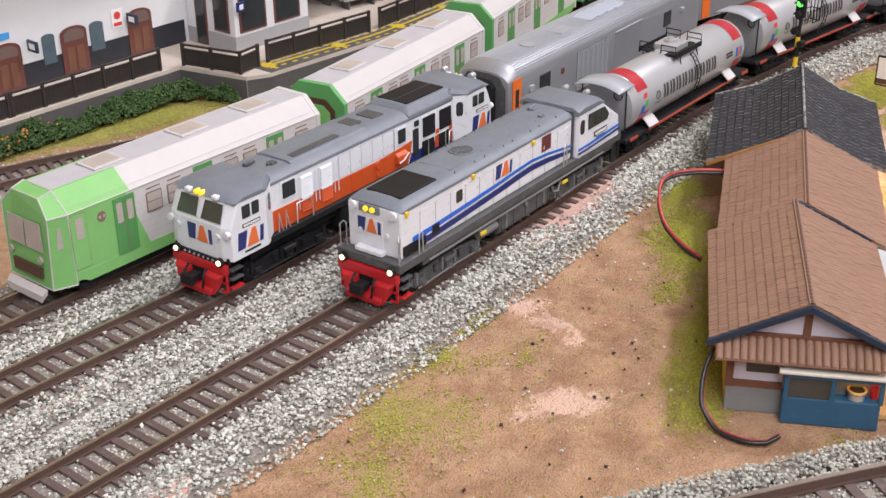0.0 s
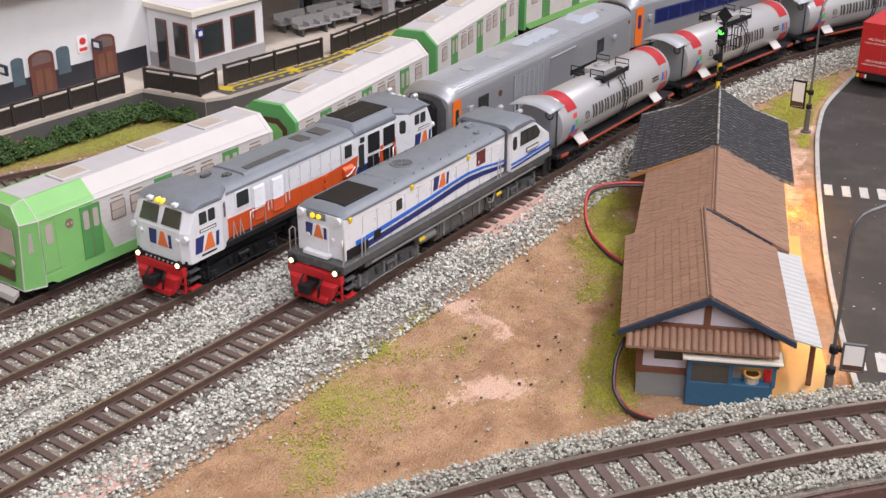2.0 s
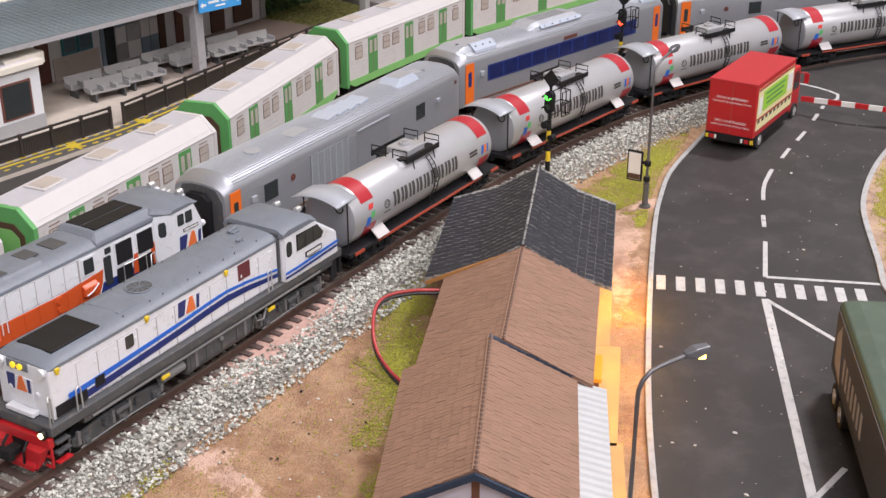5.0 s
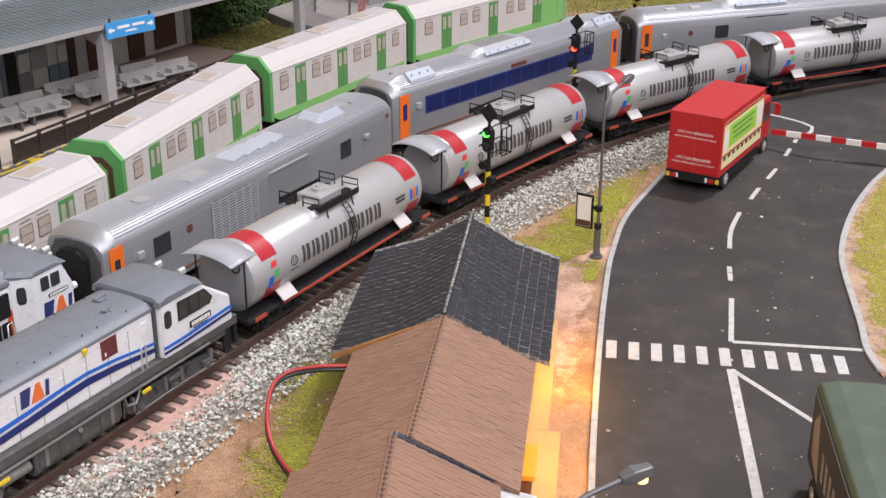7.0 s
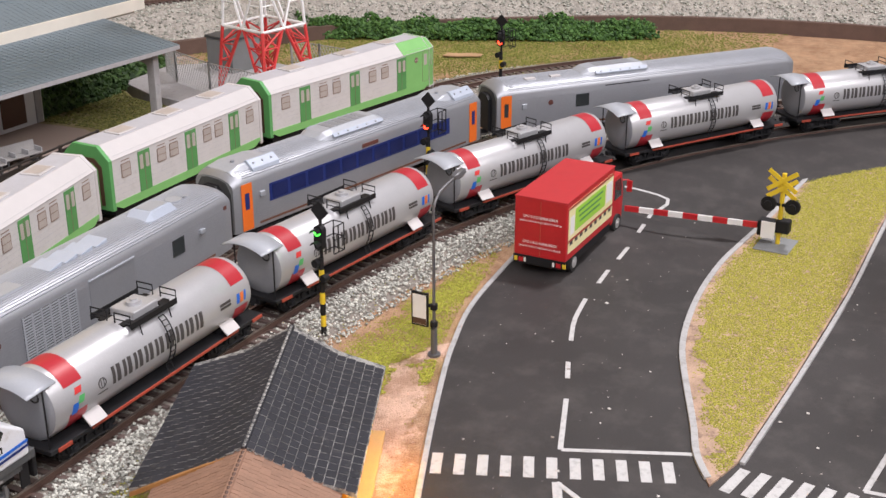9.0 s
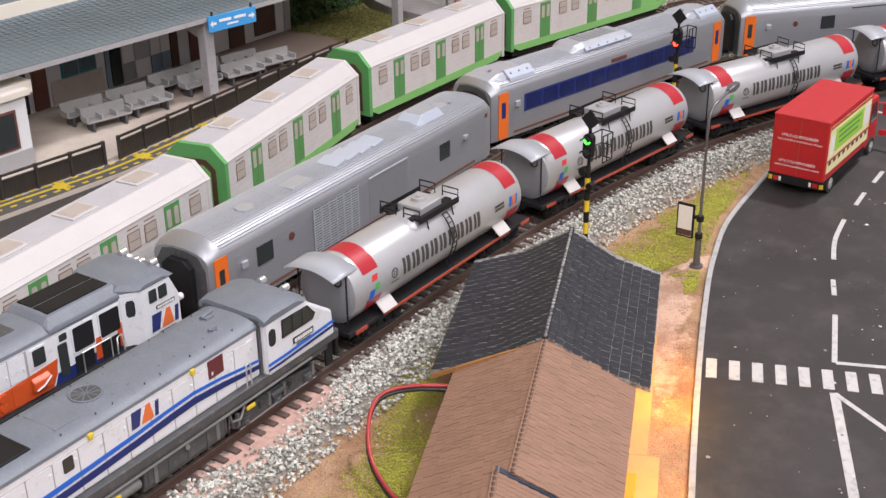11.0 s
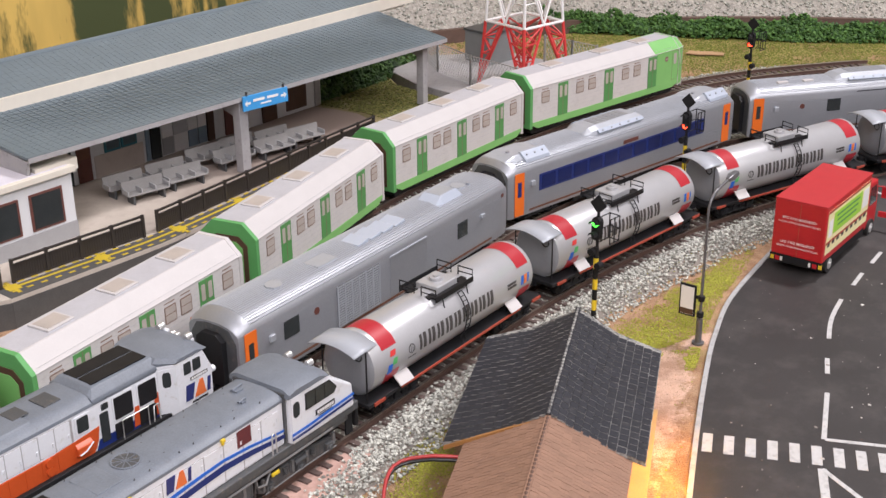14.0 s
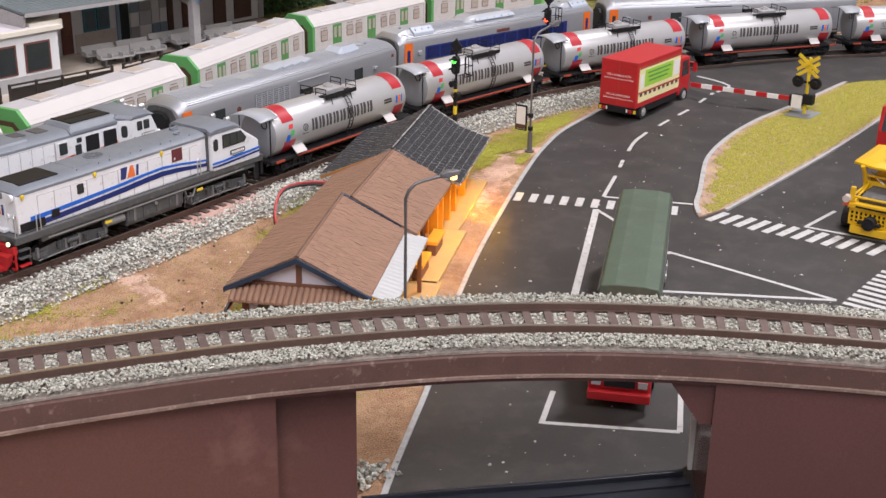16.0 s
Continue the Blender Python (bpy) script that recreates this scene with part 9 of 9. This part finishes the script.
def station_left():
    t = thing("station_building", cm(0, 29.5, PZ), "white printed station wall with arched brown doors", "building", "station buildings")
    part("wall", Geo().box(-25, 18.7, 0, 3.0, 0, 6.5), STATION_WHITE, t, "white wall")
    part("dado", Geo().box(-25, 18.2, -0.05, 0.02, 0, 1.35), DADO, t, "dark wall base")
    for x0, x1 in ((5.4, 7.1), (9.6, 11.3), (14.1, 15.8), (-0.5, 1.2)):
        d = part("arched_door", plate(arched(x0, x1, 0.05, 2.75), -0.05, 0.05), DOOR_BROWN, t, "brown arched door")
        part("door_panel", plate(rect(x0 + 0.3, (x0 + x1) / 2 - 0.08, 0.3, 1.6), -0.1, 0.02), BROWN_WOOD, d)
        part("door_panel", plate(rect((x0 + x1) / 2 + 0.08, x1 - 0.3, 0.3, 1.6), -0.1, 0.02), BROWN_WOOD, d)
        part("transom", plate(arched(x0 + 0.2, x1 - 0.2, 1.95, 2.6), -0.1, 0.015), material("transom_glass", (0.16, 0.11, 0.10), 0.3), d)
    for x0, x1 in ((8.45, 9.25), (11.55, 12.45), (2.6, 3.6)):
        part("arched_window", plate(arched(x0, x1, 1.0, 2.65), -0.02, 0.04), ARCH_GLASS, t, "dark blue-grey arched window")
    part("notice", plate(rect(13.1, 13.85, 1.95, 3.0), -0.02, 0.03), SIGN_WHITE, t, "red and white notice")
    part("notice_ring", Geo().cyl((13.48, -0.05, 2.65), (13.48, -0.075, 2.65), 0.22, 16), LOGO_RED, t)
    part("notice_bar", plate(rect(13.2, 13.75, 2.05, 2.25), -0.05, 0.012), LOGO_RED, t)
    for x in (7.45, 14.0):
        part("hanging_sign", Geo().box(x, x + 0.12, -1.1, -0.2, 2.1, 2.7), NAVY_WOOD, t)
        part("sign_mark", Geo().box(x - 0.015, x, -0.9, -0.4, 2.25, 2.55), SIGN_WHITE, t)
    part("blue_strip", plate(rect(4.3, 6.6, 2.95, 3.3), -0.02, 0.03), SIGN_BLUE, t)
    part("canopy", Geo().box(-25, 18.4, -1.3, 3.2, 6.5, 6.9), CREAM, t)
    return t


station_left()


def station_hall():
    t = thing("station_hall", cm(0, 0, PZ), "model station hall with blue-grey tiled roofs, cream fascia and posts", "building", "station buildings")
    part("wall", Geo().box(24.6, 51, 32.0, 37, 0, 5.6), STATION_WHITE, t, "white wall")
    part("wall_base", Geo().box(30.7, 34.5, 31.94, 32.02, 0, 1.45), PLATFORM, t, "beige wall base")
    items = ((25.0, 26.0, 0.05, 3.2, DOOR_BROWN), (28.2, 29.0, 0.05, 3.1, GLASS), (29.4, 30.4, 0.05, 3.4, DOOR_BROWN), (31.5, 32.7, 1.5, 3.3, TEAL), (32.8, 34.0, 1.5, 3.3, TEAL), (34.7, 35.0, 0.05, 3.5, TILE_BLUE), (35.1, 35.9, 0.05, 3.3, GLASS), (39.9, 40.5, 0.05, 3.4, BROWN_DARK), (41.5, 42.2, 0.05, 3.2, DOOR_BROWN), (45.0, 46.4, 0.05, 3.0, BROWN_DARK), (47.4, 49.4, 0.3, 2.6, BROWN_DARK))
    for k, (a, b, z0, z1, mat) in enumerate(items):
        w = part("doorway" if z0 < 1 else "window", Geo().box(a, b, 31.86, 32.0, z0, z1), mat, t, bevel=0.02)
        if mat is TEAL:
            part("pane", Geo().box(a + 0.12, b - 0.12, 31.84, 31.87, z0 + 0.15, z1 - 0.15), ARCH_GLASS, w)
        if mat is DOOR_BROWN:
            part("door_panel", Geo().box(a + 0.15, b - 0.15, 31.83, 31.87, z0 + 1.5, z1 - 0.2), BROWN_WOOD, w)
    # chequered wall tiles beside the ticket gate
    for c, (x, w, col) in enumerate(((36.05, 0.9, (STATION_GREY, SIGN_WHITE, TILE_BLUE)), (37.0, 1.2, (SIGN_WHITE, TILE_PALE, STATION_GREY)), (38.25, 0.8, (TILE_BLUE, SIGN_WHITE, SIGN_WHITE)), (39.1, 0.75, (TILE_BLUE, SIGN_WHITE, TILE_PALE)))):
        for r, mat in enumerate(col):
            part("wall_tile", Geo().box(x, x + w - 0.04, 31.9, 31.98, 0.1 + r * 1.15, 1.22 + r * 1.15), mat, t)
    # lower canopy roof
    def slab(x0, x1, ya, za, yb, zb, mat, name, label, lift=0.0):
        part(name, Geo().loft([[(x, ya, za + d - 0.16), (x, yb, zb - 0.16), (x, yb, zb), (x, ya, za + d)] for x, d in ((x0, lift), (x1, 0))]), mat, t, label)
        g = Geo()
        run = math.hypot(yb - ya, zb - za)
        n = int(run / 0.42)
        for i in range(n):
            u = i / n
            y, z = ya + (yb - ya) * u, za + (zb - za) * u
            g.loft([[(x, y, z + d - 0.01), (x, y + 0.05, z + d - 0.01), (x, y + 0.05, z + d + 0.012), (x, y, z + d + 0.012)] for x, d in ((x0, lift * (1 - u)), (x1, 0))])
        m = int((x1 - x0) / 0.45)
        for i in range(m):
            x = x0 + (i + 0.5) * (x1 - x0) / m
            d = lift * (x1 - x) / (x1 - x0)
            g.loft([[(x - 0.04, v, w - 0.01), (x + 0.04, v, w - 0.01), (x + 0.04, v, w + 0.014), (x - 0.04, v, w + 0.014)] for v, w in ((ya, za + d), (yb, zb))])
        part("tile_ribs", g, mat, t)

    slab(21.8, 57.4, 25.1, 4.75, 31.9, 5.85, STATION_ROOF, "canopy_roof", "blue-grey tiled canopy roof", 0.5)
    slab(19.5, 61.5, 32.0, 6.5, 35.6, 7.65, STATION_ROOF, "upper_roof", "blue-grey tiled upper roof")
    slab(19.5, 61.5, 40.0, 6.35, 35.6, 7.6, STATION_ROOF, "upper_roof", "blue-grey tiled upper roof")
    # out of view: white underside added to bounce light onto the hall wall
    part("canopy_bounce_sheet", Geo().loft([[(x, 25.3, 4.5 + d), (x, 31.8, 5.55), (x, 31.8, 5.62), (x, 25.3, 4.57 + d)] for x, d in ((22.1, 0.5), (57.2, 0))]), STATION_WHITE, t, "unseen white sheet under the canopy that bounces light")
    part("fascia", Geo().box(19.5, 61.6, 31.8, 32.02, 5.8, 6.58), CREAM, t, "cream fascia board")
    part("upper_wall", Geo().box(24.6, 60.8, 32.1, 37, 5.6, 6.5), CREAM, t)
    part("ridge", Geo().cyl((19.5, 35.6, 7.62), (61.5, 35.6, 7.62), 0.18, 8), STATION_ROOF, t)
    part("eave_board", Geo().loft([[(x, 25.05, z - 0.27), (x, 25.2, z - 0.27), (x, 25.2, z), (x, 25.05, z)] for x, z in ((21.8, 5.22), (57.4, 4.72))]), CONCRETE, t)
    part("gable_side", Geo().loft([[(x, 25.3, 5.0), (x, 31.8, 5.6), (x, 31.8, 3.75), (x, 25.5, 3.75)] for x in (21.85, 22.0)]), CONCRETE, t, "grey gable side")
    part("canopy_end", Geo().box(22.3, 25.0, 25.4, 27.2, 3.75, 4.4), CREAM, t)
    for x, y, w in ((37.3, 25.6, 0.35), (55.6, 26.0, 0.27), (50.6, 32.2, 0.27)):
        part("post", Geo().box(x - w, x + w, y - 0.32, y + 0.32, 0, 4.75), CONCRETE, t, "concrete post", bevel=0.05)
        part("post_arm", Geo().loft([[(x - 0.25, y + 0.2, 3.6), (x + 0.25, y + 0.2, 3.6), (x + 0.25, y + 0.2, 4.6), (x - 0.25, y + 0.2, 4.6)], [(x - 0.25, y + 4.5, 4.9), (x + 0.25, y + 4.5, 4.9), (x + 0.25, y + 4.5, 5.2), (x - 0.25, y + 4.5, 5.2)]]), CONCRETE, t)
    return t


station_hall()
sg = thing("platform_sign", cm(38.6, 24.65, PZ + 4.15, -8), "blue platform sign with white arrows under the canopy", "sign")
part("panel", Geo().box(-1.7, 1.7, -0.06, 0.06, 0, 0.95), SIGN_BLUE, sg, bevel=0.02)
for x0, x1 in ((-0.95, -0.1), (0.1, 0.95)):
    part("text_bar", Geo().box(x0, x1, -0.075, -0.055, 0.5, 0.66), SIGN_WHITE, sg)
part("text_bar", Geo().box(-0.4, 0.4, -0.075, -0.055, 0.24, 0.34), SIGN_WHITE, sg)
for s in (-1, 1):
    part("arrow", Geo().along_y([(s * 1.15, 0.4), (s * 1.4, 0.4), (s * 1.4, 0.27), (s * 1.6, 0.47), (s * 1.4, 0.67), (s * 1.4, 0.54), (s * 1.15, 0.54)], -0.075, -0.055), SIGN_WHITE, sg)
    part("hanger", Geo().box(s * 1.4 - 0.05, s * 1.4 + 0.05, -0.05, 0.05, 0.9, 1.2), FENCE, sg)


def bench(m):
    t = thing("bench", m, "grey model platform bench seat row", "bench", "platform benches")
    part("seat", Geo().along_x([(-0.45, 0.55), (0.35, 0.5), (0.35, 0.6), (-0.45, 0.65)], -1.35, 1.35), BENCH, t, bevel=0.03)
    part("backrest", Geo().along_x([(0.3, 0.6), (0.4, 0.6), (0.55, 1.25), (0.45, 1.25)], -1.35, 1.35), BENCH, t, bevel=0.03)
    for x in (-1.0, 1.0):
        part("leg", Geo().box(x - 0.06, x + 0.06, -0.4, 0.4, 0, 0.56), DECK_GREY, t)
    for x in (-1.35, -0.45, 0.45, 1.35):
        part("arm_rest", Geo().box(x - 0.04, x + 0.04, -0.4, 0.4, 0.62, 0.9), STATION_GREY, t)
    return t


first = bench(cm(30.2, 28.3, PZ, -8))
for x, y in ((33.2, 28.0), (30.3, 26.6), (33.3, 26.5), (36.6, 28.3), (39.3, 28.2), (37.6, 26.8), (40.6, 26.2), (41.9, 27.5), (43.4, 26.2)):
    copy_thing(first, cm(x, y, PZ, -8 + random.uniform(-3, 3)))


# ---- planting and the far side ----
def shrubs(name, box, count, mat, label, size=(0.12, 0.28), high=1.4, line=None, base=0.0):
    rng = np.random.default_rng(int(box[0] * 7 + count))
    x, y = rng.uniform(box[0], box[1], count), rng.uniform(box[2], box[3], count)
    top = high * (0.55 + 0.6 * np.abs(wobble(x, y, 0.5, 2.0)) + 0.45 * wobble(x, y, 1.3, 6.0))
    u, v = (x - box[0]) / (box[1] - box[0]) * 2 - 1, (y - box[2]) / (box[3] - box[2]) * 2 - 1
    if line:
        y = y + np.interp(x, [p[0] for p in line], [p[1] for p in line])
    top = np.clip(top * np.sqrt(np.clip(1.05 - v**4, 0, 1)), 0.1, None)
    z = top * np.sqrt(rng.uniform(0.02, 1, count))
    heap(name, np.c_[x, y, z + base], rng.uniform(*size, count), mat, label, "shrub", squash=0.9)


HEDGE = [(-14, 25.6), (3, 25.5), (8, 25.25), (13.2, 25.2), (14.3, 24.6), (15.4, 22.2)]
shrubs("hedge", (-14, 15.4, -0.6, 0.7), 16000, LEAF, "dark green clumpy hedge beside the platform", (0.05, 0.13), 1.25, line=HEDGE, base=0.2)
shrubs("flowers", (-14, 6, -0.9, 0.2), 170, FLOWER, "small orange and yellow flower scraps in the hedge", (0.06, 0.12), 1.5, line=HEDGE, base=0.3)
shrubs("shrubs", (51.2, 60, 32.6, 36.5), 4200, LEAF, "dark green shrubs on the grass bank", (0.14, 0.32), 2.6, base=1.3)
shrubs("shrubs", (60.5, 68, 34.0, 41), 5200, LEAF, "green shrubs beyond the platform end", (0.2, 0.42), 2.6)
shrubs("hedge", (86, 101, -1.9, 2.1), 9500, FAR_LEAF, "green hedge behind the tracks", (0.12, 0.28), 2.2, line=[(86, 35), (88.5, 30.5), (91.5, 24), (95.5, 16.5), (101, 8)])


def radio_tower():
    """A square mast on four tapering lattice legs, red below a white ring."""
    t = thing("lattice_tower", cm(63.35, 22.35, 1.9, -10), "red and white lattice radio tower on a concrete slab", "tower")
    ring_z, w0, w1 = 5.0, 2.45, 2.05

    def corner(k, z, w=None):
        w = (w0 + (w1 - w0) * z / ring_z if z <= ring_z else w1 - (w1 - 0.6) * (z - ring_z) / 26) if w is None else w
        return Vector(((-w, -w), (w, -w), (w, w), (-w, w))[k] + (z,))

    for k in range(4):
        foot, top = corner(k, 0.05), corner(k, ring_z)
        sides = [top.lerp(corner(j, ring_z), 0.47) for j in ((k + 1) % 4, (k + 3) % 4)]
        inner = (sides[0] + sides[1]) / 2
        part("leg", Geo().tube([foot, top], 0.13, 6), LOGO_RED, t)
        tips = [foot.lerp(inner, 0.04) + (p - inner) * 0.06 for p in sides]
        for tip, p in zip(tips, sides):
            part("leg_strut", Geo().tube([tip, p], 0.11, 6), LOGO_RED, t)
        for j in range(4):
            u, v = j / 4, (j + 1) / 4
            for tip, p in zip(tips, sides):
                a, b, c, d = foot.lerp(top, u), foot.lerp(top, v), tip.lerp(p, u), tip.lerp(p, v)
                part("leg_brace", Geo().tube([a, d] if j % 2 else [c, b], 0.07, 5).tube([b, d], 0.06, 5), LOGO_RED, t)
            a, c = tips[0].lerp(sides[0], u), tips[1].lerp(sides[1], v)
            part("leg_brace", Geo().tube([a, c], 0.06, 5), LOGO_RED, t)
        part("footing", Geo().box(foot.x - 0.35, foot.x + 0.35, foot.y - 0.35, foot.y + 0.35, -0.02, 0.12), CONCRETE, t)
        part("ring", Geo().tube([top, corner((k + 1) % 4, ring_z)], 0.11, 6), SIGN_WHITE, t, "white ring beam")
    levels = [5.0, 9.4, 13.4, 17.0, 20.2, 23.0, 25.4]
    for i, (a, b) in enumerate(zip(levels, levels[1:])):
        mat = SIGN_WHITE if i % 2 == 0 else LOGO_RED
        for k in range(4):
            q = (k + 1) % 4
            mid = (corner(k, a) + corner(q, a)) / 2
            part("mast_leg", Geo().tube([corner(k, a), corner(k, b)], 0.12, 6), mat, t)
            part("mast_ring", Geo().tube([corner(k, b), corner(q, b)], 0.08, 5), mat, t)
            part("mast_brace", Geo().tube([corner(k, b), mid], 0.1, 5).tube([mid, corner(q, b)], 0.1, 5), mat, t)
            for u in (0.4, 0.72):
                part("mast_brace", Geo().tube([corner(k, a).lerp(corner(k, b), u), mid.lerp(corner(k, b), u)], 0.05, 4).tube([corner(q, a).lerp(corner(q, b), u), mid.lerp(corner(q, b), u)], 0.05, 4), mat, t)
    return t


radio_tower()


def chain_fence(pts):
    z0, high = 1.9, 2.35
    t = thing("mesh_fence", Matrix(), "pale grey diamond mesh fence round the tower", "fence", "mesh fences")
    for (ax, ay), (bx, by) in zip(pts, pts[1:]):
        n = math.hypot(bx - ax, by - ay)

        def at(u, z):
            return (ax + (bx - ax) * u / n, ay + (by - ay) * u / n, z0 + z)

        for u in np.linspace(0, n, max(2, int(n / 4) + 1)):
            part("post", Geo().cyl(at(u, 0), at(u, high + 0.1), 0.09, 8), MESH_GREY, t)
        part("top_rail", Geo().tube([at(0, high), at(n, high)], 0.04), MESH_GREY, t)
        g, d = Geo(), 0.3
        for i in range(-int(high / 1.7 / d), int(n / d) + 1):
            for s in (0, 1):
                # each wire climbs steeply until it meets the end of the bay
                a, b = i * d, i * d + high / 1.7
                lo_, hi_ = max(a, 0.0), min(b, n)
                if hi_ - lo_ < 0.05:
                    continue
                za, zb = (lo_ - a) * 1.7, (hi_ - a) * 1.7
                g.tube([at(lo_, za if s else high - za), at(hi_, zb if s else high - zb)], 0.022, 3)
        part("wire_mesh", g, MESH_GREY, t, kind="stuff")
    return t


chain_fence([(64.3, 32.6), (62.4, 30.0), (60.8, 25.5), (60.0, 20.6)])
chain_fence([(69.4, 24.5), (69.3, 21.8), (69.1, 19.4)])
hut = thing("equipment_hut", cm(68.0, 29.0, 1.9, -8), "dark grey equipment hut behind the mesh fence", "hut")
part("wall", Geo().box(-1.5, 1.5, -1.4, 1.4, 0, 2.5), GREY_WALL, hut, bevel=0.05)
part("roof", Geo().box(-1.6, 1.6, -1.5, 1.5, 2.5, 2.7), DECK_GREY, hut, bevel=0.05)
card = thing("scrap_card", cm(86.6, 18.9, 0.12, -62), "flat torn piece of tan card lying on the grass", "litter")
part("sheet", Geo().along_z([(-1.7, -0.35), (-0.6, -0.62), (0.7, -0.5), (1.6, -0.6), (1.75, 0.2), (0.6, 0.55), (-0.3, 0.4), (-1.3, 0.6)], 0, 0.1), material("brown_card", (0.46, 0.29, 0.16), 0.8, vary=0.2, coarse=60), card, bevel=0.02)
lo = part("retaining_wall", strip(FAR_LINE, 0, FAR_LINE.s[-1], -8.2, -7.6, -0.1, 1.25), material("retaining_brown", (0.12, 0.075, 0.06), 0.8, vary=0.2))
tagged(lo, "low brown retaining wall below the gravel bank", "wall", kind="structure")


def scatter_far():
    rng = np.random.default_rng(33)
    n = 16000
    s, o = rng.uniform(2, FAR_LINE.s[-1] - 2, n), rng.uniform(-7.5, 6, n)
    x, y = np.interp(s, FAR_LINE.s, FAR_LINE.p[:, 0]), np.interp(s, FAR_LINE.s, FAR_LINE.p[:, 1])
    dx, dy = np.interp(s + 0.5, FAR_LINE.s, FAR_LINE.p[:, 0]) - x, np.interp(s + 0.5, FAR_LINE.s, FAR_LINE.p[:, 1]) - y
    h = np.hypot(dx, dy) + 1e-9
    keep = np.abs(o) > 1.2
    z = 3.2 * np.clip((8 - np.abs(o)) / 4, 0, 1)
    heap("ballast_stones", np.c_[x - dy / h * o, y + dx / h * o, z][keep], rng.uniform(0.08, 0.22, n)[keep], LOOP_STONES, "grey gravel on the far bank", "gravel")


scatter_far()


# ---- painted backdrop and the hall round the layout ----
def painted_backdrop():
    m = material("painted_landscape", (0.55, 0.38, 0.10), 0.8, vary=0.25, fine=60, coarse=9, stain=(0.05, 0.065, 0.02), stain_at=(0.48, 0.56), bump=0.05)
    t = m.node_tree
    geo = next(n for n in t.nodes if n.type == "NEW_GEOMETRY")
    stretch = t.nodes.new("ShaderNodeVectorMath")
    stretch.operation = "MULTIPLY"
    stretch.inputs[1].default_value = (1.0, 1.0, 0.25)
    t.links.new(geo.outputs["Position"], stretch.inputs[0])
    for n in t.nodes:
        if n.type == "TEX_NOISE":
            t.links.new(stretch.outputs[0], n.inputs["Vector"])
    ob = part("backdrop", Geo().along_z([(-60, 47.6), (64, 47.6), (72, 73.0), (178, 73.0), (178, 73.6), (71.5, 73.6), (63.5, 48.2), (-60, 48.2)], -3, 60), m)
    tagged(ob, "painted ochre and green landscape backdrop board", "backdrop", kind="structure")
    ob = part("backdrop", Geo().box(178, 178.6, -75, 73.6, -3, 60), material("painted_haze", (0.42, 0.42, 0.40), 0.8, vary=0.2, fine=40, coarse=6, bump=0.05))
    tagged(ob, "painted grey landscape backdrop board", "backdrop", kind="structure")


painted_backdrop()
HALL = material("hall_wall", (0.50, 0.495, 0.50), 0.8, vary=0.04, fine=200, coarse=4, bump=0.02)
for name, box in (("wall_north", (-150, 230, 130, 136, -85, 205)), ("wall_south", (-150, 230, -166, -160, -85, 205)), ("wall_west", (-156, -150, -166, 136, -85, 205)), ("wall_east", (230, 236, -166, 136, -85, 205)), ("ceiling", (-156, 236, -166, 136, 205, 211)), ("floor", (-156, 236, -166, 136, -91, -85))):
    tagged(part(name, Geo().box(*box), HALL), "plain light wall of the exhibition hall", name.split("_")[0], kind="structure")
tagged(part("layout_frame", Geo().box(-60, 175, -72, 74, -12, -1.2), BROWN_WOOD), "timber frame under the model layout", "frame", kind="structure")
